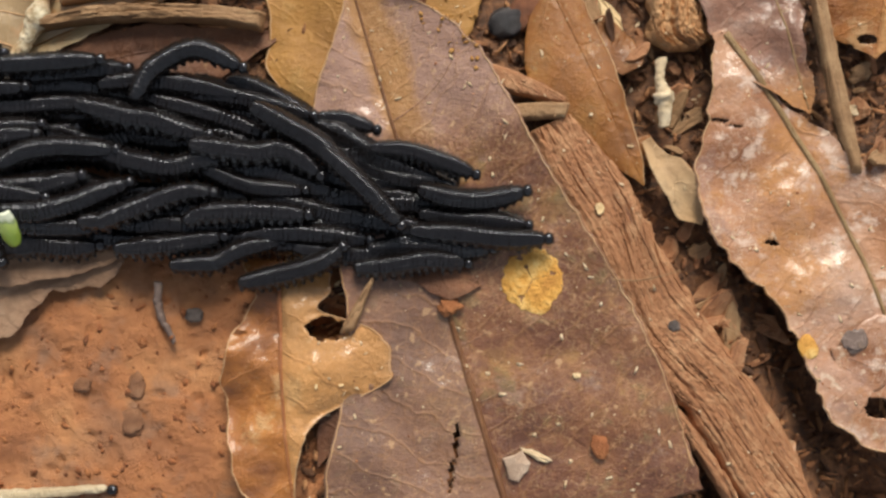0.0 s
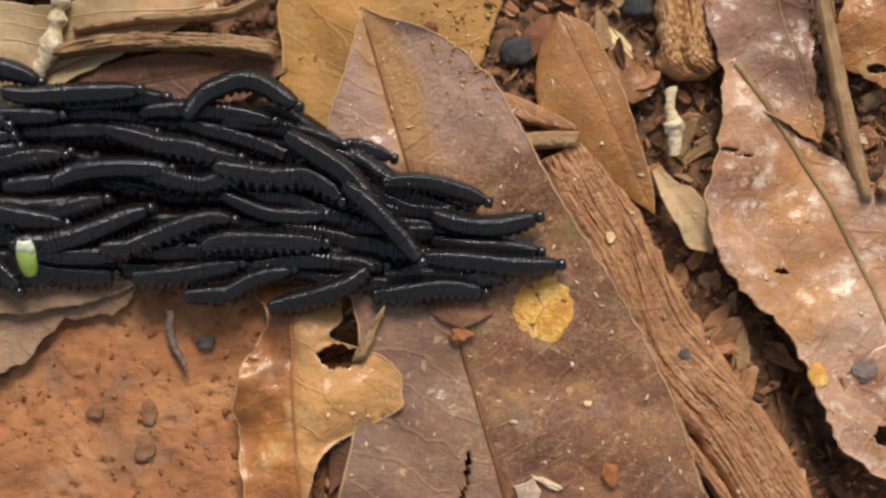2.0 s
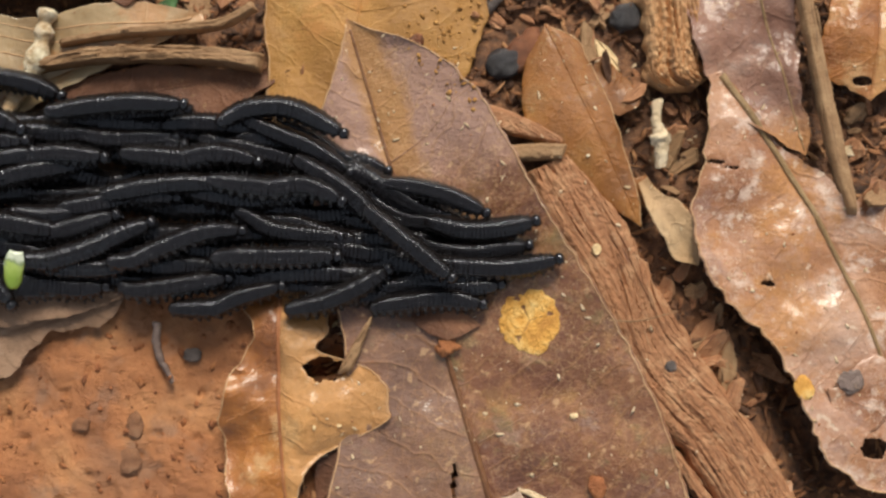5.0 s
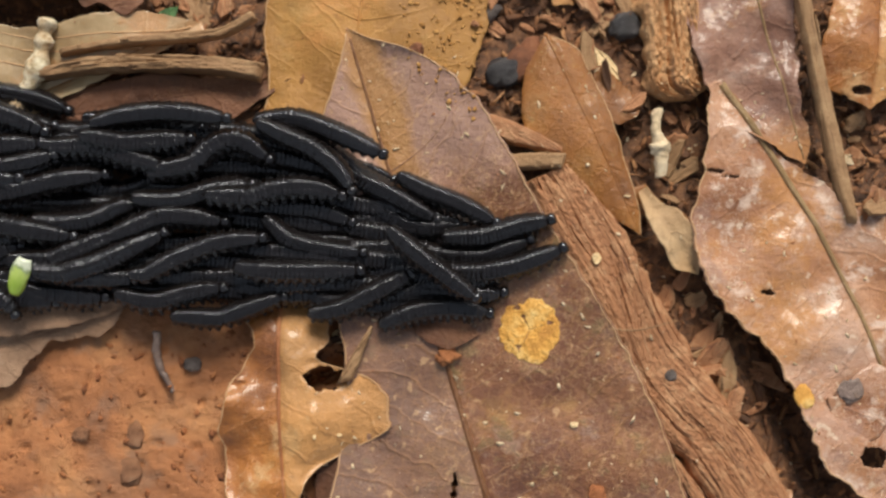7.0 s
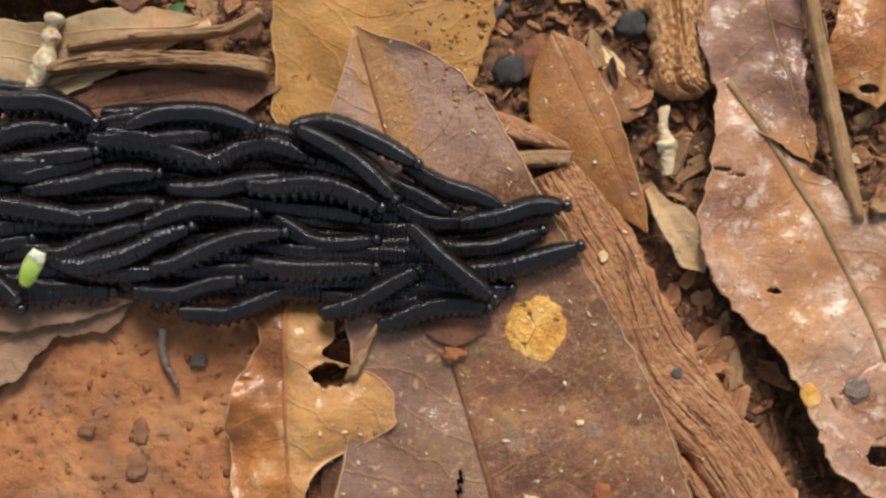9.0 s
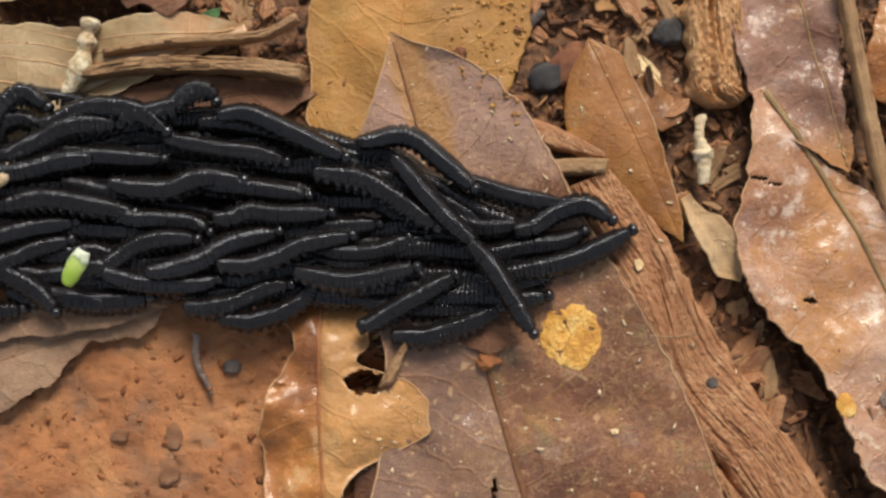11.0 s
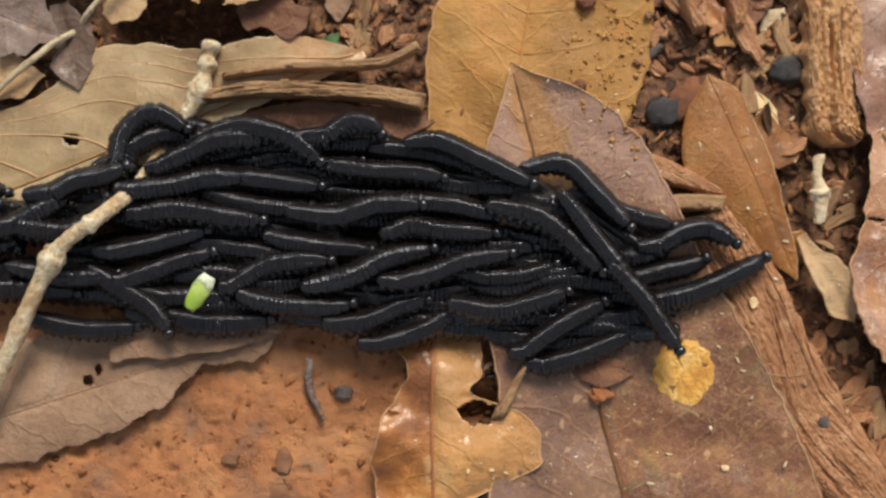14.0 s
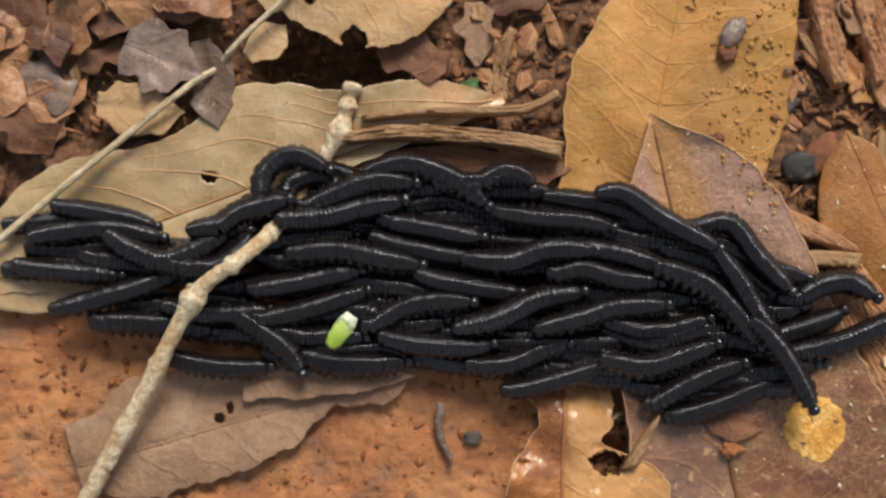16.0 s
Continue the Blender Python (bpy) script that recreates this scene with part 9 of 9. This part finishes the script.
# the under layer: larvae half hidden below the others
for row, y in enumerate((-8.5, -3.5, 1.5, 6.5, 11.5, 16.5, 21.0)):
    wob = random.Random(row + 50)
    for k in range(8):
        x = -106 + 17 * k + 9 * (row % 2) + wob.uniform(-3, 3)
        dip = 0.0 if x < -45 else 0.0035 * (x + 45) ** 2
        top = 22 - dip
        if y > top or x > -abs(y - 3) * (1.1 if y > 3 else 1.4) or (y > 17 and (x < -92 or x > -48)):
            continue
        spine = [(x + s, y + wob.uniform(-1.4, 1.4) + 0.02 * s) for s in (0, 8, 16, 24)]
        larva((2.4, 2.4, 2.4), [[(px - 0.52 * (16 - t), py - 0.03 * (16 - t)) for px, py in spine] for t in STATIONS])

for x, y in ((-145, -1.0), (-141, 3.5), (-146, 8.0), (-127, 0.5), (-124, 6.0), (-122, -5.0)):
    spine = [(x + s, y + 0.12 * s + 0.6 * math.sin(s + x)) for s in (0, 8, 16, 24)]
    larva((2.2, 2.2, 2.2), [[(px - 0.56 * (16 - t), py - 0.06 * (16 - t)) for px, py in spine] for t in STATIONS])


def green_scrap():
    verts, faces = [], []
    n, mcols = 14, 9
    for side in (0, 1):
        for i in range(n + 1):
            u = i / n
            w = 2.1 * (min(1.0, 0.55 + 1.5 * u) if u < 0.8 else 1 - 1.6 * (u - 0.8)) * (1 + 0.12 * noise.noise(Vector((u * 4, 1, 0))))
            for j in range(mcols):
                v = 2 * j / (mcols - 1) - 1
                h = 0.9 * (1 - v * v) * 0.8 + 0.5 * math.sin(u * 3) + 0.15 * noise.noise(Vector((u * 6, v * 3, 2)))
                verts.append(((u - 0.5) * 7.4 * MM, v * w * 0.84 * MM, (h - side * 0.45) * MM))
    c = mcols
    s = (n + 1) * c
    for i in range(n):
        for j in range(c - 1):
            faces.append((i * c + j, (i + 1) * c + j, (i + 1) * c + j + 1, i * c + j + 1))
            faces.append((s + i * c + j, s + i * c + j + 1, s + (i + 1) * c + j + 1, s + (i + 1) * c + j))
    rim = [i * c for i in range(n + 1)] + [n * c + j for j in range(1, c)] + [i * c + c - 1 for i in range(n - 1, -1, -1)] + [j for j in range(c - 2, 0, -1)]
    for p, q in zip(rim, rim[1:] + rim[:1]):
        faces.append((q, p, p + s, q + s))
    ob = obj("leaf_scrap", mesh_of("leaf_scrap", verts, faces), M_GREEN)
    return tagged(ob, "bright green leaf scrap carried on the larvae", "leaf")


GREEN = green_scrap()


# ---- movement ----
def axis_at(lv, t):
    """Sampled axis from head to beyond the tail at t seconds, in mm."""
    axes = lv[3]
    k = max(i for i in range(len(STATIONS) - 1) if STATIONS[i] <= t or i == 0)
    f = (t - STATIONS[k]) / (STATIONS[k + 1] - STATIONS[k])
    c = spline(axes[k] + (axes[k + 1] - axes[k]) * f, 34)[::-1]
    back = c[-1] - c[-3]
    back = back / np.linalg.norm(back) * 0.6 + np.array((-0.5, 0.22))
    back = back / np.linalg.norm(back)
    return c + [c[-1] + back * s for s in (2, 4, 8, 14, 22, 30)]


def place_on(line, dist):
    for a, b in zip(line, line[1:]):
        seg = float(np.linalg.norm(b - a))
        if dist <= seg:
            return a + (b - a) * (dist / seg), (a - b) / seg
        dist -= seg
    return line[-1], (line[-2] - line[-1]) / np.linalg.norm(line[-2] - line[-1])


def height_at(lv, t):
    return float(np.interp(t, (4, 6.5, 8.5, 11), (lv[2][0], lv[2][1], lv[2][1], lv[2][2])))


def body_pose(lv, line, dist, t):
    thing, parts, _, axes, size, phase, lean = lv
    z = height_at(lv, t)
    c, d = place_on(line, dist)
    wave = math.sin(phase + dist * 0.42 + t * 2.1)
    h = z + 0.22 * wave + 0.5 * math.sin(phase * 3 + dist * 0.16)
    heading = math.atan2(d[1], d[0])
    tilt = lean * math.cos(heading)
    return Matrix.Translation((c[0] * MM, c[1] * MM, h * MM)) @ Matrix.Rotation(heading, 4, "Z") @ Matrix.Rotation(radians(-4 * wave), 4, "Y") @ Matrix.Rotation(radians(-tilt), 4, "X")


def motions():
    for lv in LARVAE:
        thing, parts = lv[0], lv[1]
        rows = {ob: [] for ob, _ in parts}
        own = []
        for t in TIMES:
            line = axis_at(lv, t)
            c, d = place_on(line, 13.0)
            base = Matrix.Translation((c[0] * MM, c[1] * MM, (height_at(lv, t) - lv[4]) * MM)) @ Matrix.Rotation(math.atan2(d[1], d[0]), 4, "Z")
            own.append((t, base))
            inv = base.inverted()
            for ob, dist in parts:
                rows[ob].append((t, inv @ body_pose(lv, line, dist, t)))
        walk(thing, own)
        for ob, _ in parts:
            walk(ob, rows[ob])
    walk(GREEN, [(0, pose(-0.0832, -0.0089, 0.015, 5, -35, 104)), (1.5, pose(-0.0825, -0.0090, 0.015, 5, -30, 97)), (3, pose(-0.0821, -0.0088, 0.015, 5, -26, 90)), (4, pose(-0.0821, -0.0088, 0.015, 5, -22, 86)), (6.5, pose(-0.0815, -0.0082, 0.015, 5, -15, 75)), (7.5, pose(-0.0808, -0.0079, 0.015, 5, -12, 70)), (8.5, pose(-0.0804, -0.0076, 0.015, 5, -9, 68)), (11, pose(-0.0788, -0.0062, 0.015, 5, -6, 66)), (12.5, pose(-0.0787, -0.0060, 0.015, 5, -4, 65)), (14, pose(-0.0783, -0.0061, 0.015, 5, -2, 64)), (15, pose(-0.0782, -0.0057, 0.015, 5, -1, 63)), (16, pose(-0.0782, -0.0050, 0.015, 5, 0, 62))])


motions()
